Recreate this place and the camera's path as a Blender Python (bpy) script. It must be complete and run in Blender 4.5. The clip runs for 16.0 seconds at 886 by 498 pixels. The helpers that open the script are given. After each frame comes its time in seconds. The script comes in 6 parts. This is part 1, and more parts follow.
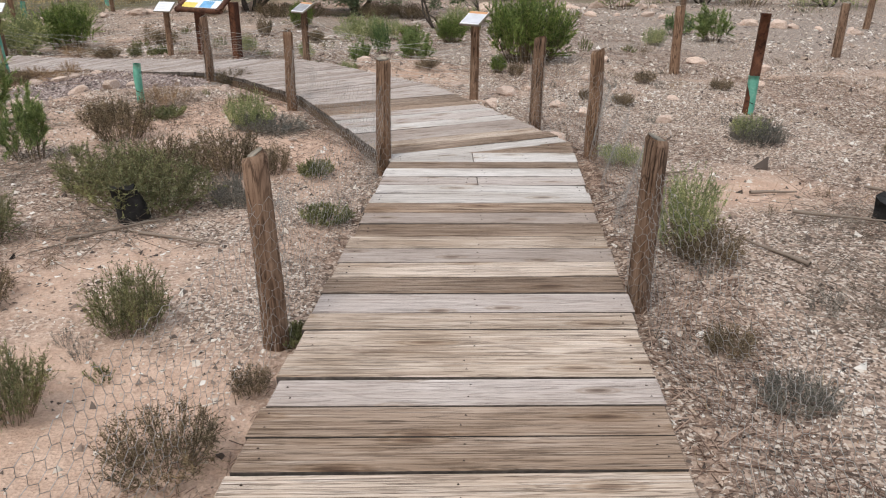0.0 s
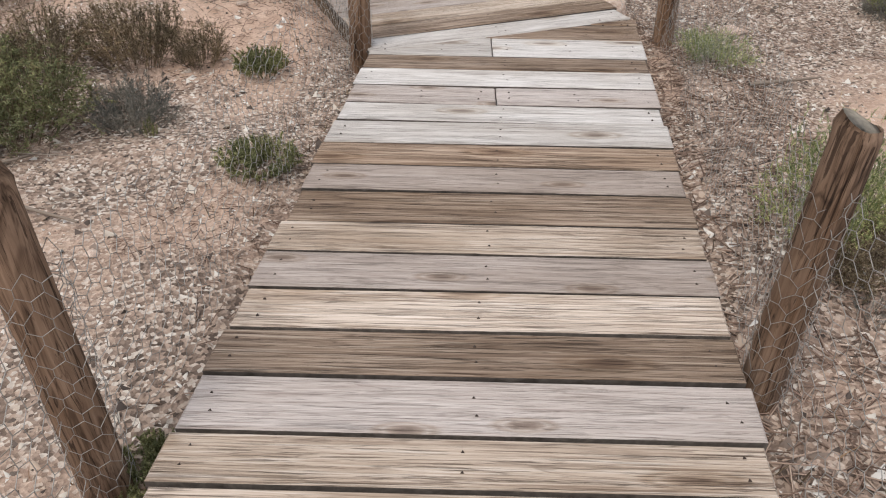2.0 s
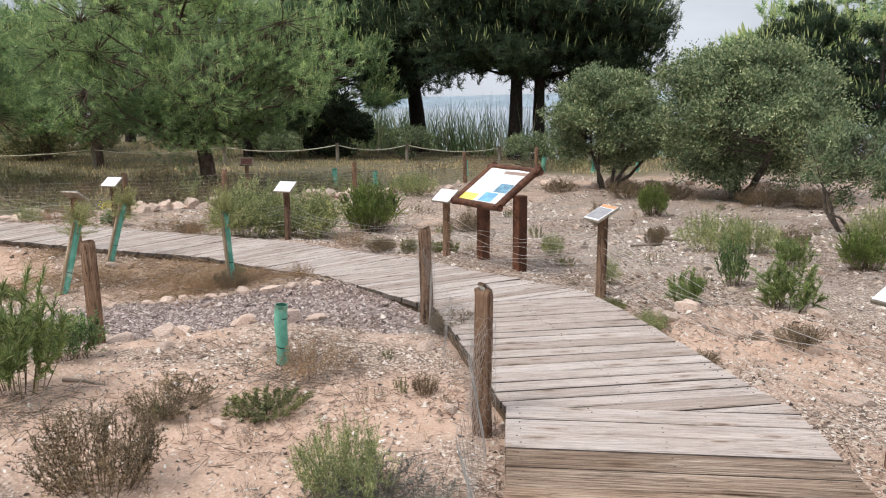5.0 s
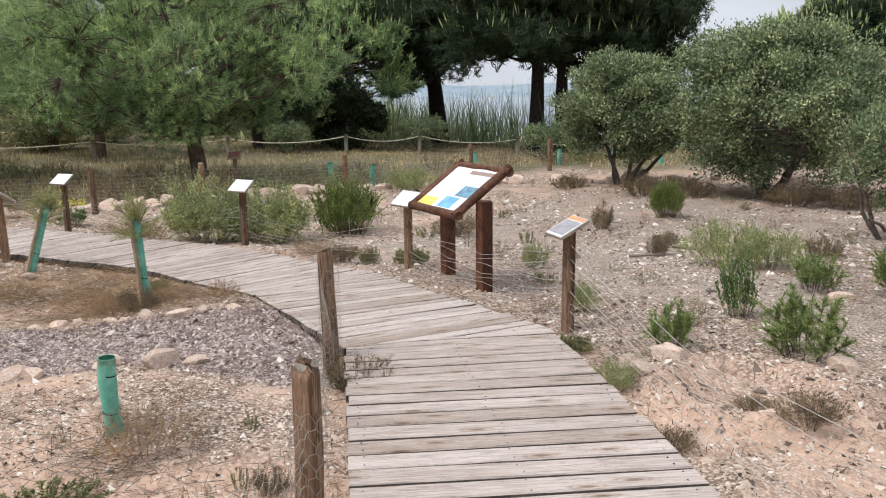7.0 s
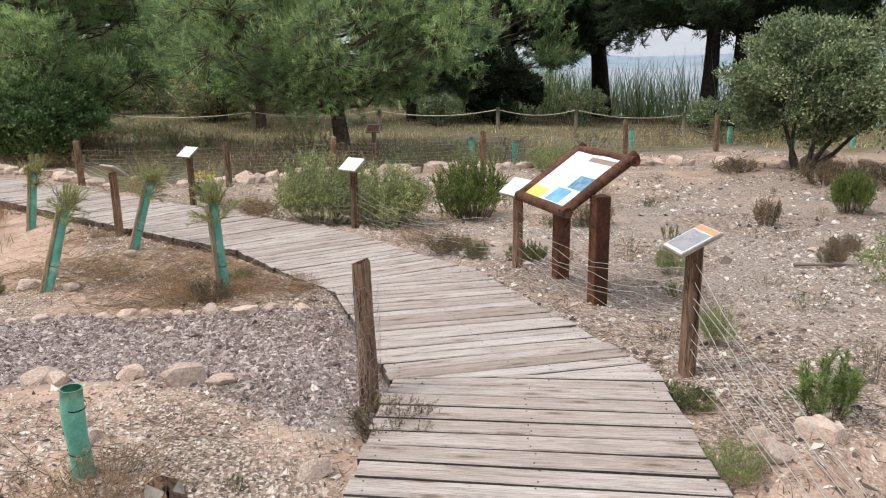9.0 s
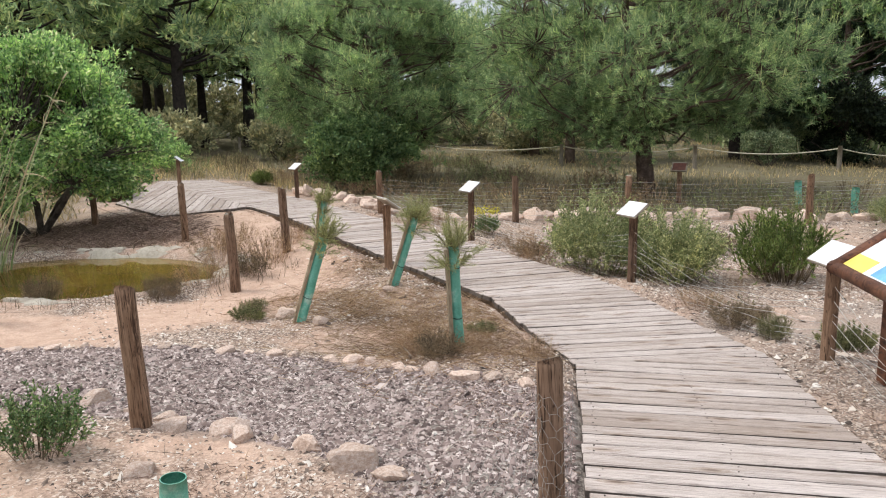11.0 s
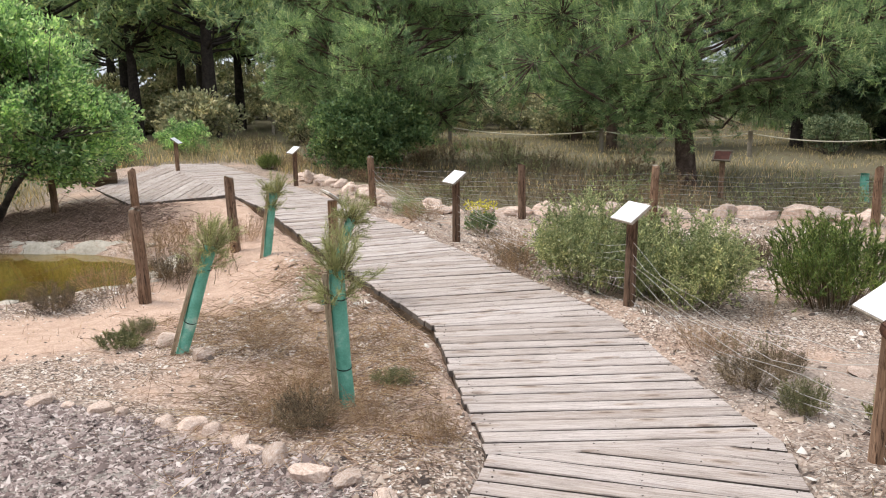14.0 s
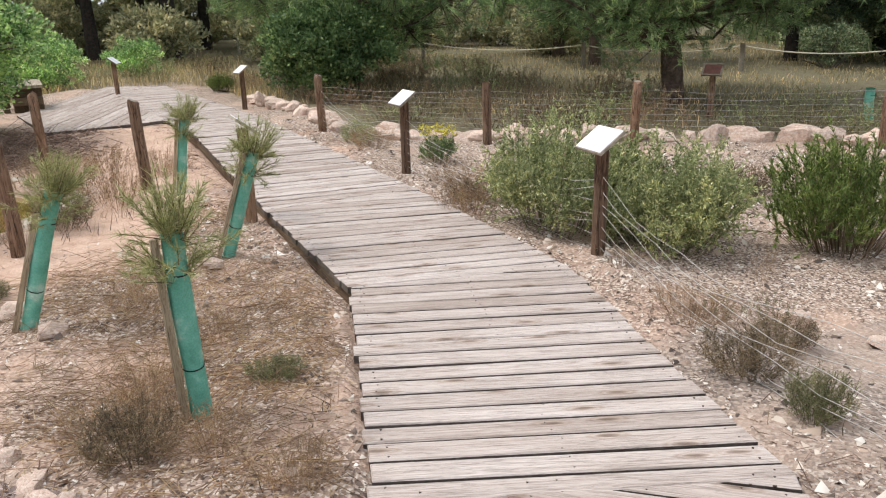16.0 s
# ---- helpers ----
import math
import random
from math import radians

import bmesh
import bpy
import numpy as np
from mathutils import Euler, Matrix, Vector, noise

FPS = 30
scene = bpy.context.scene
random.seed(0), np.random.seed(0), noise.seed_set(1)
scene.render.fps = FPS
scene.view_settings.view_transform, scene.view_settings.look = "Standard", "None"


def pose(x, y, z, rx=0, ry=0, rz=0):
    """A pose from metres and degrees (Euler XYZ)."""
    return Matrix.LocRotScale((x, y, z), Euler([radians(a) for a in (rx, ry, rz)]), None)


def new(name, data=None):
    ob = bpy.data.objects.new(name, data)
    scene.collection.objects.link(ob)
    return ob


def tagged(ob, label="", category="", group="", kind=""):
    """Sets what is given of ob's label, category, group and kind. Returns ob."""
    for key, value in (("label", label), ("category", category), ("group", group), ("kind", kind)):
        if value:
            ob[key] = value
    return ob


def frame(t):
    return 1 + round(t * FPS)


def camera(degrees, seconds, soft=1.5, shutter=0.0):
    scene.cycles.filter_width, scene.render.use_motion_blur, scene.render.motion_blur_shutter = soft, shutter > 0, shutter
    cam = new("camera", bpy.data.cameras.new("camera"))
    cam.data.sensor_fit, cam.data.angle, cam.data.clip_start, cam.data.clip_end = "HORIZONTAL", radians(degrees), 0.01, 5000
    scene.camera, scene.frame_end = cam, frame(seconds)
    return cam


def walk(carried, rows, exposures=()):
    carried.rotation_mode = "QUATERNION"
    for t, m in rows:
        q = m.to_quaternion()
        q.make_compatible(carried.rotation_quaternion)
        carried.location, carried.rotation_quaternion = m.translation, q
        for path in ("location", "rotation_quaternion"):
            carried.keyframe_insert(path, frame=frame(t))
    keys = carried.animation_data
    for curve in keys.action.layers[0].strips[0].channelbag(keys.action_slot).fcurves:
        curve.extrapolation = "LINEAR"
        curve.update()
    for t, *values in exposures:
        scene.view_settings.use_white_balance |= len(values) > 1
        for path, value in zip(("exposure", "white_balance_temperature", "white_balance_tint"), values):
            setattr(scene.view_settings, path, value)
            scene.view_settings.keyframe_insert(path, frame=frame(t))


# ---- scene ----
cam = camera(60.5, 16.0, 1.1)
METRES, EYE, TILT, LEAN, TURN = 10.17, 1.35, 0.0, 0.0, -0.9
ROWS = [
    (0.0, 0.0, 0.0, 0.0, 0.13, -22.41, -0.31),
    (0.5, 0.0016, 0.0369, -0.0007, 0.36, -24.04, -0.79),
    (1.0, 0.0011, 0.078, -0.004, 0.08, -27.54, -0.1),
    (1.5, 0.0041, 0.115, -0.0071, -0.0, -31.28, 0.02),
    (2.0, 0.009, 0.1541, -0.009, 2.31, -35.85, -0.73),
    (2.5, 0.0096, 0.1937, -0.0119, 4.78, -39.42, -1.07),
    (3.0, 0.0147, 0.2327, -0.0108, 10.17, -36.06, -0.77),
    (3.5, 0.015, 0.2685, -0.0056, 14.87, -28.12, -0.04),
    (4.0, 0.014, 0.3023, -0.0015, 19.42, -20.8, 0.33),
    (4.5, 0.0146, 0.34, 0.0023, 25.84, -14.6, 0.21),
    (5.0, 0.0099, 0.379, 0.0031, 29.42, -10.77, 0.46),
    (7.5, 0.0112, 0.5426, 0.0005, 32.23, -11.91, 0.8),
    (8.0, 0.0011, 0.5691, 0.0007, 32.96, -12.57, 1.16),
    (8.5, -0.0029, 0.5944, 0.0001, 38.68, -13.19, 1.14),
    (9.0, -0.008, 0.6163, -0.0004, 44.72, -13.41, 0.79),
    (9.5, -0.0214, 0.6366, -0.0004, 49.45, -12.74, 0.77),
    (10.0, -0.032, 0.6582, -0.0013, 55.83, -11.78, 0.94),
    (12.5, -0.1089, 0.7632, -0.0068, 78.07, -10.13, 0.83),
    (13.0, -0.1289, 0.7867, -0.0086, 77.03, -9.65, 0.96),
    (13.5, -0.145, 0.8124, -0.0095, 75.71, -10.47, 0.47),
    (14.0, -0.1661, 0.8305, -0.0129, 73.07, -11.67, 0.73),
    (14.5, -0.1865, 0.8451, -0.0164, 72.56, -14.95, 1.26),
    (15.0, -0.2045, 0.8642, -0.0173, 75.24, -17.44, 1.22),
    (15.5, -0.226, 0.8799, -0.0196, 74.38, -17.9, 1.07),
    (16.0, -0.2526, 0.8933, -0.0246, 71.94, -17.57, 1.3),
]
walk(cam, [(t, pose(0, 0, EYE, TILT, LEAN, TURN) @ pose(METRES * x, METRES * y, METRES * z, 90 + pitch, roll, yaw)) for t, x, y, z, yaw, pitch, roll in ROWS],
     [(0.0, 0.02), (1.5, -0.02), (3.0, 0.0), (4.0, 0.05), (4.5, 0.22), (5.0, 0.35), (9.0, 0.34), (12.5, 0.5), (14.0, 0.54), (16.0, 0.48)])

# ---- light: a bright, thinly clouded sky ----
SUN_EL, SUN_AZ = 58.0, 215.0
world = bpy.data.worlds.new("sky")
scene.world = world
world.use_nodes = True
wn, wl = world.node_tree.nodes, world.node_tree.links
wn.clear()
w_out = wn.new("ShaderNodeOutputWorld")
w_bg = wn.new("ShaderNodeBackground")
w_sky = wn.new("ShaderNodeTexSky")
w_sky.sky_type, w_sky.sun_disc = "NISHITA", False
w_sky.sun_elevation, w_sky.sun_rotation = radians(SUN_EL), radians(SUN_AZ)
w_sky.dust_density = 3.0
w_co = wn.new("ShaderNodeTexCoord")
w_map = wn.new("ShaderNodeMapping")
w_map.inputs["Scale"].default_value = (1.0, 1.0, 3.5)
w_noise = wn.new("ShaderNodeTexNoise")
w_noise.inputs["Scale"].default_value, w_noise.inputs["Detail"].default_value = 2.4, 6.0
w_ramp = wn.new("ShaderNodeValToRGB")
w_ramp.color_ramp.elements[0].position, w_ramp.color_ramp.elements[1].position = 0.36, 0.58
w_ramp.color_ramp.elements[0].color, w_ramp.color_ramp.elements[1].color = (0.55, 0.55, 0.55, 1), (1, 1, 1, 1)
w_mix = wn.new("ShaderNodeMix")
w_mix.data_type = "RGBA"
w_mix.inputs["B"].default_value = (8.6, 9.1, 10.0, 1)
w_gain = wn.new("ShaderNodeMath")
w_gain.operation = "MULTIPLY"
w_gain.inputs[1].default_value = 0.1
wl.new(w_co.outputs["Generated"], w_map.inputs["Vector"])
wl.new(w_map.outputs["Vector"], w_noise.inputs["Vector"])
wl.new(w_noise.outputs["Fac"], w_ramp.inputs["Fac"])
wl.new(w_ramp.outputs["Color"], w_mix.inputs["Factor"])
wl.new(w_sky.outputs["Color"], w_mix.inputs["A"])
w_sep = wn.new("ShaderNodeSeparateXYZ")
w_lift = wn.new("ShaderNodeMapRange")
w_lift.inputs["To Min"].default_value, w_lift.inputs["To Max"].default_value = 0.62, 1.2
wl.new(w_co.outputs["Generated"], w_sep.inputs["Vector"])
wl.new(w_sep.outputs["Z"], w_lift.inputs["Value"])
wl.new(w_lift.outputs["Result"], w_gain.inputs[0])
wl.new(w_gain.outputs[0], w_bg.inputs["Strength"])
wl.new(w_mix.outputs["Result"], w_bg.inputs["Color"])
wl.new(w_bg.outputs["Background"], w_out.inputs["Surface"])
sun = new("sun", bpy.data.lights.new("sun", "SUN"))
sun.data.energy, sun.data.angle, sun.data.color = 1.9, radians(22), (1.0, 0.97, 0.93)
sun.rotation_euler = (radians(90 - SUN_EL), 0, radians(180 - SUN_AZ))

# ---- materials ----


def material(name, rough=0.8, metal=0.0, spec=0.3):
    m = bpy.data.materials.new(name)
    m.use_nodes = True
    bsdf = m.node_tree.nodes["Principled BSDF"]
    bsdf.inputs["Roughness"].default_value = rough
    bsdf.inputs["Metallic"].default_value = metal
    bsdf.inputs["Specular IOR Level"].default_value = spec
    return m, m.node_tree.nodes, m.node_tree.links, bsdf


def ramp_node(n, stops):
    r = n.new("ShaderNodeValToRGB")
    el = r.color_ramp.elements
    while len(el) < len(stops):
        el.new(0.5)
    for e, (p, c) in zip(el, stops):
        e.position, e.color = p, (*c, 1)
    return r


def noise_node(n, l, vec, scale, detail=4.0, rough=0.6, dist=0.0):
    t = n.new("ShaderNodeTexNoise")
    t.inputs["Scale"].default_value, t.inputs["Detail"].default_value = scale, detail
    t.inputs["Roughness"].default_value, t.inputs["Distortion"].default_value = rough, dist
    l.new(vec, t.inputs["Vector"])
    return t


def mixed(n, l, fac, a, b, kind="MIX"):
    x = n.new("ShaderNodeMix")
    x.data_type, x.blend_type = "RGBA", kind
    for sock, v in (("Factor", fac), ("A", a), ("B", b)):
        if isinstance(v, (int, float)):
            x.inputs[sock].default_value = v
        elif isinstance(v, tuple):
            x.inputs[sock].default_value = (*v, 1)
        else:
            l.new(v, x.inputs[sock])
    return x.outputs["Result"]


def bump_node(n, l, height, bsdf, strength=0.4, dist=0.01):
    b = n.new("ShaderNodeBump")
    b.inputs["Strength"].default_value, b.inputs["Distance"].default_value = strength, dist
    l.new(height, b.inputs["Height"])
    l.new(b.outputs["Normal"], bsdf.inputs["Normal"])


def shifted(n, l, scale, amount=20.0):
    """Object coordinates, scaled, with an offset of its own for each object."""
    co, info, mp = n.new("ShaderNodeTexCoord"), n.new("ShaderNodeObjectInfo"), n.new("ShaderNodeMapping")
    mul = n.new("ShaderNodeMath")
    mul.operation = "MULTIPLY"
    mul.inputs[1].default_value = amount
    l.new(info.outputs["Random"], mul.inputs[0])
    comb = n.new("ShaderNodeCombineXYZ")
    for s in ("X", "Y", "Z"):
        l.new(mul.outputs[0], comb.inputs[s])
    mp.inputs["Scale"].default_value = scale
    l.new(co.outputs["Object"], mp.inputs["Vector"])
    l.new(comb.outputs[0], mp.inputs["Location"])
    return mp.outputs["Vector"], info.outputs["Random"]


def wood(name, stops, grain=(2.0, 45.0, 45.0), tones=((0.0, (0.75, 0.75, 0.75)), (1.0, (1.15, 1.12, 1.08))), rough=0.85, crack=0.5, bump=0.5, blotch=0.8):
    m, n, l, bsdf = material(name, rough)
    vec, rnd = shifted(n, l, grain)
    g1 = noise_node(n, l, vec, 1.0, 6.0, 0.65, 1.3)
    base = ramp_node(n, stops)
    l.new(g1.outputs["Fac"], base.inputs["Fac"])
    tone = ramp_node(n, tones)
    l.new(rnd, tone.inputs["Fac"])
    col = mixed(n, l, 1.0, base.outputs["Color"], tone.outputs["Color"], "MULTIPLY")
    vec2, _ = shifted(n, l, (1.2, 4.0, 4.0), 31.0)
    blot = noise_node(n, l, vec2, 1.3, 3.0)
    br = ramp_node(n, ((0.32, (0.68, 0.62, 0.55)), (0.62, (1.08, 1.08, 1.08))))
    l.new(blot.outputs["Fac"], br.inputs["Fac"])
    col = mixed(n, l, blotch, col, br.outputs["Color"], "MULTIPLY")
    vec3, _ = shifted(n, l, (grain[0] * 0.6, grain[1] * 0.9, grain[2] * 0.9), 47.0)
    cr = noise_node(n, l, vec3, 1.6, 3.0, 0.6, 2.2)
    crr = ramp_node(n, ((0.38, (0.15, 0.12, 0.1)), (0.42, (1, 1, 1))))
    l.new(cr.outputs["Fac"], crr.inputs["Fac"])
    col = mixed(n, l, crack, col, crr.outputs["Color"], "MULTIPLY")
    for along_g, fine_g, seed_g, deep in ((0.55, 0.22, 59.0, 0.75), (1.1, 0.75, 71.0, 0.6)):
        vg, _ = shifted(n, l, (grain[0] * (along_g if grain[0] < grain[1] else fine_g), grain[1] * fine_g, grain[2] * (fine_g if grain[2] >= grain[1] else along_g)), seed_g)
        ln = noise_node(n, l, vg, 1.0, 4.0, 0.6, 0.8)
        lr = ramp_node(n, ((0.478, (1, 1, 1)), (0.496, (0.2, 0.16, 0.13)), (0.504, (0.2, 0.16, 0.13)), (0.522, (1, 1, 1))))
        l.new(ln.outputs["Fac"], lr.inputs["Fac"])
        col = mixed(n, l, deep * crack, col, lr.outputs["Color"], "MULTIPLY")
    vec4, _ = shifted(n, l, (1.5 * grain[0] / 2.2, 6.0 * grain[1] / 110, 6.0 * grain[2] / 110), 83.0)
    kn = n.new("ShaderNodeTexVoronoi")
    kn.inputs["Scale"].default_value = 1.0
    kn.voronoi_dimensions = "2D"
    l.new(vec4, kn.inputs["Vector"])
    kr = ramp_node(n, ((0.03, (0.28, 0.2, 0.15)), (0.075, (0.62, 0.54, 0.46)), (0.1, (0.95, 0.92, 0.88)), (0.13, (0.75, 0.68, 0.6)), (0.17, (1, 1, 1))))
    l.new(kn.outputs["Distance"], kr.inputs["Fac"])
    col = mixed(n, l, 0.75, col, kr.outputs["Color"], "MULTIPLY")
    l.new(col, bsdf.inputs["Base Color"])
    hsum = mixed(n, l, 0.5, g1.outputs["Fac"], crr.outputs["Color"])
    bump_node(n, l, hsum, bsdf, bump, 0.006)
    return m


def leafy(name, stops, rough=0.6, glow=0.25, patch=0.5, scale=1.2):
    """Foliage: a colour for each leaf, drifting over the plant, and some light let through."""
    m, n, l, bsdf = material(name, rough, 0, 0.25)
    geo = n.new("ShaderNodeNewGeometry")
    r = ramp_node(n, stops)
    l.new(geo.outputs["Random Per Island"], r.inputs["Fac"])
    co = n.new("ShaderNodeTexCoord")
    dr = noise_node(n, l, co.outputs["Object"], scale, 3.0)
    pr = ramp_node(n, ((0.32, (0.42, 0.48, 0.45)), (0.68, (1.5, 1.42, 1.15))))
    l.new(dr.outputs["Fac"], pr.inputs["Fac"])
    col = mixed(n, l, patch, r.outputs["Color"], pr.outputs["Color"], "MULTIPLY")
    cl = noise_node(n, l, co.outputs["Object"], scale * 5.5, 2.0)
    cr = ramp_node(n, ((0.36, (0.6, 0.64, 0.62)), (0.64, (1.3, 1.27, 1.15))))
    l.new(cl.outputs["Fac"], cr.inputs["Fac"])
    col = mixed(n, l, patch, col, cr.outputs["Color"], "MULTIPLY")
    l.new(col, bsdf.inputs["Base Color"])
    tr = n.new("ShaderNodeBsdfTranslucent")
    l.new(col, tr.inputs["Color"])
    mx = n.new("ShaderNodeMixShader")
    mx.inputs["Fac"].default_value = glow
    l.new(bsdf.outputs[0], mx.inputs[1])
    l.new(tr.outputs[0], mx.inputs[2])
    l.new(mx.outputs[0], n["Material Output"].inputs["Surface"])
    return m


def mottled(name, stops, scale=6.0, rough=0.9, bump=0.4, dist=0.01, fine=40.0, rand=0.25, spec=0.25):
    m, n, l, bsdf = material(name, rough, 0, spec)
    vec, rnd = shifted(n, l, (1, 1, 1))
    a = noise_node(n, l, vec, scale, 6.0, 0.65)
    r = ramp_node(n, stops)
    l.new(a.outputs["Fac"], r.inputs["Fac"])
    f = noise_node(n, l, vec, fine, 4.0, 0.7)
    fr = ramp_node(n, ((0.3, (0.72, 0.72, 0.72)), (0.7, (1.2, 1.2, 1.2))))
    l.new(f.outputs["Fac"], fr.inputs["Fac"])
    col = mixed(n, l, 0.8, r.outputs["Color"], fr.outputs["Color"], "MULTIPLY")
    tone = ramp_node(n, ((0, (1 - rand,) * 3), (1, (1 + rand,) * 3)))
    l.new(rnd, tone.inputs["Fac"])
    col = mixed(n, l, 1.0, col, tone.outputs["Color"], "MULTIPLY")
    l.new(col, bsdf.inputs["Base Color"])
    bump_node(n, l, f.outputs["Fac"], bsdf, bump, dist)
    return m


def island(name, stops, rough=0.9, spec=0.2):
    m, n, l, bsdf = material(name, rough, 0, spec)
    geo = n.new("ShaderNodeNewGeometry")
    r = ramp_node(n, stops)
    l.new(geo.outputs["Random Per Island"], r.inputs["Fac"])
    l.new(r.outputs["Color"], bsdf.inputs["Base Color"])
    return m


def plain(name, col, rough=0.6, metal=0.0, spec=0.3, vary=0.15, scale=25.0):
    m, n, l, bsdf = material(name, rough, metal, spec)
    co = n.new("ShaderNodeTexCoord")
    a = noise_node(n, l, co.outputs["Object"], scale, 4.0)
    lo, hi = tuple(c * (1 - vary) for c in col), tuple(min(1, c * (1 + vary)) for c in col)
    r = ramp_node(n, ((0.3, lo), (0.7, hi)))
    l.new(a.outputs["Fac"], r.inputs["Fac"])
    l.new(r.outputs["Color"], bsdf.inputs["Base Color"])
    return m


M_PLANK = wood("weathered_planks", ((0.33, (0.37, 0.305, 0.273)), (0.45, (0.467, 0.4, 0.362)), (0.56, (0.534, 0.466, 0.427)), (0.7, (0.616, 0.549, 0.512))), grain=(3.0, 130.0, 130.0), blotch=0.4, crack=0.42, bump=0.7,
               tones=((0.0, (0.76, 0.71, 0.66)), (0.12, (0.9, 0.87, 0.84)), (0.45, (1.0, 0.985, 0.97)), (1.0, (1.15, 1.15, 1.15))))
M_PLANK_BROWN = wood("brown_weathered_planks", ((0.33, (0.272, 0.202, 0.155)), (0.44, (0.445, 0.355, 0.285)), (0.55, (0.565, 0.468, 0.39)), (0.68, (0.673, 0.599, 0.54))), grain=(2.0, 105.0, 105.0), crack=0.55, bump=0.9,
                     tones=((0.0, (0.7, 0.63, 0.57)), (0.3, (0.9, 0.86, 0.82)), (0.6, (1.05, 1.03, 1.0)), (1.0, (1.22, 1.21, 1.2))))
M_PLANK_DARK = wood("dark_weathered_planks", ((0.33, (0.154, 0.102, 0.072)), (0.46, (0.308, 0.219, 0.16)), (0.58, (0.44, 0.337, 0.259)), (0.72, (0.55, 0.459, 0.384))), grain=(1.8, 90.0, 90.0), crack=0.65, bump=1.0)
M_PLANK_PALE = wood("bleached_planks", ((0.33, (0.437, 0.393, 0.36)), (0.45, (0.572, 0.525, 0.49)), (0.56, (0.655, 0.612, 0.575)), (0.7, (0.749, 0.709, 0.67))), grain=(2.2, 95.0, 95.0), blotch=0.5, crack=0.4, bump=0.7,
                    tones=((0.0, (0.86, 0.84, 0.82)), (1.0, (1.1, 1.1, 1.1))))
# plank sides: dirt, with the shade of the gaps put into the colour too
M_PLANK_EDGE = mottled("dirty_shaded_plank_edges", ((0.3, (0.0675, 0.054, 0.045)), (0.7, (0.18, 0.15, 0.128))), 30.0)
M_BEAM = wood("brown_beam", ((0.3, (0.1, 0.07, 0.045)), (0.7, (0.24, 0.17, 0.11))))
M_POST = wood("round_post_wood", ((0.28, (0.119, 0.0752, 0.0498)), (0.5, (0.246, 0.16, 0.111)), (0.75, (0.395, 0.277, 0.2))), grain=(40.0, 40.0, 2.2),
              tones=((0.0, (0.8, 0.8, 0.8)), (1.0, (1.2, 1.14, 1.05))), crack=0.8, bump=0.7)
M_STAIN = wood("stained_brown_wood", ((0.3, (0.07, 0.028, 0.014)), (0.55, (0.15, 0.062, 0.034)), (0.8, (0.24, 0.115, 0.065))), grain=(9.0, 9.0, 9.0), crack=0.55, bump=0.3, rough=0.65)
M_POSTCAP = mottled("post_end_grain", ((0.3, (0.22, 0.185, 0.145)), (0.7, (0.4, 0.35, 0.28))), 25.0)
M_WIRE = plain("galvanised_wire", (0.36, 0.335, 0.305), 0.5, 0.3)
M_WIRE_PALE = plain("bright_wire", (0.6, 0.58, 0.54), 0.5, 0.2)
M_WIRE_DARK = plain("dull_wire", (0.12, 0.1, 0.085), 0.7, 0.3)
M_WIRE_GREY = plain("grey_wire", (0.42, 0.4, 0.38), 0.6, 0.3)
M_ROPE = mottled("pale_rope", ((0.3, (0.42, 0.38, 0.28)), (0.7, (0.6, 0.55, 0.43))), 30.0)
M_TUBE = mottled("green_tube", ((0.3, (0.0878, 0.324, 0.23)), (0.55, (0.176, 0.486, 0.365)), (0.75, (0.527, 0.675, 0.567))), 9.0, 0.55, 0.5, 0.004, 160.0, 0.15, 0.4)
M_STAKE = wood("pale_stake", ((0.3, (0.3, 0.23, 0.15)), (0.7, (0.5, 0.42, 0.3))), grain=(40.0, 40.0, 3.0))
M_PANEL = plain("white_panel", (0.78, 0.78, 0.8), 0.35, 0, 0.5, 0.05, 3.0)
M_PANEL_PALE = plain("pale_print", (0.6, 0.6, 0.63), 0.4, 0, 0.5, 0.1, 14.0)
M_PANEL_GREY = plain("grey_print", (0.3, 0.29, 0.3), 0.4, 0, 0.5, 0.25, 14.0)
M_PANEL_DARK = plain("dark_print", (0.13, 0.05, 0.035), 0.8, 0, 0.5, 0.3, 14.0)
M_PANEL_ORANGE = plain("orange_print", (0.62, 0.3, 0.12), 0.4, 0, 0.5, 0.2, 14.0)
M_PANEL_YELLOW = plain("yellow_print", (0.8, 0.62, 0.13), 0.4, 0, 0.5, 0.15, 8.0)
M_PANEL_BLUE = plain("blue_print", (0.16, 0.4, 0.66), 0.4, 0, 0.5, 0.3, 9.0)
M_PANEL_SEA = plain("sea_photo_print", (0.12, 0.26, 0.36), 0.4, 0, 0.5, 0.6, 18.0)
M_PANEL_BROWN = plain("brown_print", (0.3, 0.2, 0.15), 0.4, 0, 0.5, 0.2, 9.0)
M_STONE = mottled("limestone", ((0.3, (0.456, 0.307, 0.232)), (0.5, (0.638, 0.482, 0.387)), (0.7, (0.798, 0.679, 0.596))), 7.0, 0.95, 0.6, 0.014, 26.0, 0.2)
M_RIM = mottled("pale_pond_rim", ((0.3, (0.42, 0.36, 0.28)), (0.7, (0.66, 0.6, 0.5))), 5.0, 0.9, 0.6, 0.03, 30.0)
M_BARK = mottled("pine_bark", ((0.3, (0.0653, 0.0459, 0.0363)), (0.55, (0.167, 0.115, 0.0907)), (0.75, (0.298, 0.23, 0.193))), 9.0, 0.95, 0.9, 0.03, 30.0)
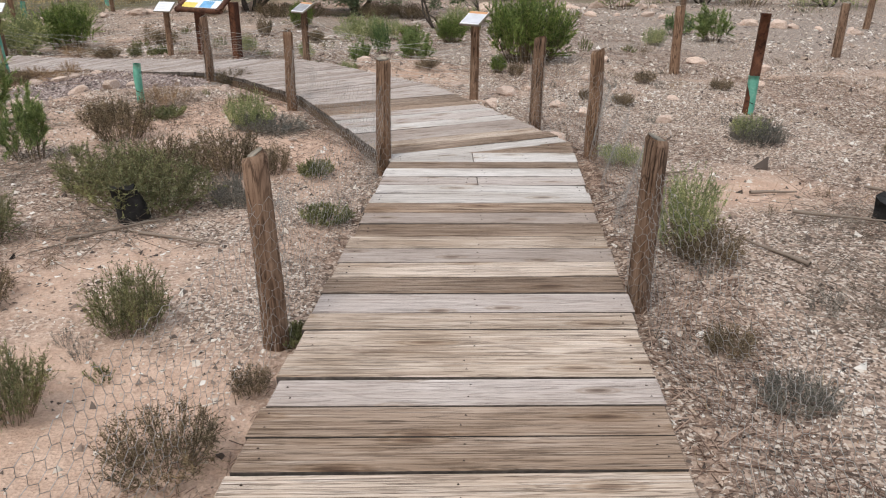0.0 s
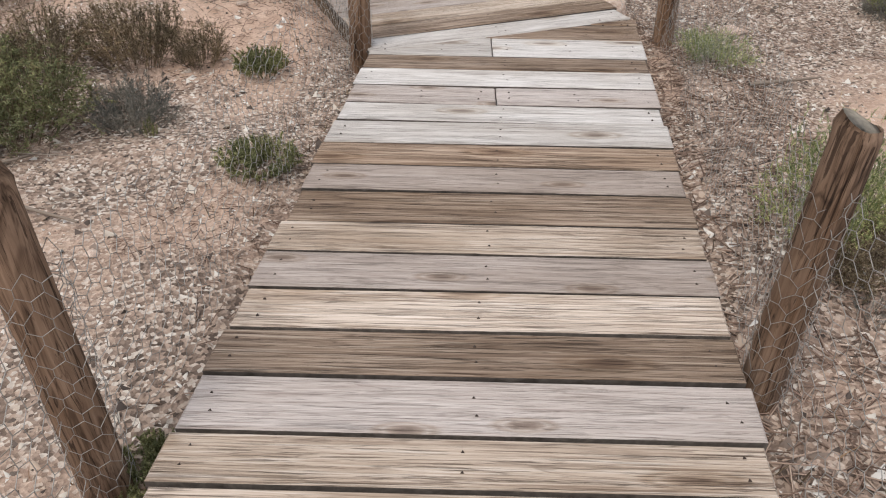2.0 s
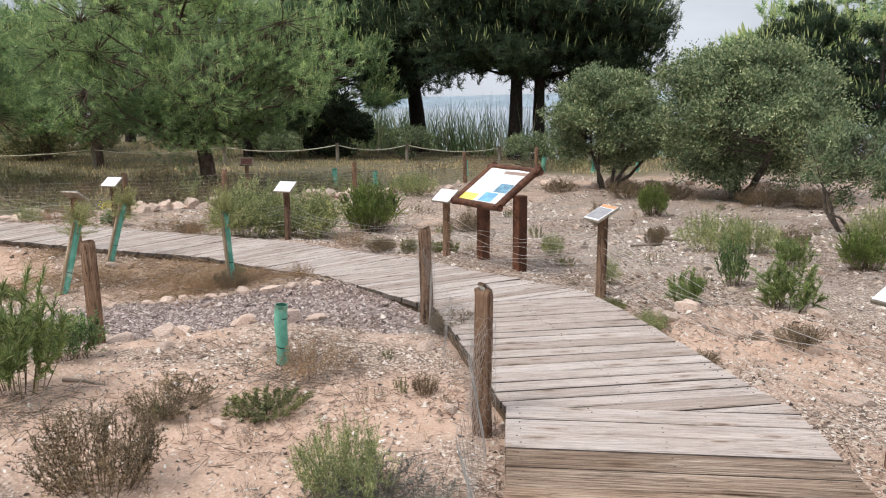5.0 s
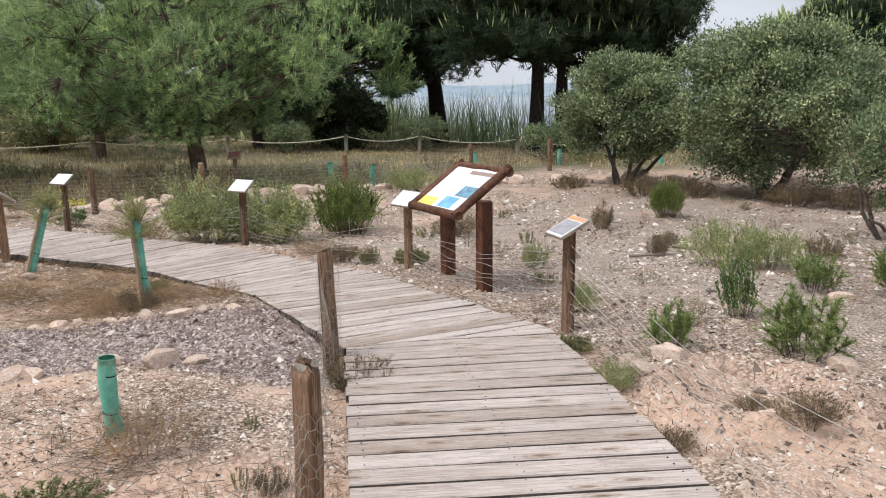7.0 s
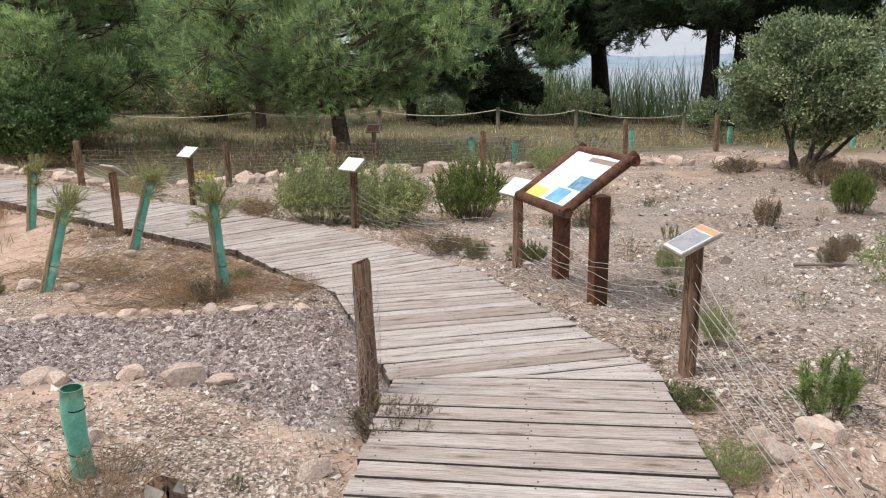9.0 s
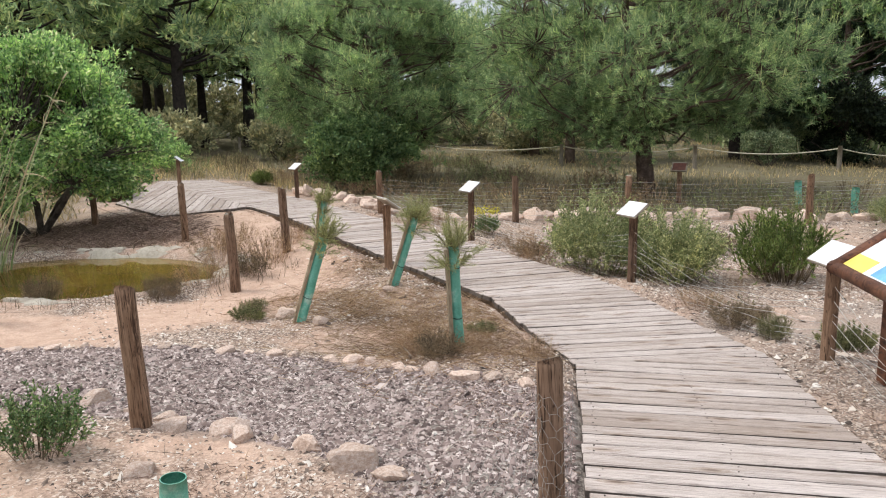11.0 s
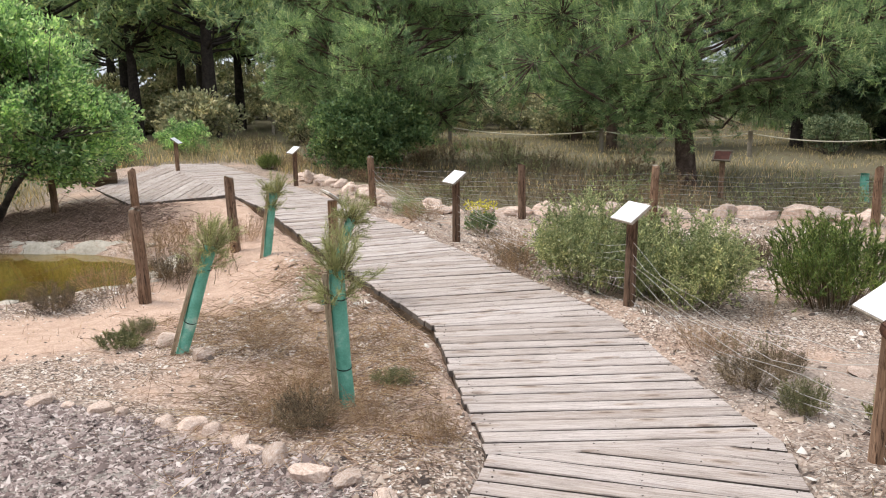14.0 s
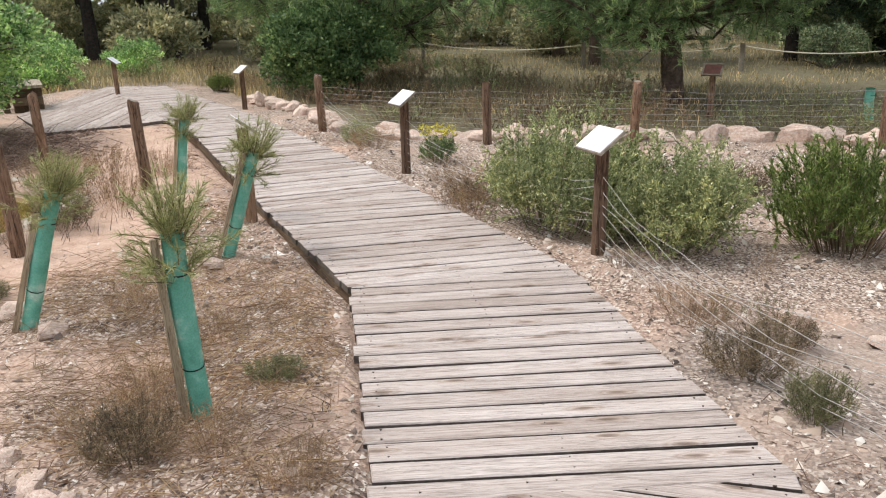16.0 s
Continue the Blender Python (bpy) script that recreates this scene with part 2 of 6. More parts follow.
M_BARK_GREY = mottled("grey_bark", ((0.3, (0.05, 0.04, 0.033)), (0.7, (0.17, 0.14, 0.115))), 10.0, 0.95, 0.7, 0.02, 40.0)
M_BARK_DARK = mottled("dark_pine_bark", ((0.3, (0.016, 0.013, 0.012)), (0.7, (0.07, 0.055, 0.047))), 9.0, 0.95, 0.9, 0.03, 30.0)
M_NEEDLE = leafy("pine_needles", ((0.0, (0.129, 0.215, 0.139)), (0.5, (0.273, 0.412, 0.214)), (0.85, (0.481, 0.605, 0.321)), (1.0, (0.718, 0.778, 0.533))), 0.6, 0.4, 0.9, 0.9)
# pines seen against the lake: their backlit darkness is put into the needle colour
M_NEEDLE_BACKLIT = leafy("backlit_pine_needles", ((0.0, (0.0261, 0.0499, 0.0338)), (0.6, (0.0633, 0.102, 0.0633)), (1.0, (0.139, 0.174, 0.104))), 0.6, 0.35, 0.7, 0.5)
# lighter copy for the far grove, distance haze painted into the needles
M_NEEDLE_HAZE = leafy("hazed_pine_needles", ((0.0, (0.19, 0.295, 0.19)), (0.6, (0.46, 0.605, 0.356)), (1.0, (0.95, 0.95, 0.589))), 0.6, 0.35, 0.7, 0.5)
M_SHOOT = leafy("pine_shoots", ((0.0, (0.36, 0.447, 0.182)), (1.0, (0.641, 0.669, 0.311))), 0.6, 0.3, 0.3)
M_MULCH = island("bark_mulch", ((0.0, (0.128, 0.0842, 0.0635)), (0.6, (0.311, 0.211, 0.159)), (1.0, (0.547, 0.406, 0.318))))
M_GREYLEAF = leafy("undergrowth_leaves", ((0.0, (0.248, 0.264, 0.168)), (0.6, (0.497, 0.482, 0.303)), (1.0, (0.783, 0.682, 0.469))), 0.7, 0.2, 0.6, 0.5)
M_TUFT = leafy("pale_seedling_needles", ((0.0, (0.192, 0.204, 0.0842)), (0.5, (0.36, 0.372, 0.168)), (1.0, (0.552, 0.54, 0.281))), 0.7, 0.25, 0.3, 4.0)
# near-black leaf colour: the bush's shade is painted into it
M_SHADE = leafy("painted_shade_leaves", ((0.0, (0.008, 0.016, 0.008)), (0.7, (0.022, 0.035, 0.018)), (1.0, (0.06, 0.08, 0.035))), 0.7, 0.1, 0.4, 1.0)
M_CAROB = leafy("grey_green_leaves", ((0.0, (0.104, 0.153, 0.0906)), (0.5, (0.208, 0.276, 0.159)), (1.0, (0.462, 0.489, 0.317))), 0.65, 0.2, 0.6, 1.2)
M_MASTIC = leafy("bright_green_leaves", ((0.0, (0.124, 0.231, 0.11)), (0.5, (0.359, 0.575, 0.237)), (0.85, (0.68, 0.896, 0.394)), (1.0, (0.95, 0.95, 0.68))), 0.5, 0.35, 0.8, 1.6)
M_DEEP = leafy("deep_green_leaves", ((0.0, (0.0686, 0.126, 0.0566)), (0.6, (0.172, 0.273, 0.116)), (1.0, (0.374, 0.462, 0.205))), 0.45, 0.2, 0.6, 1.1)
M_BROOM = leafy("grey_green_twigs", ((0.0, (0.169, 0.21, 0.106)), (0.5, (0.34, 0.389, 0.189)), (1.0, (0.679, 0.653, 0.378))), 0.6, 0.25, 0.6, 2.5)
M_ROSEMARY = leafy("rosemary_green", ((0.0, (0.0693, 0.113, 0.0345)), (0.6, (0.196, 0.273, 0.0767)), (1.0, (0.416, 0.47, 0.154))), 0.6, 0.25, 0.5, 3.0)
M_SAPLING = leafy("young_green", ((0.0, (0.106, 0.161, 0.0552)), (0.6, (0.248, 0.32, 0.118)), (1.0, (0.479, 0.531, 0.238))), 0.6, 0.3, 0.5, 4.0)
M_DRY = leafy("dry_twigs", ((0.0, (0.0884, 0.0606, 0.0432)), (0.5, (0.202, 0.145, 0.102)), (1.0, (0.379, 0.304, 0.216))), 0.85, 0.15, 0.6, 3.0)
M_DRYGREEN = leafy("dry_green_twigs", ((0.0, (0.104, 0.0997, 0.0556)), (0.5, (0.208, 0.214, 0.105)), (1.0, (0.376, 0.373, 0.21))), 0.8, 0.15, 0.6, 3.0)
M_GREYBUSH = leafy("grey_twigs", ((0.0, (0.1, 0.09, 0.085)), (0.5, (0.2, 0.185, 0.175)), (1.0, (0.34, 0.32, 0.3))), 0.85, 0.15, 0.5, 3.0)
M_STRAW = leafy("straw", ((0.0, (0.203, 0.121, 0.0772)), (0.5, (0.381, 0.242, 0.154)), (1.0, (0.584, 0.435, 0.285))), 0.85, 0.15, 0.4, 1.0)
M_GRASS = leafy("rough_grass", ((0.0, (0.231, 0.199, 0.113)), (0.5, (0.486, 0.398, 0.226)), (1.0, (0.917, 0.682, 0.451))), 0.75, 0.2, 0.7, 0.5)
M_REED = leafy("reeds", ((0.0, (0.12, 0.196, 0.08)), (0.5, (0.285, 0.392, 0.176)), (0.85, (0.495, 0.532, 0.32)), (1.0, (0.825, 0.7, 0.544))), 0.6, 0.3, 0.5, 0.4)
M_REEDDRY = leafy("dry_reeds", ((0.0, (0.36, 0.264, 0.156)), (1.0, (0.72, 0.6, 0.432))), 0.7, 0.3, 0.3, 0.8)
M_BLACK = mottled("charred_black", ((0.3, (0.012, 0.011, 0.011)), (0.7, (0.04, 0.037, 0.034))), 14.0, 0.85, 0.8, 0.02)
M_YELLOW = leafy("yellow_flowers", ((0.0, (0.5, 0.42, 0.05)), (1.0, (0.75, 0.65, 0.12))), 0.6, 0.2, 0.2)
M_CHIP = island("limestone_and_bark_chips", ((0.0, (0.055, 0.042, 0.036)), (0.22, (0.19, 0.145, 0.118)), (0.42, (0.36, 0.265, 0.205)), (0.62, (0.52, 0.4, 0.31)), (0.8, (0.64, 0.57, 0.49)), (1.0, (0.74, 0.69, 0.63))))
M_GRAVEL = island("grey_gravel", ((0.0, (0.0864, 0.0639, 0.0578)), (0.35, (0.203, 0.151, 0.135)), (0.65, (0.328, 0.255, 0.229)), (0.87, (0.458, 0.374, 0.34)), (1.0, (0.622, 0.537, 0.49))))
M_TWIG = island("fallen_twigs", ((0.0, (0.1, 0.075, 0.055)), (0.6, (0.24, 0.19, 0.15)), (1.0, (0.42, 0.37, 0.31))))
M_NAIL = plain("rusty_nails", (0.07, 0.05, 0.04), 0.6, 0.7)
M_BENCH = wood("old_bench_wood", ((0.3, (0.25, 0.21, 0.16)), (0.7, (0.48, 0.43, 0.35))))
# aerial haze is painted in as the hills' blue-grey colour
M_HILL = mottled("hazed_far_hills", ((0.3, (0.22, 0.28, 0.33)), (0.7, (0.3, 0.36, 0.4))), 0.01, 1.0, 0.0, 0.01, 0.05, 0.0)


def water(name, col, rough, bump, scale, mix):
    m, n, l, bsdf = material(name, rough, 0, 0.5)
    bsdf.inputs["IOR"].default_value = 1.33
    co = n.new("ShaderNodeTexCoord")
    a = noise_node(n, l, co.outputs["Object"], scale, 3.0)
    r = ramp_node(n, ((0.35, col), (0.65, mix)))
    l.new(a.outputs["Fac"], r.inputs["Fac"])
    l.new(r.outputs["Color"], bsdf.inputs["Base Color"])
    b = noise_node(n, l, co.outputs["Object"], scale * 6, 2.0)
    bump_node(n, l, b.outputs["Fac"], bsdf, bump, 0.01)
    return m


M_POND = water("pond_water", (0.11, 0.07, 0.012), 0.06, 0.08, 1.4, (0.2, 0.135, 0.03))
M_LAKE = water("lake_water", (0.24, 0.288, 0.336), 0.25, 0.3, 0.2, (0.288, 0.336, 0.384))

# the ground: bare pink sand, grey gravel and grassy soil by zones, litter over all
M_GROUND, gn, gl, gb = material("sandy_ground", 0.95, 0, 0.15)
g_co = gn.new("ShaderNodeTexCoord")
g_zone = gn.new("ShaderNodeVertexColor")
g_zone.layer_name = "zone"
g_sep = gn.new("ShaderNodeSeparateColor")
gl.new(g_zone.outputs["Color"], g_sep.inputs["Color"])
g_big = noise_node(gn, gl, g_co.outputs["Object"], 1.1, 7.0, 0.65)
g_mid = noise_node(gn, gl, g_co.outputs["Object"], 9.0, 6.0, 0.7)
g_fine = noise_node(gn, gl, g_co.outputs["Object"], 70.0, 5.0, 0.7)
g_vor = gn.new("ShaderNodeTexVoronoi")
g_vor.inputs["Scale"].default_value = 85.0
gl.new(g_co.outputs["Object"], g_vor.inputs["Vector"])
g_vgrey = gn.new("ShaderNodeSeparateColor")
gl.new(g_vor.outputs["Color"], g_vgrey.inputs["Color"])
sand = ramp_node(gn, ((0.3, (0.46, 0.305, 0.22)), (0.7, (0.66, 0.475, 0.365))))
gl.new(g_mid.outputs["Fac"], sand.inputs["Fac"])
litter = ramp_node(gn, ((0.0, (0.09, 0.066, 0.052)), (0.35, (0.25, 0.18, 0.14)), (0.7, (0.45, 0.335, 0.26)), (1.0, (0.66, 0.58, 0.5))))
gl.new(g_vgrey.outputs[0], litter.inputs["Fac"])
grey = ramp_node(gn, ((0.0, (0.16, 0.135, 0.115)), (1.0, (0.42, 0.365, 0.32))))
gl.new(g_vgrey.outputs[1], grey.inputs["Fac"])
grassy = ramp_node(gn, ((0.3, (0.115, 0.088, 0.06)), (0.5, (0.17, 0.145, 0.088)), (0.7, (0.21, 0.2, 0.12))))
gl.new(g_mid.outputs["Fac"], grassy.inputs["Fac"])
g_add = gn.new("ShaderNodeMath")
g_add.operation = "MULTIPLY_ADD"
g_add.inputs[1].default_value, g_add.inputs[2].default_value = 1.5, -0.75
gl.new(g_big.outputs["Fac"], g_add.inputs[0])
g_add2 = gn.new("ShaderNodeMath")
g_add2.operation = "ADD"
gl.new(g_sep.outputs[0], g_add2.inputs[0])
gl.new(g_add.outputs[0], g_add2.inputs[1])
g_sandf = ramp_node(gn, ((0.3, (0, 0, 0)), (0.6, (1, 1, 1))))
gl.new(g_add2.outputs[0], g_sandf.inputs["Fac"])
c1 = mixed(gn, gl, g_sandf.outputs["Color"], litter.outputs["Color"], sand.outputs["Color"])
c1 = mixed(gn, gl, g_sep.outputs[1], c1, grey.outputs["Color"])
c1 = mixed(gn, gl, g_sep.outputs[2], c1, grassy.outputs["Color"])
g_fr = ramp_node(gn, ((0.3, (0.7, 0.7, 0.7)), (0.7, (1.18, 1.18, 1.18))))
gl.new(g_fine.outputs["Fac"], g_fr.inputs["Fac"])
c1 = mixed(gn, gl, 0.8, c1, g_fr.outputs["Color"], "MULTIPLY")
gl.new(c1, gb.inputs["Base Color"])
g_h = mixed(gn, gl, 0.5, g_fine.outputs["Fac"], g_vor.outputs["Distance"])
bump_node(gn, gl, g_h, gb, 0.6, 0.02)

# ---- mesh helpers ----
rng = np.random.default_rng(7)
LATTICE = np.random.default_rng(3).random((256, 256))


def vnoise(x, y):
    """Smooth value noise of the plan, 0 to 1."""
    x, y = np.asarray(x, float), np.asarray(y, float)
    xi, yi = np.floor(x).astype(int), np.floor(y).astype(int)
    fx, fy = x - xi, y - yi
    fx, fy = fx * fx * (3 - 2 * fx), fy * fy * (3 - 2 * fy)
    a, b = LATTICE[xi % 256, yi % 256], LATTICE[(xi + 1) % 256, yi % 256]
    c, d = LATTICE[xi % 256, (yi + 1) % 256], LATTICE[(xi + 1) % 256, (yi + 1) % 256]
    return (a * (1 - fx) + b * fx) * (1 - fy) + (c * (1 - fx) + d * fx) * fy


def sstep(a, b, u):
    u = np.clip((np.asarray(u, float) - a) / (b - a), 0, 1)
    return u * u * (3 - 2 * u)


def blob(x, y, cx, cy, r):
    return np.exp(-((x - cx) ** 2 + (y - cy) ** 2) / (r * r))


def seg_dist(x, y, pts):
    """Distance in plan to a polyline."""
    x, y = np.asarray(x, float), np.asarray(y, float)
    best = np.full(x.shape, 1e9)
    for (ax, ay), (bx, by) in zip(pts, pts[1:]):
        dx, dy = bx - ax, by - ay
        u = np.clip(((x - ax) * dx + (y - ay) * dy) / (dx * dx + dy * dy), 0, 1)
        best = np.minimum(best, np.hypot(x - ax - u * dx, y - ay - u * dy))
    return best


GRAVEL_LINE = [(-2.7, 8.55), (-3.35, 8.5), (-4.15, 8.15), (-4.85, 7.55), (-5.35, 6.8), (-5.6, 5.9), (-5.7, 3.0)]
SAND_LINE = [(-6.6, 5.2), (-6.75, 6.6), (-7.3, 7.9), (-8.2, 8.75), (-9.4, 9.0), (-11.3, 8.8), (-12.4, 8.4), (-12.6, 7.0)]
POND = (-9.48, 5.95)


def pond_r(x, y):
    """1 on the pond's shore, under 1 inside."""
    dx, dy = x - POND[0], y - POND[1]
    c, s = math.cos(radians(80)), math.sin(radians(80))
    u, v = dx * c + dy * s, -dx * s + dy * c
    return np.hypot(u / 2.05, v / 1.32)


def level(x, y):
    """The ground without its small relief."""
    u = -0.8 * np.asarray(x, float) + 0.6 * np.asarray(y, float)
    return -0.09 - 0.306 * sstep(5.85, 11.25, u)


def shore(x, y):
    """How far towards the lake a place lies."""
    return y + 0.55 * x - 16.0 * sstep(-11.0, 0.0, x) - 14.0 * sstep(-30.0, -42.0, x)


def ground(x, y):
    x, y = np.asarray(x, float), np.asarray(y, float)
    z = level(x, y)
    near = sstep(-0.1, 0.35, deck_gap(x, y))
    z = z + near * (0.07 * (vnoise(x * 0.9, y * 0.9) - 0.5) + 0.035 * (vnoise(x * 2.7 + 9, y * 2.7) - 0.5)) + 0.018 * (vnoise(x * 8, y * 8) - 0.5)
    ring = np.hypot(x + 0.33, y - 9.0)
    z = z + 0.07 * np.exp(-((ring - 0.42) / 0.13) ** 2) - 0.1 * np.exp(-(ring / 0.25) ** 2)
    p = pond_r(x, y)
    z = z - 0.3 * sstep(1.08, 0.85, p) + 0.04 * np.exp(-((p - 1.15) / 0.1) ** 2)
    far = shore(x, y)
    z = z - 0.3 * sstep(14.0, 24.0, far) - 1.6 * sstep(26.0, 33.0, far) - 3.0 * sstep(33.0, 60.0, far)
    z = z + 0.12 * sstep(2.2, 1.0, seg_dist(x, y, [(-13.6, 8.2), (-15.6, 7.6), (-18.0, 8.0)]))
    z = z + 0.105 * sstep(1.0, 0.1, deck_gap(x, y)) * sstep(-1.5, -4.0, x) * sstep(-13.0, -11.8, x) * sstep(-0.1, 0.0, deck_gap(x, y))
    return z - 0.03 * (1 - near)


def deck_z(x, y):
    return -0.252 * sstep(5.85, 10.35, -0.8 * np.asarray(x, float) + 0.6 * np.asarray(y, float))


# boardwalk joints, each from its outer rail to its inner one, the plank width beyond it and the angle at which the planks lie
JOINTS = [((-1.05, -3.6), (0.32, -3.6), 0.165, 0.2), ((-0.265, 4.775), (0.98, 5.28), 0.155, 22.3), ((-1.19, 6.93), (0.03, 7.45), 0.121, 36.5), ((-2.42, 8.44), (-1.56, 9.31), 0.12, 57.0),
          ((-4.18, 9.49), (-3.92, 10.71), 0.12, 76.0), ((-6.05, 9.83), (-5.92, 11.02), 0.12, 83.0), ((-7.85, 9.61), (-8.1, 10.8), 0.125, 93.0), ((-11.77, 9.24), (-11.95, 10.28), 0.125, 97.0),
          ((-13.4, 8.9), (-13.63, 10.02), 0.13, 101.6), ((-19.4, 7.7), (-18.9, 8.86), 0.13, 66.7)]
# widths and boards of the two old stretches: p pale, g grey, b brown, d dark
OLD_PLANKS = {0: [(0.165, "bbdbbbgbdb"), (0.16, "b"), (0.157, "b"), (0.158, "g"), (0.155, "b"), (0.183, "b"), (0.137, "b"), (0.17, "g"), (0.157, "d"), (0.16, "b"), (0.165, "g"), (0.155, "b"), (0.18, "d"), (0.163, "g"), (0.157, "d"),
                  (0.175, "p"), (0.15, "p"), (0.165, "G"), (0.17, "p"), (0.15, "d"), (0.225, "P"), (0.2, "d"), (0.2, "d")],
              1: [(0.16, "p"), (0.16, "d"), (0.155, "b"), (0.17, "g"), (0.145, "g"), (0.175, "p"), (0.185, "g"), (0.11, "p"), (0.17, "g"), (0.16, "d"), (0.155, "d"), (0.16, "d"), (0.15, "g"), (0.15, "g"), (0.15, "g"), (0.15, "g"), (0.15, "g"), (0.15, "g"), (0.15, "g")]}
PLATFORM = [(-13.38, 8.93), (-12.9, 7.5), (-15.1, 6.82), (-19.4, 7.72)]


def deck_gap(x, y):
    """Distance in plan outside the boardwalk; negative under it."""
    best = np.full(np.shape(x), 1e9)
    mids = [((a[0] + b[0]) / 2, (a[1] + b[1]) / 2) for a, b, _, _ in JOINTS]
    best = np.minimum(best, seg_dist(x, y, mids) - 0.63)
    return np.minimum(best, seg_dist(x, y, [(-14.2, 8.2), (-15.6, 7.7), (-18.0, 8.0)]) - 0.75)


def npmesh(name, verts, faces, mats, smooth=False, index=None):
    """A mesh from arrays; faces is an array of triangles or quads, or a list of such arrays."""
    groups = [np.asarray(f, np.int32) for f in (faces if isinstance(faces, list) else [faces]) if len(f)]
    me = bpy.data.meshes.new(name)
    verts = np.asarray(verts, np.float32)
    me.vertices.add(len(verts))
    me.vertices.foreach_set("co", verts.ravel())
    loops = np.concatenate([f.ravel() for f in groups])
    totals = np.concatenate([np.full(len(f), f.shape[1], np.int32) for f in groups])
    me.loops.add(len(loops))
    me.loops.foreach_set("vertex_index", loops)
    me.polygons.add(len(totals))
    me.polygons.foreach_set("loop_start", np.concatenate([[0], np.cumsum(totals)[:-1]]).astype(np.int32))
    for m in (mats if isinstance(mats, (list, tuple)) else [mats]):
        me.materials.append(m)
    if index is not None:
        me.polygons.foreach_set("material_index", np.asarray(index, np.int32))
    if smooth:
        me.polygons.foreach_set("use_smooth", np.ones(len(totals), bool))
    me.update(calc_edges=True)
    return me


def part(name, me, parent, label="", m=None):
    ob = new(name, me)
    ob.parent = parent
    if m is not None:
        ob.matrix_basis = m
    return tagged(ob, label) if label else ob


def from_bm(name, bm, mats, smooth=False):
    me = bpy.data.meshes.new(name)
    bmesh.ops.recalc_face_normals(bm, faces=bm.faces[:])
    bm.to_mesh(me)
    bm.free()
    for m in (mats if isinstance(mats, (list, tuple)) else [mats]):
        me.materials.append(m)
    if smooth:
        for p in me.polygons:
            p.use_smooth = True
    return me


def box_mesh(name, sx, sy, sz, mat, bevel=0.006, z0=0.0, jitter=0.0):
    """A bevelled block on z0, centred in plan."""
    bm = bmesh.new()
    bmesh.ops.create_cube(bm, size=1)
    for v in bm.verts:
        v.co = Vector((v.co.x * sx, v.co.y * sy, (v.co.z + 0.5) * sz + z0))
    if bevel:
        bmesh.ops.bevel(bm, geom=bm.edges[:], offset=bevel, segments=2, affect="EDGES", profile=0.6)
    for v in bm.verts:
        v.co += Vector((random.uniform(-1, 1), random.uniform(-1, 1), random.uniform(-1, 1))) * jitter
    return from_bm(name, bm, mat)


def tube(points, radii, sides=6, cap=True):
    """Vertices and quads (as an array) of a tapered tube along points."""
    p = np.asarray(points, float)
    r = np.broadcast_to(np.asarray(radii, float), (len(p),))
    d = np.gradient(p, axis=0)
    d /= np.linalg.norm(d, axis=1)[:, None] + 1e-9
    ref = np.where(np.abs(d[:, 2:3]) < 0.9, np.array([[0, 0, 1.0]]), np.array([[1.0, 0, 0]]))
    a = np.cross(d, ref)
    a /= np.linalg.norm(a, axis=1)[:, None] + 1e-9
    b = np.cross(d, a)
    ang = np.arange(sides) * 2 * math.pi / sides
    v = p[:, None, :] + r[:, None, None] * (np.cos(ang)[None, :, None] * a[:, None, :] + np.sin(ang)[None, :, None] * b[:, None, :])
    i, j = np.meshgrid(np.arange(len(p) - 1), np.arange(sides), indexing="ij")
    k = (j + 1) % sides
    f = np.stack([i * sides + j, (i + 1) * sides + j, (i + 1) * sides + k, i * sides + k], -1).reshape(-1, 4)
    return v.reshape(-1, 3), f


def joined(pieces):
    vs, fs, n = [], {}, 0
    for v, f in pieces:
        vs.append(v)
        fs.setdefault(f.shape[1], []).append(f + n)
        n += len(v)
    return np.concatenate(vs), [np.concatenate(x) for x in fs.values()]


def prisms(a, b, ra, rb=None):
    """Three-sided sticks from points a to b, all at once."""
    a, b = np.asarray(a, float), np.asarray(b, float)
    n = len(a)
    rb = ra if rb is None else rb
    d = b - a
    d /= np.linalg.norm(d, axis=1)[:, None] + 1e-9
    ref = np.where(np.abs(d[:, 2:3]) < 0.9, np.array([[0, 0, 1.0]]), np.array([[1.0, 0, 0]]))
    u = np.cross(d, ref)
    u /= np.linalg.norm(u, axis=1)[:, None] + 1e-9
    w = np.cross(d, u)
    ra, rb = np.broadcast_to(ra, (n,))[:, None], np.broadcast_to(rb, (n,))[:, None]
    ring = []
    for c, r in ((a, ra), (b, rb)):
        for t in (0, 2.094, 4.189):
            ring.append(c + r * (math.cos(t) * u + math.sin(t) * w))
    v = np.stack(ring, 1).reshape(-1, 3)
    base = np.arange(n)[:, None] * 6
    f = np.concatenate([base + np.array([[i, (i + 1) % 3, 3 + (i + 1) % 3, 3 + i]]) for i in range(3)])
    return v, f


def unit(v):
    return v / (np.linalg.norm(v, axis=1)[:, None] + 1e-9)


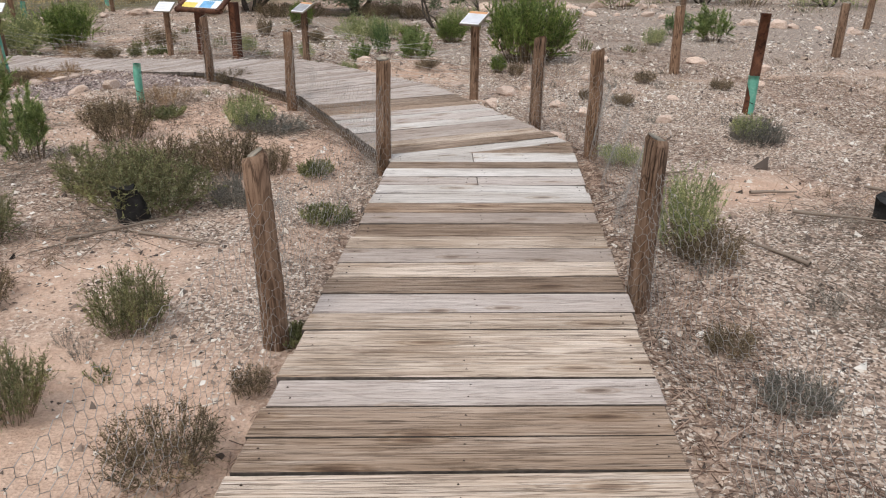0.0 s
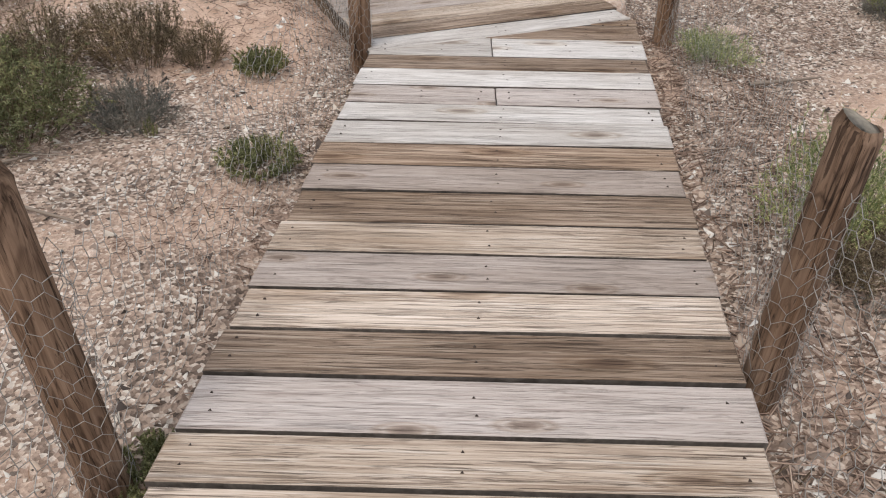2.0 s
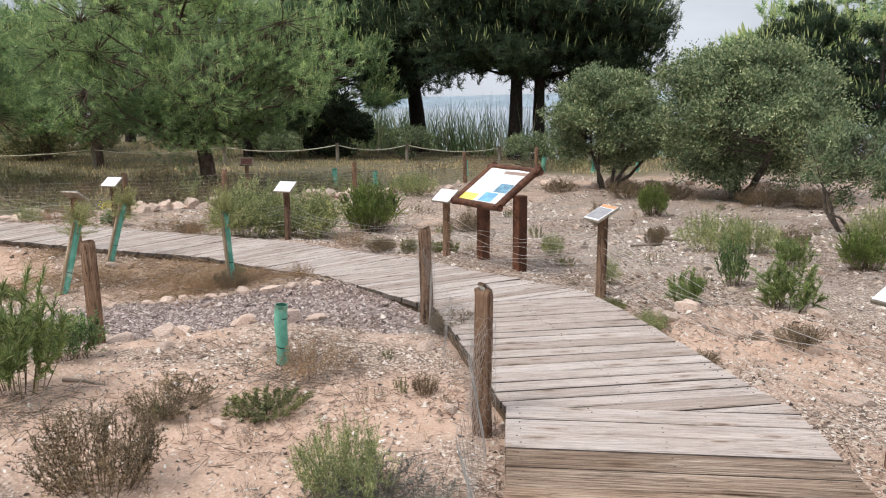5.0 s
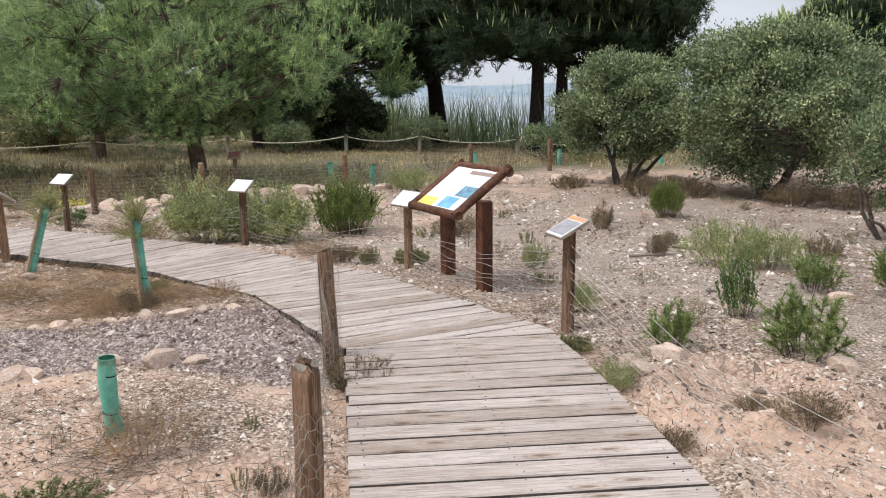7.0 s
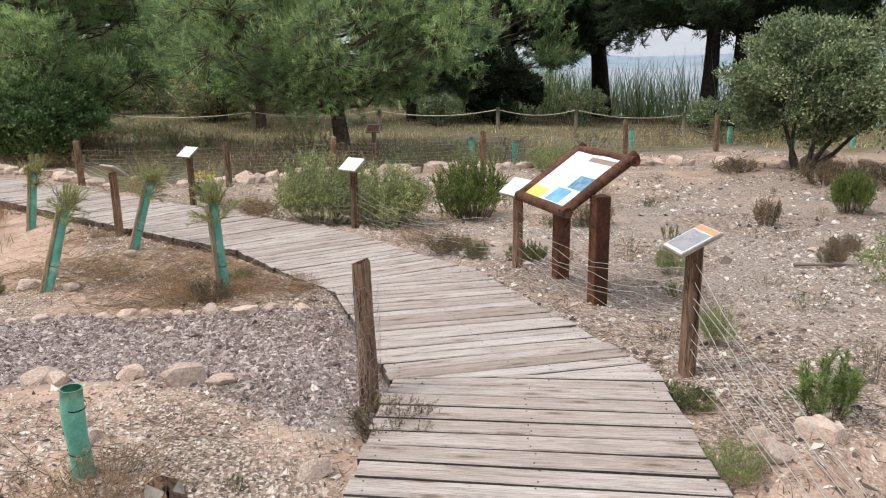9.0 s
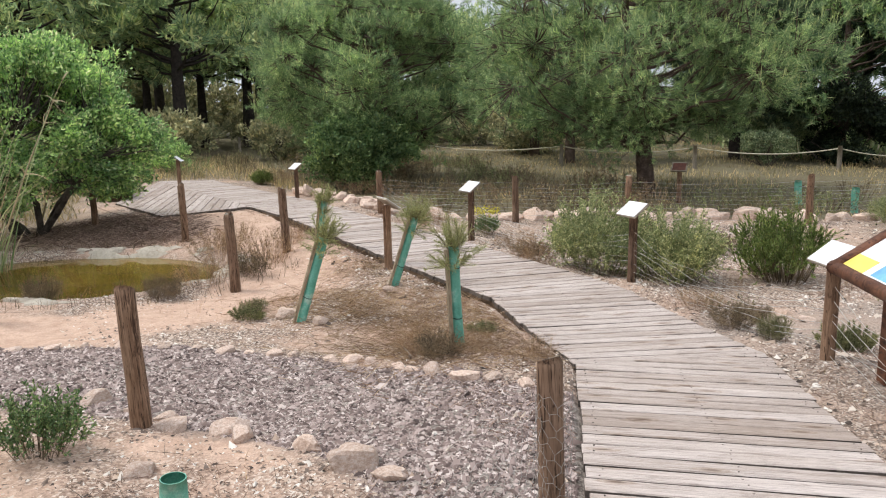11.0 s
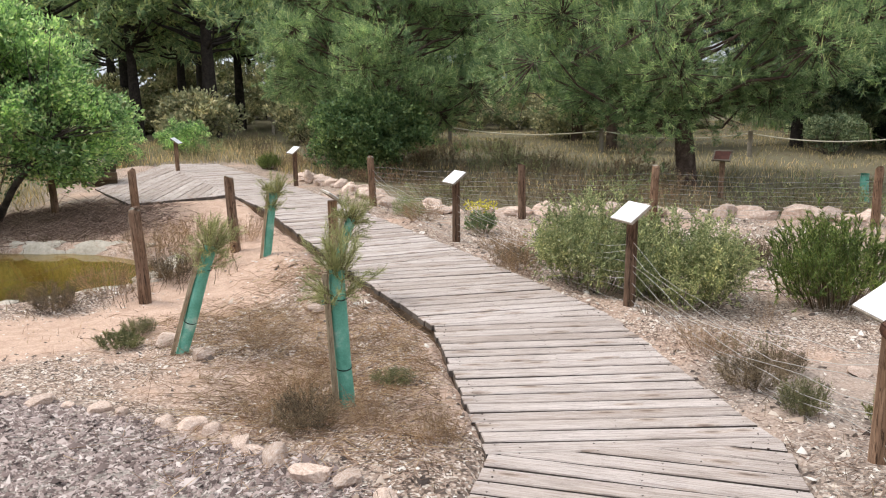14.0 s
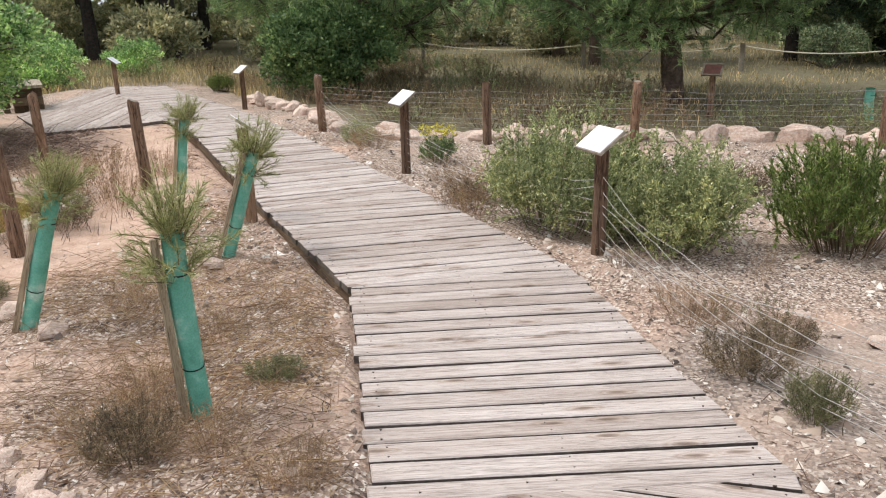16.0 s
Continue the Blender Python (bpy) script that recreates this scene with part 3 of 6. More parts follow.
def leaves(c, d, length, width, r):
    """Pointed leaves, each of two triangles folded on its midrib, from points c along directions d."""
    n = len(c)
    side = unit(np.cross(d, unit(r.normal(size=(n, 3)))))
    nor = np.cross(side, d)
    length, width = np.broadcast_to(length, (n,))[:, None], np.broadcast_to(width, (n,))[:, None]
    mid = c + d * length * 0.5
    v = np.stack([c, mid + side * width * 0.5 + nor * width * 0.15, c + d * length, mid - side * width * 0.5 + nor * width * 0.15], 1).reshape(-1, 3)
    b = np.arange(n)[:, None] * 4
    return v, np.concatenate([b + np.array([[0, 1, 2]]), b + np.array([[0, 2, 3]])])


def spikes(c, d, length, width, r):
    """Needle-like blades of one triangle each."""
    n = len(c)
    side = unit(np.cross(d, unit(r.normal(size=(n, 3)))))
    length, width = np.broadcast_to(length, (n,))[:, None], np.broadcast_to(width, (n,))[:, None]
    v = np.stack([c + side * width * 0.5, c - side * width * 0.5, c + d * length], 1).reshape(-1, 3)
    return v, np.arange(n * 3).reshape(-1, 3)


def blades(c, d, length, width, bend, r, seg=3):
    """Long bending blades in strips."""
    n = len(c)
    side = unit(np.cross(d, unit(r.normal(size=(n, 3)) * np.array([1, 1, 0.1]))))
    lean = unit(np.cross(side, d) * r.choice([-1, 1], size=(n, 1)) + np.array([0, 0, -0.6]))
    length, width, bend = [np.broadcast_to(q, (n,))[:, None] for q in (length, width, bend)]
    rows = []
    for k in range(seg + 1):
        t = k / seg
        p = c + d * length * t + lean * length * bend * t * t
        w = width * (1 - t) ** 0.7 * 0.5
        rows += [p + side * w, p - side * w]
    v = np.stack(rows, 1).reshape(-1, 3)
    b = np.arange(n)[:, None] * (2 * seg + 2)
    return v, np.concatenate([b + np.array([[2 * k, 2 * k + 2, 2 * k + 3, 2 * k + 1]]) for k in range(seg)])


# ---- ground, lake and far shore ----


def graded(lo, hi, fine, reach):
    mid = np.arange(lo, hi, fine)
    out, step, x = [], fine, hi
    while x < reach:
        out.append(x)
        step *= 1.22
        x += step
    back, step, x = [], fine, lo
    while x > -reach:
        step *= 1.22
        x -= step
        back.append(x)
    return np.array(back[::-1] + list(mid) + out)


gx, gy = graded(-13.0, 5.0, 0.07, 900), graded(-1.0, 14.0, 0.07, 900)
GX, GY = np.meshgrid(gx, gy, indexing="ij")
GZ = ground(GX, GY)
nx, ny = GX.shape
ii, jj = np.meshgrid(np.arange(nx - 1), np.arange(ny - 1), indexing="ij")
gf = np.stack([ii * ny + jj, (ii + 1) * ny + jj, (ii + 1) * ny + jj + 1, ii * ny + jj + 1], -1).reshape(-1, 4)
g_me = npmesh("ground", np.stack([GX, GY, GZ], -1).reshape(-1, 3), gf, M_GROUND, True)


def zones(x, y):
    """How sandy, how gravelly and how grassy the ground is at places of the plan."""
    s = 0.34 + 0 * x
    for cx, cy, r, a in ((-0.95, 1.7, 0.6, 0.5), (-1.6, 1.2, 0.8, 0.4), (-0.95, 5.3, 0.5, 0.5), (-1.9, 6.3, 0.9, 0.25), (-1.5, 7.1, 0.7, 0.25), (-3.3, 6.4, 0.9, 0.3), (-2.2, 3.2, 1.0, 0.15),
                         (1.9, 4.4, 0.45, 0.5), (2.9, 5.0, 0.8, 0.25), (-0.35, 9.0, 0.5, 0.32), (-0.2, 8.0, 0.4, 0.15), (-5.7, 8.8, 0.6, 0.2), (-11.6, 8.2, 1.2, 0.5), (-2.5, 20.5, 2.5, 0.3)):
        s = s + a * blob(x, y, cx, cy, r)
    s = s + 0.8 * sstep(0.75, 0.25, seg_dist(x, y, SAND_LINE))
    s = s - 0.22 * sstep(0.4, 1.6, x - 0.1 * y) * (y < 7) - 0.12 * (x > -3.5) * sstep(8.5, 10.0, y)
    w = 0.15 * (vnoise(x * 3, y * 3) - 0.5)
    g = sstep(0.78, 0.55, seg_dist(x, y, GRAVEL_LINE) + w)
    g = np.maximum(g, 0.45 * sstep(9.0, 11.5, y) * (x > -5) * sstep(20, 15, y))
    gr = sstep(0.2, 1.2, fence_side(x, y) + 2 * w)
    gr = np.maximum(gr, 0.9 * sstep(-12.8, -15.5, x) * sstep(0.4, 1.6, deck_gap(x, y) + 2 * w))
    gr = np.maximum(gr, sstep(12.0, 20.0, x) * 0.7)
    return s, g, gr


FENCE_N = [(-16.6, 9.95), (-12.05, 10.78), (-10.5, 12.4), (-9.68, 13.82), (-8.39, 15.98), (-7.88, 19.7), (-6.65, 21.1), (-2.5, 23.0), (6.0, 22.0)]


def fence_side(x, y):
    """Distance behind the long wire fence, negative before it."""
    xs, ys = np.array([p[0] for p in FENCE_N]), np.array([p[1] for p in FENCE_N])
    return y - np.interp(x, xs, ys)


zs, zg, zgr = zones(GX, GY)
att = g_me.color_attributes.new("zone", "FLOAT_COLOR", "POINT")
att.data.foreach_set("color", np.stack([np.clip(zs, 0, 1), np.clip(zg, 0, 1), np.clip(zgr, 0, 1), np.ones_like(zs)], -1).astype(np.float32).ravel())
tagged(new("ground", g_me), "pink sandy ground strewn with bark and stones", "ground", kind="structure")

lake = new("water", npmesh("water", [(-700, 20, -1.35), (700, 20, -1.35), (700, 880, -1.35), (-700, 880, -1.35)], np.array([[0, 1, 2, 3]]), M_LAKE))
tagged(lake, "pale grey lake beyond the reeds", "lake", kind="structure")
hx = np.linspace(-900, 900, 120)
hh = 4 + 9 * vnoise(hx * 0.008, hx * 0) + 5 * vnoise(hx * 0.03, hx * 0 + 5)
hv = np.concatenate([np.stack([hx, 760 - abs(hx) * 0.3, hx * 0 - 6], -1), np.stack([hx, 820 - abs(hx) * 0.3, hh], -1), np.stack([hx, 895 - abs(hx) * 0.3, hx * 0 - 6], -1)])
hi = np.arange(119)
hf = np.concatenate([np.stack([hi + k * 120, hi + 1 + k * 120, hi + 121 + k * 120, hi + 120 + k * 120], -1) for k in (0, 1)])
tagged(new("backdrop", npmesh("backdrop", hv, hf, M_HILL, True)), "low hills across the lake, blue-grey haze in their colour", "hills", kind="structure")
pa = np.linspace(0, 2 * math.pi, 48, endpoint=False)
pc, ps = math.cos(radians(80)), math.sin(radians(80))
pu, pv = 2.1 * np.cos(pa), 1.37 * np.sin(pa)
pond_z = float(level(*POND)) - 0.06
pw = np.stack([POND[0] + pu * pc - pv * ps, POND[1] + pu * ps + pv * pc, pa * 0 + pond_z], -1)
pw = np.concatenate([pw, [[POND[0], POND[1], pond_z]]])
pf = np.stack([np.arange(48), (np.arange(48) + 1) % 48, np.full(48, 48)], -1)
tagged(new("pond_water", npmesh("pond_water", pw, pf, M_POND)), "murky ochre water of a small garden pond", "pond", kind="structure")

# ---- boardwalk ----
boardwalk = tagged(new("boardwalk"), "weathered grey timber boardwalk with uneven planks", "boardwalk", kind="structure")


def clip(poly, a, b, c):
    """The part of a polygon where a*x + b*y <= c."""
    out = []
    for p, q in zip(poly, poly[1:] + poly[:1]):
        dp, dq = a * p[0] + b * p[1] - c, a * q[0] + b * q[1] - c
        if dp <= 0:
            out.append(p)
        if (dp < 0) != (dq < 0) and dp != dq:
            t = dp / (dp - dq)
            out.append((p[0] + t * (q[0] - p[0]), p[1] + t * (q[1] - p[1])))
    return out


nail_a, nail_b = [], []


def plank(poly, origin, ex, ey, lift, board=None):
    """One plank from its outline in the section's own axes, as an object along its grain."""
    cx, cy = sum(p[0] for p in poly) / len(poly), sum(p[1] for p in poly) / len(poly)
    wc = origin + ex * cx + ey * cy
    z0 = float(deck_z(*wc)) + lift
    area = 0.5 * abs(sum(p[0] * q[1] - q[0] * p[1] for p, q in zip(poly, poly[1:] + poly[:1])))
    if area < 0.004:
        return
    if sum(p[0] * q[1] - q[0] * p[1] for p, q in zip(poly, poly[1:] + poly[:1])) < 0:
        poly = poly[::-1]
    n = len(poly)
    loc = [(p[0] - cx, p[1] - cy) for p in poly]
    v = []
    tip = random.uniform(-0.003, 0.003)
    for sh, dz in ((0.005, 0.0), (0.0, -0.005), (0.0, -0.04)):
        for x, y in loc:
            r = math.hypot(x, y) + 1e-6
            px, py = x - math.copysign(min(sh, abs(x)), x), y - math.copysign(min(sh, abs(y)), y)
            w = origin + ex * (px + cx) + ey * (py + cy)
            v.append((px, py, float(deck_z(*w)) + lift - z0 + dz + tip * (1 if x > 0 else -1)))
    f = [tuple(range(n)), tuple(range(3 * n - 1, 2 * n - 1, -1))]
    for k in (0, 1):
        for i in range(n):
            j = (i + 1) % n
            f.append((k * n + i, (k + 1) * n + i, (k + 1) * n + j, k * n + j))
    me = bpy.data.meshes.new("plank")
    me.from_pydata(v, [], f)
    me.materials.append(board or M_PLANK)
    # side faces take the dirty colour that also darkens the gaps as shade would
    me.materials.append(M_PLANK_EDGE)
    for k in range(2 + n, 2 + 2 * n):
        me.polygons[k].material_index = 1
    ob = new("plank", me)
    ob.parent = boardwalk
    ob.matrix_basis = Matrix.Translation((wc[0], wc[1], z0)) @ Matrix.Rotation(math.atan2(ex[1], ex[0]), 4, "Z")
    for x, y in ((min(p[0] for p in poly) + 0.06, cy), (max(p[0] for p in poly) - 0.06, cy), (cx, cy)):
        for s in (-0.03, 0.03):
            w = origin + ex * (x + random.uniform(-0.012, 0.012)) + ey * (y + s + random.uniform(-0.008, 0.008))
            if abs(s) < 0.05:
                zt = float(deck_z(*w)) + lift
                nail_a.append((w[0], w[1], zt - 0.004))
                nail_b.append((w[0], w[1], zt + 0.0015))


BOARDS = {"p": M_PLANK_PALE, "g": M_PLANK, "b": M_PLANK_BROWN, "d": M_PLANK_DARK}


def section(quad, origin, ex, ey, width, split=0.12, gap=0.018, rows=None):
    poly = [((p - origin) @ ex, (p - origin) @ ey) for p in quad]
    y, top = min(p[1] for p in poly), max(p[1] for p in poly)
    if rows:
        y = rows.pop(0)
    while y < top - 0.01:
        w, board = rows.pop(0) if rows else (width * random.uniform(0.93, 1.07), None)
        row = clip(clip(poly, 0, 1, y + w - gap / 2), 0, -1, -(y + gap / 2))
        if len(row) >= 3:
            lo, hi = random.uniform(-0.008, 0.012), random.uniform(-0.008, 0.012)
            mx = sum(p[0] for p in row) / len(row)
            row = [(p[0] - lo if p[0] < mx else p[0] + hi, p[1]) for p in row]
            lift = random.uniform(-0.0025, 0.0025)
            mat = BOARDS[board.lower()] if board else None
            cuts = board.isupper() if board else random.random() < split
            if cuts and max(p[0] for p in row) - min(p[0] for p in row) > 0.9:
                cut = 0.3 - origin[0] if board else mx + random.choice((-0.02, 0.03))
                for q in (clip(row, 1, 0, cut - 0.002), clip(row, -1, 0, -cut - 0.002)):
                    if len(q) >= 3:
                        plank(q, origin, ex, ey, lift, mat)
            else:
                plank(row, origin, ex, ey, lift, mat)
        y += w


def old_rows(k):
    """The first joint of an old stretch and its boards, one by one."""
    run = OLD_PLANKS[k]
    if k:
        return [0.0] + list(run)
    back = int(5.2 / 0.165) - 1
    many = [(0.165, run[0][1][i % len(run[0][1])]) for i in range(back)]
    return [1.682 + 3.6 - 0.165 * back] + many + list(run[1:])


V2 = lambda p: np.array(p, float)
for k, ((l0, r0, w, turn), (l1, r1, _, _)) in enumerate(zip(JOINTS, JOINTS[1:])):
    l0, r0, l1, r1 = V2(l0), V2(r0), V2(l1), V2(r1)
    ex = np.array([math.cos(radians(turn)), math.sin(radians(turn))])
    ey = np.array([-ex[1], ex[0]])
    section([l0, r0, r1, l1], l0, ex, ey, w, 0.0, 0.012 if w > 0.15 else 0.016, old_rows(k) if k in OLD_PLANKS else None)
    for a, b in ((l0, l1), (r0, r1)):
        d = (b - a) / np.linalg.norm(b - a)
        inward = ((l0 + r0 + l1 + r1) / 4 - (a + b) / 2)
        inward /= np.linalg.norm(inward)
        pts = [a + (b - a) * t + inward * 0.035 for t in np.linspace(0, 1, 7)]
        for p, q in zip(pts, pts[1:]):
            m2 = (p + q) / 2
            ln = np.linalg.norm(q - p) + 0.004
            za, zb = float(deck_z(*p)), float(deck_z(*q))
            me = box_mesh("edge_beam", ln, 0.05, 0.1, M_BEAM, 0.004)
            part("edge_beam", me, boardwalk, "", pose(m2[0], m2[1], (za + zb) / 2 - 0.144, 0, -math.degrees(math.atan2(zb - za, ln)), math.degrees(math.atan2(d[1], d[0]))))
plat = [V2(p) for p in PLATFORM]
pex = (plat[3] - plat[2]) / np.linalg.norm(plat[3] - plat[2])
pey = np.array([-pex[1], pex[0]])
if (plat[0] - plat[2]) @ pey < 0:
    pex, pey = -pex, -pey
section(plat, plat[2], pex, pey, 0.14, 0.0, 0.009)
nv, nf = prisms(np.array(nail_a), np.array(nail_b), 0.0045)
nn = len(nail_a)
caps = np.arange(nn)[:, None] * 6 + np.array([[3, 4, 5]])
tagged(part("nail", npmesh("nail", nv, [nf, caps], M_NAIL), boardwalk, "rusty nail heads"), kind="stuff")

# ---- posts, wires and signs ----


def round_post(name, x, y, h, r=0.055, lean=(0, 0), label="", group="", sink=0.15, mat=None, z=None):
    z0 = float(ground(x, y)) if z is None else z
    zz = np.array([-sink, 0.0, h * 0.3, h * 0.62, h - 0.03, h - 0.008, h])
    wob = rng.normal(size=(7, 2)) * 0.003
    rr = r * np.array([1.08, 1.06, 1.02, 0.99, 0.97, 0.94, 0.86])
    v, f = tube(np.stack([wob[:, 0], wob[:, 1], zz], -1), rr, 14)
    ang = np.arctan2(v[:, 1], v[:, 0])
    k = 1 + 0.05 * np.sin(3 * ang + rng.random() * 6) + 0.03 * np.sin(7 * ang + rng.random() * 6)
    notch = 1 - 0.18 * np.exp(-((ang - rng.uniform(-3, 3)) / 0.2) ** 2)
    v[:, 0] *= k * notch
    v[:, 1] *= k * notch
    v = np.concatenate([v, [[0, 0, h + 0.004]]])
    top = np.stack([np.arange(14) + 84, (np.arange(14) + 1) % 14 + 84, np.full(14, 98)], -1)
    ix = [0] * len(f) + [1] * 14
    ob = new(name, npmesh(name, v, [f, top], [mat or M_POST, M_POSTCAP], True, ix))
    ob.matrix_basis = pose(x, y, z0, lean[0], lean[1], 0)
    return tagged(ob, label, "post", group)


FENCE_LABEL = "weathered round wooden fence post beside the boardwalk"
ROW_W = [(-1.28, -1.3, 0.74), (-0.87, 0.6, 0.74), (-0.59, 2.55, 0.75), (-0.32, 4.84, 0.75), (-1.25, 6.81, 0.69), (-2.38, 8.27, 0.67)]
ROW_E = [(0.78, -1.2, 0.74), (0.88, 0.9, 0.74), (0.87, 2.88, 0.75), (1.13, 5.24, 0.75), (0.82, 5.98, 0.74)]
for x, y, h in ROW_W + ROW_E:
    round_post("fence_post", x, y, h, 0.043 if y > 6 else 0.047, (random.uniform(-1.5, 1.5), random.uniform(-2, 2)), FENCE_LABEL, "posts along the boardwalk")
for x, y, h in ((-4.26, 7.07, 0.70), (-7.96, 7.98, 0.76), (-9.38, 8.76, 0.76), (-11.1, 7.73, 0.78), (-7.25, 5.93, 0.78), (-12.9, 6.57, 0.5)):
    round_post("fence_post", x, y, h, 0.048, (random.uniform(-2, 2), random.uniform(-2, 2)), "tall round wooden post beside the sandy pond path", "posts round the pond")
for x, y in FENCE_N[1:7]:
    round_post("fence_post", x, y, 0.7, 0.049, (random.uniform(-2, 2), random.uniform(-2, 2)), "round post of the low wire fence before the bank", "posts of the wire fence")
for x, y, h in ((2.83, 8.96, 0.77), (5.31, 10.15, 0.68), (1.6, 12.6, 0.7), (7.5, 13.5, 0.7), (4.6, 14.5, 0.7)):
    round_post("fence_post", x, y, h, 0.055, (random.uniform(-2, 2), random.uniform(-3, 3)), "grey round post standing in the stony plot", "posts in the stony plot")


def wire_net(p, q, h0, h1, cell=0.055, sag=0.0, push=0.0, rad=0.001, name="wire_netting", label="sagging hexagonal wire netting between fence posts"):
    """Hexagonal netting from post p to post q, sagging between them."""
    p, q = V2(p), V2(q)
    ln = np.linalg.norm(q - p)
    d = (q - p) / ln
    nrm = np.array([-d[1], d[0]])
    cols, rows = int(ln / (cell * 0.87)), int((h1 - h0) / (cell * 0.75))

    def at(u, w):
        s = np.clip(u / ln, 0, 1)
        bow = 4 * s * (1 - s)
        x = p[0] + d[0] * u + nrm[0] * (push * bow * (0.3 + w) + 0.02 * np.sin(u * 9 + w * 5))
        y = p[1] + d[1] * u + nrm[1] * (push * bow * (0.3 + w) + 0.02 * np.sin(u * 9 + w * 5))
        z = level(x, y) + h0 + (h1 - h0) * w * (1 - sag * bow) + 0.012 * np.sin(u * 13 + w * 3)
        return np.stack([x, y, z], -1)

    a, b = [], []
    for r in range(rows):
        for c in range(cols):
            u, w = (c + 0.5 * (r % 2)) * cell * 0.87, r * cell * 0.75
            a += [(u, w), (u, w), (u, w)]
            b += [(u + cell * 0.435, w + cell * 0.25), (u - cell * 0.435, w + cell * 0.25), (u, w - cell * 0.5)]
    a, b = np.array(a), np.array(b)
    hh = h1 - h0
    keep = (a[:, 1] >= 0) & (b[:, 1] <= hh) & (b[:, 1] >= 0) & (a[:, 0] <= ln) & (b[:, 0] <= ln) & (b[:, 0] >= 0)
    a, b = a[keep], b[keep]
    v, f = prisms(at(a[:, 0], a[:, 1] / hh), at(b[:, 0], b[:, 1] / hh), rad)
    return tagged(new(name, npmesh(name, v, f, M_WIRE)), label, "wire netting", "netting along the boardwalk")


def strand_fence(pts, heights, sag, rad=0.0012, mat=None, uprights=0.15, name="wire_fence", label="", jig=0.01):
    """Horizontal wires from post to post with thin uprights."""
    pieces_a, pieces_b = [], []
    for p, q in zip(pts, pts[1:]):
        p, q = V2(p), V2(q)
        ln = np.linalg.norm(q - p)
        n = max(6, int(ln / 0.25))
        t = np.linspace(0, 1, n + 1)
        xy = p[None] + (q - p)[None] * t[:, None]
        lines = []
        for h in heights:
            z = level(xy[:, 0], xy[:, 1]) + h * (1 - sag * 4 * t * (1 - t)) + jig * np.sin(t * 17 + h * 30)
            lines.append(np.concatenate([xy, z[:, None]], 1))
        for k in lines:
            pieces_a.append(k[:-1])
            pieces_b.append(k[1:])
        if uprights:
            m = int(ln / uprights)
            for i in range(1, m):
                s = i / m * n
                j = min(int(s), n - 1)
                for lo, hi in zip(lines, lines[1:]):
                    pieces_a.append((lo[j] + (lo[j + 1] - lo[j]) * (s - j))[None])
                    pieces_b.append((hi[j] + (hi[j + 1] - hi[j]) * (s - j))[None])
    v, f = prisms(np.concatenate(pieces_a), np.concatenate(pieces_b), rad)
    return tagged(new(name, npmesh(name, v, f, mat or M_WIRE)), label, "wire fence")


def post_wrap(x, y, h, r, cell=0.05):
    """Netting wound round a fence post."""
    z0, n = float(ground(x, y)), 8
    step = 2 * math.pi / n
    a, b = [], []
    for k in range(int(0.85 * h / (cell * 0.75))):
        for c in range(n):
            t, w = (c + 0.5 * (k % 2)) * step, 0.02 + k * cell * 0.75
            for dt, dw in ((0.5 * step, 0.4 * cell), (-0.5 * step, 0.4 * cell), (0.0, -0.35 * cell)):
                a.append((t, w))
                b.append((t + dt, w + dw))
    a, b = np.array(a), np.array(b)
    ring = lambda p: np.stack([x + r * np.cos(p[:, 0] + p[:, 1] * 0.8), y + r * np.sin(p[:, 0] + p[:, 1] * 0.8), z0 + p[:, 1] + 0.015 * np.sin(3 * p[:, 0])], -1)
    v, f = prisms(ring(a), ring(b), 0.0008)
    return tagged(new("wire_netting", npmesh("wire_netting", v, f, M_WIRE)), "wire netting wound round a fence post", "wire netting", "netting along the boardwalk")


for x, y, h in ROW_W[1:] + ROW_E[1:]:
    post_wrap(x, y, h, 0.058)
for p, q in zip(ROW_W, ROW_W[1:]):
    wire_net(p[:2], q[:2], 0.0, 0.62, 0.06, 0.12, 0.05, 0.001 if q[1] < 8 else 0.0007)
for p, q in zip(ROW_E, ROW_E[1:]):
    wire_net(p[:2], q[:2], 0.0, 0.66, 0.06, 0.1, -0.06)

SIGNS = [((0.4, 7.27), 0.72, (-0.58, -0.81)), ((-1.55, 9.6), 0.65, (-0.64, -0.77)), ((-3.65, 10.92), 0.62, (-0.3, -0.95)), ((-6.2, 11.36), 0.66, (0.05, -1.0)), ((-9.02, 11.0), 0.66, (0.15, -1.0)),
         ((-15.3, 10.1), 0.62, (0.3, -0.95)), ((-17.6, 8.06), 0.62, (0.3, 0.95)), ((-7.78, 9.5), 0.66, (-0.1, 1.0))]
EAST_LINE = [(0.82, 5.98), (0.4, 7.27), (-1.55, 9.6), (-3.65, 10.92), (-6.2, 11.36), (-9.02, 11.0), (-12.05, 10.78)]
strand_fence(EAST_LINE[:2], (0.08, 0.2, 0.3, 0.4, 0.5, 0.58), 0.12, 0.0009, uprights=0.0, label="loose fence wires beside the boardwalk")
for a, b in zip(EAST_LINE[1:], EAST_LINE[2:]):
    strand_fence([a, b], (0.04, 0.12, 0.2, 0.27, 0.34, 0.41, 0.48, 0.55), 0.3, 0.0017, M_WIRE_PALE, uprights=0, label="sagging fence wires strung between the sign posts", jig=0.02)
strand_fence(FENCE_N[1:7], (0.05, 0.11, 0.17, 0.23, 0.29, 0.35, 0.41, 0.47, 0.53, 0.6), 0.06, 0.0018, M_WIRE_GREY, uprights=0, label="low wire stock fence before the grassy bank")
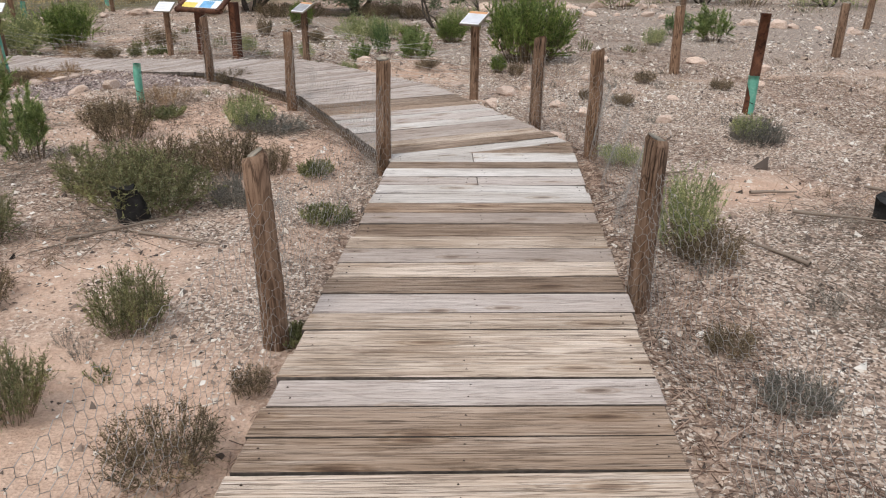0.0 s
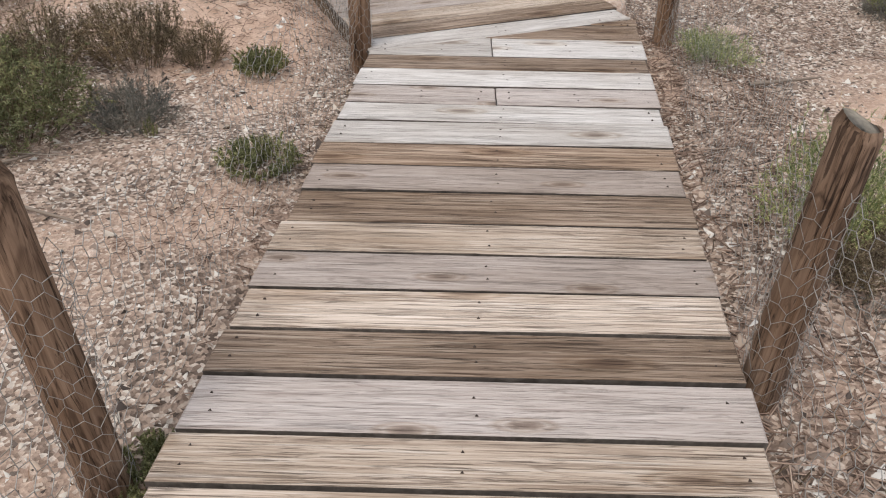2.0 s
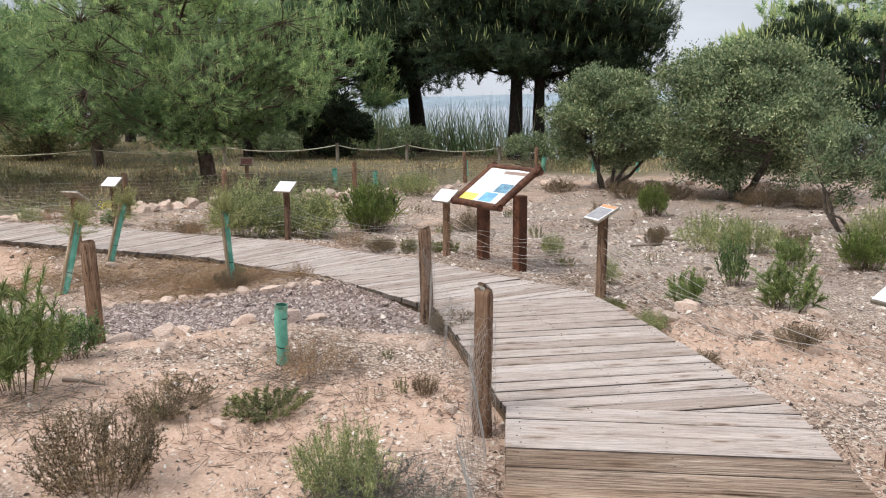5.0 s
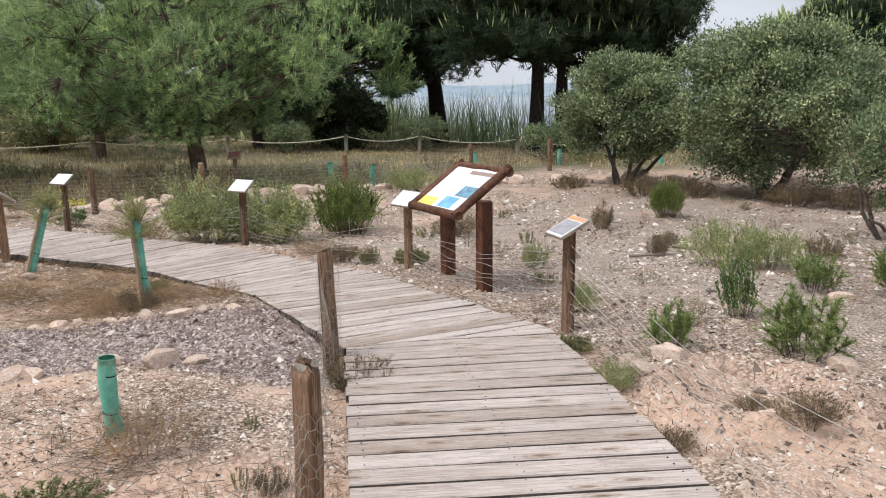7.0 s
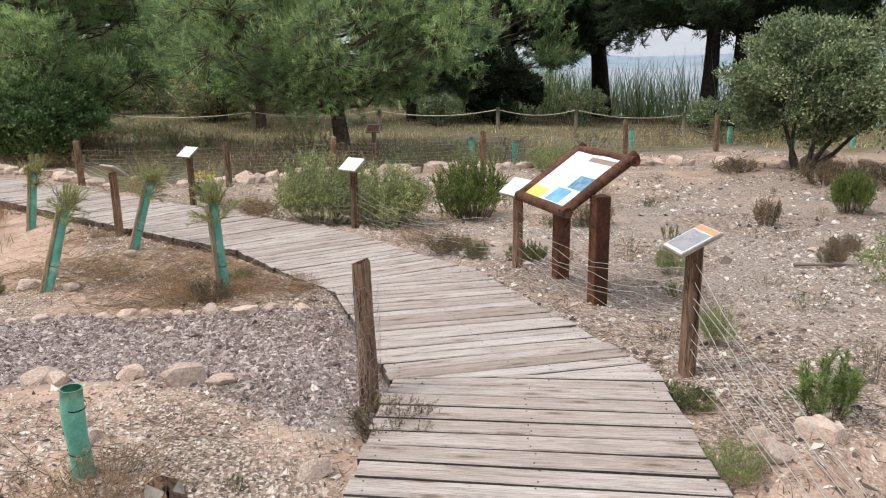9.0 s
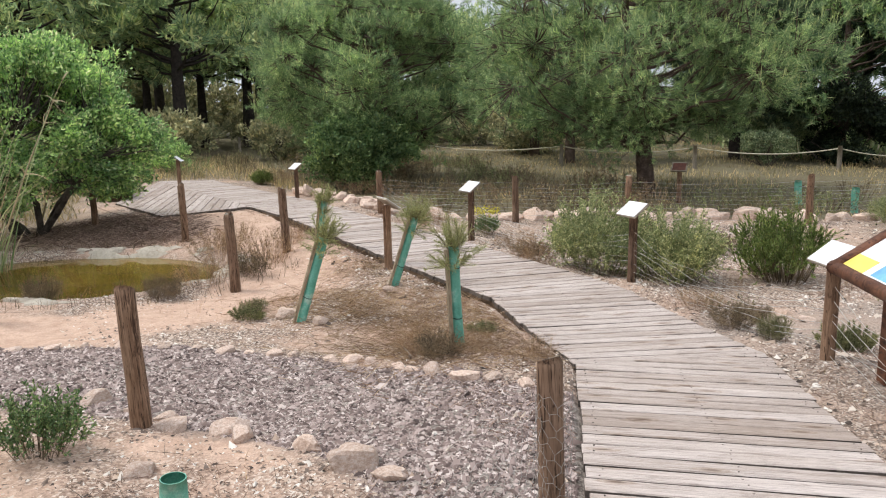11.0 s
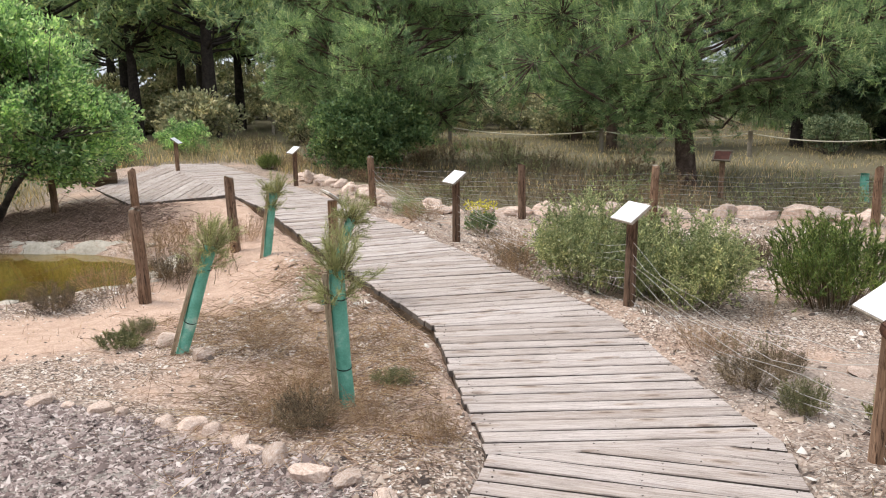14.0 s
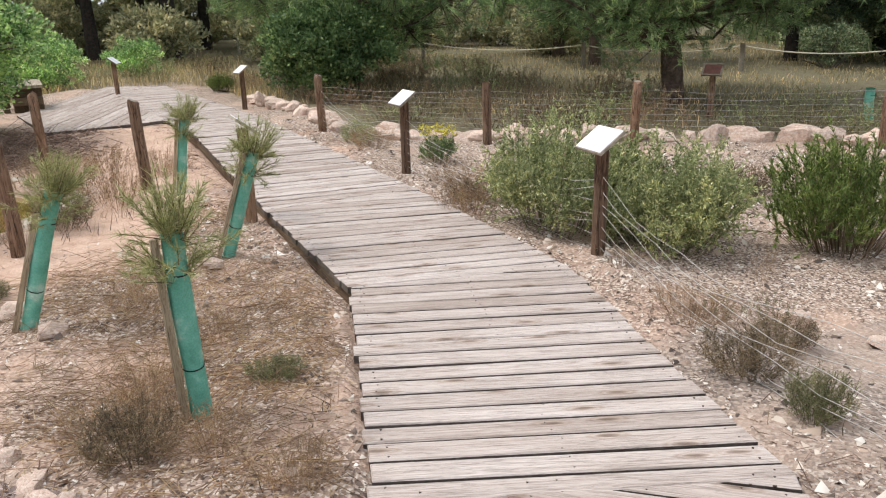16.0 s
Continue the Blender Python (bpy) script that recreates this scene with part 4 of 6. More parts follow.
strand_fence([(-7.25, 5.93), (-7.96, 7.98), (-9.38, 8.76)], (0.1, 0.22, 0.34, 0.46), 0.35, 0.0011, M_WIRE_DARK, 0.2, label="slack dark wires on the pond posts", jig=0.03)


def little_sign(at, h, face, dark=False, w=0.25, s=0.185, tilt=36, printed=False):
    x, y = at
    z0 = float(ground(x, y))
    root = new("sign_post")
    yaw = math.degrees(math.atan2(face[1], face[0])) + 90
    root.matrix_basis = pose(x, y, z0, 0, 0, yaw)
    v, f = tube([(0, 0, -0.15), (0.002, 0, h * 0.4), (0, 0.002, h)], [0.043, 0.041, 0.04], 14)
    v = np.concatenate([v, [[0, 0, h]]])
    top = np.stack([np.arange(14) + 28, (np.arange(14) + 1) % 14 + 28, np.full(14, 42)], -1)
    part("post", npmesh("post", v, [f, top], M_POST, True), root)
    tm = pose(0, -0.01, h + 0.015, tilt, 0, 0)
    part("backing_board", box_mesh("backing_board", w + 0.012, s + 0.012, 0.018, M_STAIN if dark else M_POSTCAP, 0.003), root, "", tm)
    pm = part("panel", box_mesh("panel", w, s, 0.004, M_PANEL_DARK if dark else M_PANEL, 0.001), root, "printed panel", tm @ pose(0, 0, 0.0185))
    if printed and not dark:
        part("heading", box_mesh("heading", w * 0.97, s * 0.16, 0.0015, M_PANEL_ORANGE, 0), pm, "orange strip", pose(0, s * 0.4, 0.0042))
        part("picture", box_mesh("picture", w * 0.9, s * 0.7, 0.0015, M_PANEL_PALE if at[0] > 0 else M_PANEL_GREY, 0), pm, "faded picture", pose(0, -s * 0.07, 0.0042))
        for k in range(3):
            part("text_line", box_mesh("text_line", w * (0.16 + 0.12 * (k == 0)), 0.0025, 0.0012, M_PANEL_PALE, 0), pm, "", pose(-w * 0.02, s * (0.26 - 0.12 * k), 0.0062))
    # glare put into the colour: panel left white, with only faint text
    elif not dark:
        for k in range(4):
            part("text_line", box_mesh("text_line", w * (0.6 - 0.08 * (k % 2)), 0.004, 0.001, M_PANEL_PALE, 0), pm, "", pose(-w * 0.08, s * (0.28 - 0.17 * k), 0.0042))
    else:
        for sx in (-1, 1):
            part("frame_side", box_mesh("frame_side", 0.02, s + 0.03, 0.03, M_BENCH, 0.003), root, "", tm @ pose(sx * w / 2, 0, 0))
            part("frame_side", box_mesh("frame_side", w + 0.03, 0.02, 0.03, M_BENCH, 0.003), root, "", tm @ pose(0, sx * s / 2, 0.001))
    return tagged(root, "small dark framed notice on a wooden post" if dark else "small tilted plant label on a round wooden post", "sign", "plant labels along the boardwalk")


for at, h, face in SIGNS:
    printed = at in ((0.4, 7.27), (-1.55, 9.6))
    little_sign(at, h, face, w=0.2 if printed else 0.25, s=0.205 if printed else 0.185, tilt=27 if printed else 36, printed=printed)
little_sign((-11.03, 15.85), 0.6, (0.6, -0.8), True, 0.24, 0.17, 50)


def lectern():
    """The large information board on two stained posts."""
    root = new("information_board")
    ex = Vector((0.88, -0.475, 0)).normalized()
    down = Vector((ex.y, -ex.x, 0)).normalized()
    low, high = Vector((-3.02, 10.42, 0.41)), Vector((-2.88, 10.88, 0.745))
    ctr = (low + high) / 2
    up = (-down * 0.5 + Vector((0, 0, 0.335))).normalized()
    nor = ex.cross(up).normalized()
    bm = Matrix((ex, up, nor)).transposed().to_4x4()
    bm.translation = ctr
    root.matrix_basis = Matrix.Translation((ctr.x, ctr.y, float(ground(ctr.x, ctr.y))))
    inv = root.matrix_basis.inverted()
    W, H = 0.7, 0.56
    brd = part("board", box_mesh("board", W, H, 0.022, M_STAIN, 0.003), root, "brown backing", inv @ bm)
    prn = part("print", box_mesh("print", W - 0.06, H - 0.05, 0.003, M_PANEL, 0.0005), root, "white printed sheet", inv @ bm @ pose(0, 0, 0.0225))
    part("title_band", box_mesh("title_band", 0.34, 0.045, 0.0012, M_PANEL_BROWN, 0), prn, "brown title strip", pose(0.12, 0.2, 0.0032))
    part("yellow_band", box_mesh("yellow_band", 0.24, 0.1, 0.0012, M_PANEL_YELLOW, 0), prn, "yellow corner", pose(-0.2, -0.2, 0.0032))
    part("photo", box_mesh("photo", 0.2, 0.13, 0.0012, M_PANEL_BLUE, 0), prn, "blue water photograph", pose(0.09, -0.175, 0.0032))
    part("photo", box_mesh("photo", 0.2, 0.13, 0.0012, M_PANEL_SEA, 0), prn, "dark coast photograph", pose(0.18, -0.03, 0.0034))
    for k in range(5):
        part("text_line", box_mesh("text_line", 0.22 - 0.02 * (k % 3), 0.006, 0.001, M_PANEL_PALE, 0), prn, "", pose(-0.16, 0.14 - 0.05 * k, 0.0032))
    for sx, a, b in ((0, (-W / 2 - 0.06, H / 2, 0.01), (W / 2 + 0.06, H / 2, 0.01)), (0, (-W / 2 - 0.04, -H / 2, 0.01), (W / 2 + 0.04, -H / 2, 0.01)),
                     (0, (-W / 2, -H / 2 - 0.02, 0.018), (-W / 2, H / 2 + 0.05, 0.018)), (0, (W / 2, -H / 2 - 0.02, 0.018), (W / 2, H / 2 + 0.05, 0.018))):
        pts = np.linspace(a, b, 6) + rng.normal(size=(6, 3)) * 0.002
        v, f = tube(pts, 0.036 + rng.normal(size=6) * 0.0015, 12)
        n0 = len(v)
        v = np.concatenate([v, [pts[0]], [pts[-1]]])
        e0 = np.stack([(np.arange(12) + 1) % 12, np.arange(12), np.full(12, n0)], -1)
        e1 = np.stack([np.arange(12) + 60, (np.arange(12) + 1) % 12 + 60, np.full(12, n0 + 1)], -1)
        part("frame_log", npmesh("frame_log", v, [f, np.concatenate([e0, e1])], M_STAIN, True), root, "", inv @ bm)
    for x, y, drop in ((-3.17, 10.83, 0.0), (-2.6, 10.44, 0.0)):
        g0 = float(ground(x, y))
        rel = Vector((x, y, 0)) - ctr
        s = (rel.x * up.x + rel.y * up.y) / (up.x ** 2 + up.y ** 2)
        top = ctr.z + s * up.z - 0.03
        part("post", box_mesh("post", 0.1, 0.1, top - g0 + 0.15, M_STAIN, 0.008, -0.15, 0.001), root, "", inv @ pose(x, y, g0, 0, 0, -28))
    return tagged(root, "large tilted information board framed in brown logs", "information board")


lectern()


def tree_tube(x, y, h, lean=(0, 0), r=0.05, tuft=True, stake=True, seed=1, post=0.0):
    """A green plant shelter with its stake and a seedling growing out of its top."""
    q = np.random.default_rng(seed)
    root = new("tree_shelter")
    root.matrix_basis = pose(x, y, float(ground(x, y)), lean[0], lean[1], 0)
    n = 9
    t = np.linspace(0, 1, n)
    pts = np.stack([0.006 * np.sin(t * 5 + seed), 0.006 * np.cos(t * 4), -0.04 + t * (h + 0.04)], -1)
    v, f = tube(pts, r * (1 + 0.05 * np.sin(t * 9 + seed)), 16)
    v2, f2 = tube(pts, r * 0.93 * (1 + 0.05 * np.sin(t * 9 + seed)), 16)
    v[:, 0] *= 0.85
    v2[:, 0] *= 0.85
    rim = np.stack([np.arange(16) + 16 * (n - 1), (np.arange(16) + 1) % 16 + 16 * (n - 1), (np.arange(16) + 1) % 16 + 16 * (2 * n - 1), np.arange(16) + 16 * (2 * n - 1)], -1)
    part("sleeve", npmesh("sleeve", np.concatenate([v, v2]), [f, f2[:, ::-1] + len(v), rim], M_TUBE, True), root, "green plastic sleeve")
    for k in (0.3, 0.8):
        v, f = tube([(0.002 * i, 0, h * k + 0.006 * i) for i in range(2)], r * 1.03, 16)
        v[:, 0] *= 0.86
        part("tie", npmesh("tie", v, f, M_BLACK), root, "dark tie")
    if stake:
        part("stake", box_mesh("stake", 0.022, 0.026, h * 0.98 + 0.1, M_STAKE, 0.002, -0.1), root, "pale wooden stake", pose(0.015, -0.05, 0, 1.0, 0, 0))
    if post:
        v, f = tube([(0, 0, -0.1), (0, 0, post * 0.5), (0, 0, post)], [0.047, 0.045, 0.043], 12)
        v = np.concatenate([v, [[0, 0, post]]])
        cap = np.stack([np.arange(12) + 24, (np.arange(12) + 1) % 12 + 24, np.full(12, 36)], -1)
        part("post", npmesh("post", v, [f, cap], M_STAIN, True), root, "rust-brown post")
    if tuft:
        m = 84
        a = q.uniform(0, 6.283, m)
        low = q.random(m) < 0.3
        rr = q.uniform(0.02, 0.18, m) + 0.04 * low
        tip = np.stack([np.cos(a) * rr, np.sin(a) * rr, h + np.where(low, q.uniform(-0.16, 0.0, m), q.uniform(0.03, 0.23, m) - rr * 0.4)], -1)
        bas = np.stack([np.cos(a) * 0.025, np.sin(a) * 0.025, np.where(low, h - 0.14, h - 0.03) + q.uniform(-0.03, 0.03, m)], -1)
        v, f = prisms(bas, tip, 0.002, 0.001)
        tagged(part("branching", npmesh("branching", v, f, M_DRY), root), kind="stuff")
        k = 44
        s = q.random((m, k, 1)) ** 0.6
        c = (bas[:, None] + (tip - bas)[:, None] * s).reshape(-1, 3)
        d = unit(np.repeat(unit(tip - bas), k, 0) + q.normal(size=(m * k, 3)) * 0.6)
        v, f = spikes(c, d, q.uniform(0.025, 0.07, m * k), 0.003, q)
        tagged(part("needles", npmesh("needles", v, f, M_TUFT), root, "grey-green needles"), kind="stuff")
    return tagged(root, "green plastic tree shelter with a seedling tuft" if tuft else "short green plastic tree shelter in dry ground", "tree shelter", "tree shelters beside the boardwalk")


tree_tube(-2.74, 7.17, 0.36, (0, 3), 0.04, False, False, 1)
tree_tube(-4.96, 9.06, 0.68, (1, -2), 0.038, True, True, 2)
tree_tube(-6.96, 9.28, 0.66, (-19, 3), 0.038, True, True, 3)
tree_tube(-6.35, 8.28, 0.7, (-19, 0), 0.039, True, True, 4)
tree_tube(-8.95, 9.03, 0.62, (-10, 0), 0.038, True, True, 5)
tree_tube(2.8, 6.66, 0.34, (0, 2), 0.05, False, False, 6, 0.86)
for k, (x, y) in enumerate(((-9.9, 17.4), (-8.6, 21.2), (-7.2, 23.0), (-5.9, 23.2), (-4.9, 23.8), (-17.0, 11.9), (-9.0, 17.6))):
    tree_tube(x, y, 0.4, (0, k - 3), 0.06, False, False, 20 + k)

# ---- stones, chips and litter ----
STONES = []
for seed in range(8):
    q = np.random.default_rng(100 + seed)
    bm = bmesh.new()
    bmesh.ops.create_icosphere(bm, subdivisions=3, radius=1)
    off, sq = q.uniform(0, 50, 3), q.uniform(0.75, 1.25, 3)
    for v in bm.verts:
        k = 1 + 0.45 * noise.noise(v.co * 0.9 + Vector(off)) + 0.2 * noise.noise(v.co * 2.4 + Vector(off)) + 0.06 * noise.noise(v.co * 6.5 + Vector(off))
        v.co = Vector((v.co.x * sq[0], v.co.y * sq[1], max(-0.35, v.co.z * 0.72 * sq[2]))) * k
    for cut in range(11):
        nd = Vector(q.normal(size=3)).normalized()
        far = 0.5 + 0.3 * q.random()
        for v in bm.verts:
            over = v.co.dot(nd) - far
            if over > 0:
                v.co -= nd * over
    STONES.append(from_bm("stone", bm, M_STONE))


def stone(x, y, s, flat=1.0, label="rough pale limestone rock on sandy ground", group="", mat=None, sink=0.12):
    me = STONES[random.randrange(8)]
    if mat:
        me = me.copy()
        me.materials[0] = mat
    ob = new("stone", me)
    ob.matrix_basis = pose(x, y, float(ground(x, y)) + s * 0.35 * flat - s * sink, random.uniform(-12, 12), random.uniform(-12, 12), random.uniform(0, 360)) @ Matrix.Diagonal((s * random.uniform(1.0, 1.5), s * random.uniform(0.65, 1.0), s * flat * random.uniform(0.8, 1.2), 1))
    return tagged(ob, label, "stone", group)


def along(pts, step, jit):
    out = []
    for (ax, ay), (bx, by) in zip(pts, pts[1:]):
        n = max(1, round(math.hypot(bx - ax, by - ay) / step))
        for i in range(n):
            t = (i + random.uniform(-0.25, 0.25)) / n
            out.append((ax + (bx - ax) * t + random.uniform(-jit, jit), ay + (by - ay) * t + random.uniform(-jit, jit)))
    return out


for x, y in along([(-6.2, 6.1), (-6.0, 6.95), (-5.62, 7.6), (-5.3, 8.08), (-4.9, 8.45), (-4.4, 8.7), (-3.74, 9.13)], 0.21, 0.04):
    stone(x, y, random.uniform(0.045, 0.095), random.uniform(0.5, 0.85), "rough pinkish limestone edging the gravel path", "stones edging the gravel path")
for x, y in along([(-4.72, 6.85), (-4.4, 7.15), (-3.85, 7.55), (-3.29, 7.88), (-2.8, 8.2)], 0.27, 0.05):
    stone(x, y, random.uniform(0.05, 0.12), random.uniform(0.5, 0.8), "flat pale limestone edging the gravel path", "stones edging the gravel path")
for x, y in along([(-16.3, 10.35), (-13.6, 10.95), (-12.0, 11.15), (-10.85, 12.6), (-10.05, 13.95), (-8.85, 15.7), (-8.1, 17.2)], 0.22, 0.06):
    stone(x, y, random.uniform(0.12, 0.23), random.uniform(0.7, 1.0), "pale boulder in the row before the bank", "boulders along the wire fence")
for x, y in along([(-8.1, 17.4), (-6.6, 18.8), (-5.2, 19.6), (-3.3, 20.6), (-1.7, 21.2), (0.6, 20.6), (2.8, 19.2), (5.0, 17.0)], 0.3, 0.35):
    stone(x, y, random.uniform(0.1, 0.24), random.uniform(0.7, 1.0), "pale rock of the low stone bank", "rocks of the stone bank")
for x, y in along([(3.2, 15.4), (4.6, 14.8), (6.3, 13.0), (7.6, 11.8)], 0.28, 0.25):
    stone(x, y, random.uniform(0.08, 0.17), 0.8, "whitish rock in the row across the stony plot", "rocks across the stony plot")
ra = np.linspace(0, 2 * math.pi, 120, endpoint=False)
prof = [(0.93, -0.22), (0.985, -0.08), (1.03, -0.005), (1.1, 0.025), (1.17, 0.015), (1.22, -0.08)]
rv = []
for k, (pr, ph) in enumerate(prof):
    wv = 1 + 0.1 * (vnoise(np.cos(ra) * 2.5 + 7, np.sin(ra) * 2.5 + k * 0.15) - 0.5) + 0.03 * (vnoise(ra * 9, ra * 0 + k) - 0.5)
    u_, v_ = 2.1 * pr * wv * np.cos(ra), 1.36 * pr * wv * np.sin(ra)
    rx_, ry_ = POND[0] + u_ * pc - v_ * ps, POND[1] + u_ * ps + v_ * pc
    rv.append(np.stack([rx_, ry_, level(rx_, ry_) + ph + 0.09 * (vnoise(rx_ * 4, ry_ * 4) - 0.5) + 0.04 * (vnoise(rx_ * 15, ry_ * 15) - 0.5)], -1))
ri, rj = np.meshgrid(np.arange(len(prof) - 1), np.arange(120), indexing="ij")
rf = np.stack([ri * 120 + rj, ri * 120 + (rj + 1) % 120, (ri + 1) * 120 + (rj + 1) % 120, (ri + 1) * 120 + rj], -1).reshape(-1, 4)
tagged(new("pond_rim", npmesh("pond_rim", np.concatenate(rv), rf, M_RIM)), "pale uneven stone rim of the small pond", "pond rim", kind="structure")
for k in range(26):
    a = random.uniform(0, 6.283)
    u, v_ = 2.25 * math.cos(a), 1.48 * math.sin(a)
    stone(POND[0] + u * pc - v_ * ps, POND[1] + u * ps + v_ * pc, random.uniform(0.08, 0.2), random.uniform(0.25, 0.4), "flat whitish stone on the pond rim", "stones round the pond", M_RIM)
for x, y, s in ((-0.78, 9.17, 0.1), (-0.95, 9.02, 0.08), (-0.85, 8.93, 0.09), (0.02, 9.6, 0.11), (-0.25, 8.85, 0.09), (-5.13, 11.8, 0.11), (-4.75, 12.0, 0.09), (-6.56, 8.2, 0.1), (-6.2, 8.42, 0.09), (-6.85, 9.2, 0.07),
                (0.95, 5.75, 0.13), (1.35, 6.6, 0.11), (0.55, 7.0, 0.1), (0.75, 7.6, 0.14), (1.05, 7.9, 0.1), (0.25, 8.0, 0.08), (1.5, 5.35, 0.05), (1.15, 6.9, 0.09), (1.75, 8.3, 0.13), (2.3, 7.2, 0.07), (3.4, 7.9, 0.09),
                (1.95, 6.3, 0.09), (2.1, 9.6, 0.12), (3.3, 9.6, 0.13), (3.9, 9.0, 0.11), (-1.7, 7.9, 0.07), (-2.1, 7.75, 0.08), (-1.95, 5.35, 0.06), (-3.6, 7.05, 0.08), (1.35, 2.3, 0.035), (1.62, 3.0, 0.03), (-0.95, 3.35, 0.03), (-1.5, 6.95, 0.05),
                (-2.4, 6.3, 0.05), (-3.0, 7.3, 0.06), (-1.05, 5.6, 0.04), (0.6, 10.2, 0.09), (0.9, 11.0, 0.12), (-0.1, 11.2, 0.08), (-2.2, 13.4, 0.07), (-3.3, 14.2, 0.09), (-1.2, 14.0, 0.08)):
    stone(x, y, s, random.uniform(0.6, 0.9))


def scatter(n, x0, x1, y0, y1, test, r):
    x, y = r.uniform(x0, x1, n), r.uniform(y0, y1, n)
    k = test(x, y)
    return x[k], y[k]


def chips(name, x, y, size, mat, r, label, category, flat=0.4, long=1.6):
    """Small angular pieces lying on the ground, five faces each."""
    n = len(x)
    a, tilt = r.uniform(0, 6.283, n), r.normal(size=(n, 2)) * 0.3
    s = size * np.exp(r.normal(size=n) * 0.4)
    ca, sa = np.cos(a), np.sin(a)
    z0 = ground(x, y)
    vs = []
    for qx, qy, qz in ((-1, -0.55, 0), (1, -0.45, 0), (0.15, 0.75, 0), (0.05, 0.0, 1)):
        px, py = qx * r.uniform(0.55, 1.15, n) * s * long * 0.5, qy * r.uniform(0.55, 1.15, n) * s * 0.7
        if qz:
            px, py = px + r.normal(size=n) * s * 0.25, py + r.normal(size=n) * s * 0.2
        vs.append(np.stack([x + px * ca - py * sa, y + px * sa + py * ca, z0 - s * 0.08 + qz * s * flat * r.uniform(0.7, 1.3, n) + px * tilt[:, 0] + py * tilt[:, 1]], -1))
    v = np.stack(vs, 1).reshape(-1, 3)
    b = np.arange(n)[:, None] * 4
    f = np.concatenate([b + np.array([[i, (i + 1) % 3, 3]]) for i in range(3)])
    return tagged(new(name, npmesh(name, v, f, mat)), label, category, kind="stuff")


def chip_test(x, y):
    s, g, gr = zones(x, y)
    s = s + 1.2 * (vnoise(x * 1.3 + 4, y * 1.3) - 0.5)
    keep = rng.random(len(x)) < np.clip(1.15 - 1.35 * s, 0.07, 1)
    return (deck_gap(x, y) > 0.0) & (g < 0.75) & (gr < 0.5) & (pond_r(x, y) > 1.05) & keep


cx1, cy1 = scatter(150000, -4.0, 4.5, -0.8, 8.5, chip_test, rng)
chips("wood_chips", cx1, cy1, 0.0115, M_CHIP, rng, "pale bark chips and stone splinters", "wood chips", 0.35, 1.9)
cx2, cy2 = scatter(120000, -9.0, 5.0, 6.5, 15.0, chip_test, rng)
chips("wood_chips", cx2, cy2, 0.015, M_CHIP, rng, "pale bark chips and stone splinters", "wood chips", 0.35, 1.8)
cx3, cy3 = scatter(40000, -14.0, 9.0, 9.0, 22.0, chip_test, rng)
chips("wood_chips", cx3, cy3, 0.032, M_CHIP, rng, "pale stone litter on far ground", "stone litter", 0.4, 1.5)
cx5, cy5 = scatter(9000, -4.0, 4.5, -0.8, 9.5, lambda x, y: (deck_gap(x, y) > 0.02) & (zones(x, y)[2] < 0.5), rng)
chips("pebbles", cx5, cy5, 0.02, M_CHIP, rng, "scattered pale limestone pebbles", "pebbles", 0.6, 1.2)
gxr, gyr = scatter(190000, -6.6, -2.4, 3.0, 9.4, lambda x, y: (seg_dist(x, y, GRAVEL_LINE) + 0.15 * (vnoise(x * 3, y * 3) - 0.5) < 0.68) & (deck_gap(x, y) > 0.0), rng)
chips("gravel", gxr, gyr, 0.0135, M_GRAVEL, rng, "loose grey gravel of the side path", "gravel", 0.5, 2.3)


def litter(name, n, x0, x1, y0, y1, length, rad, test, label, mat=None):
    x, y = scatter(n, x0, x1, y0, y1, test, rng)
    a, ln = rng.uniform(0, 6.283, len(x)), length * np.exp(rng.normal(size=len(x)) * 0.5)
    ax, ay = x - np.cos(a) * ln / 2, y - np.sin(a) * ln / 2
    bx, by = x + np.cos(a) * ln / 2, y + np.sin(a) * ln / 2
    up = np.abs(rng.normal(size=len(x))) * 0.25 * ln
    v, f = prisms(np.stack([ax, ay, ground(ax, ay) + 0.006], -1), np.stack([bx, by, ground(bx, by) + 0.008 + up], -1), rad, rad * 0.6)
    return tagged(new(name, npmesh(name, v, f, mat or M_TWIG)), label, "twigs", kind="stuff")


def near_any(pts):
    return lambda x, y: (deck_gap(x, y) > 0.05) & (rng.random(len(x)) < np.clip(sum(blob(x, y, *p) for p in pts), 0, 1))


litter("twigs", 4500, -4.5, 4.5, -0.5, 12.0, 0.055, 0.0018, lambda x, y: (deck_gap(x, y) > 0.03) & (vnoise(x * 2, y * 2) > 0.45) & (seg_dist(x, y, GRAVEL_LINE) > 0.75), "dry twigs scattered over the ground")
litter("brush_pile", 70000, -4.0, 4.0, 1.0, 9.0, 0.1, 0.0019, near_any([(2.35, 3.75, 0.36), (2.0, 2.85, 0.4), (-1.75, 3.75, 0.28), (-2.55, 7.1, 0.35), (-3.3, 6.0, 0.3), (-2.75, 4.85, 0.3), (-1.25, 5.95, 0.25)]), "flat pile of grey cut twigs")
litter("dry_straw", 24000, -9.0, -3.5, 7.5, 10.5, 0.1, 0.0017, near_any([(-5.2, 8.9, 0.55), (-6.2, 9.2, 0.7), (-6.9, 8.6, 0.5), (-5.6, 9.4, 0.5), (-4.5, 9.2, 0.3), (-8.0, 9.3, 0.4)]), "reddish dry straw round the tree shelters", M_STRAW)

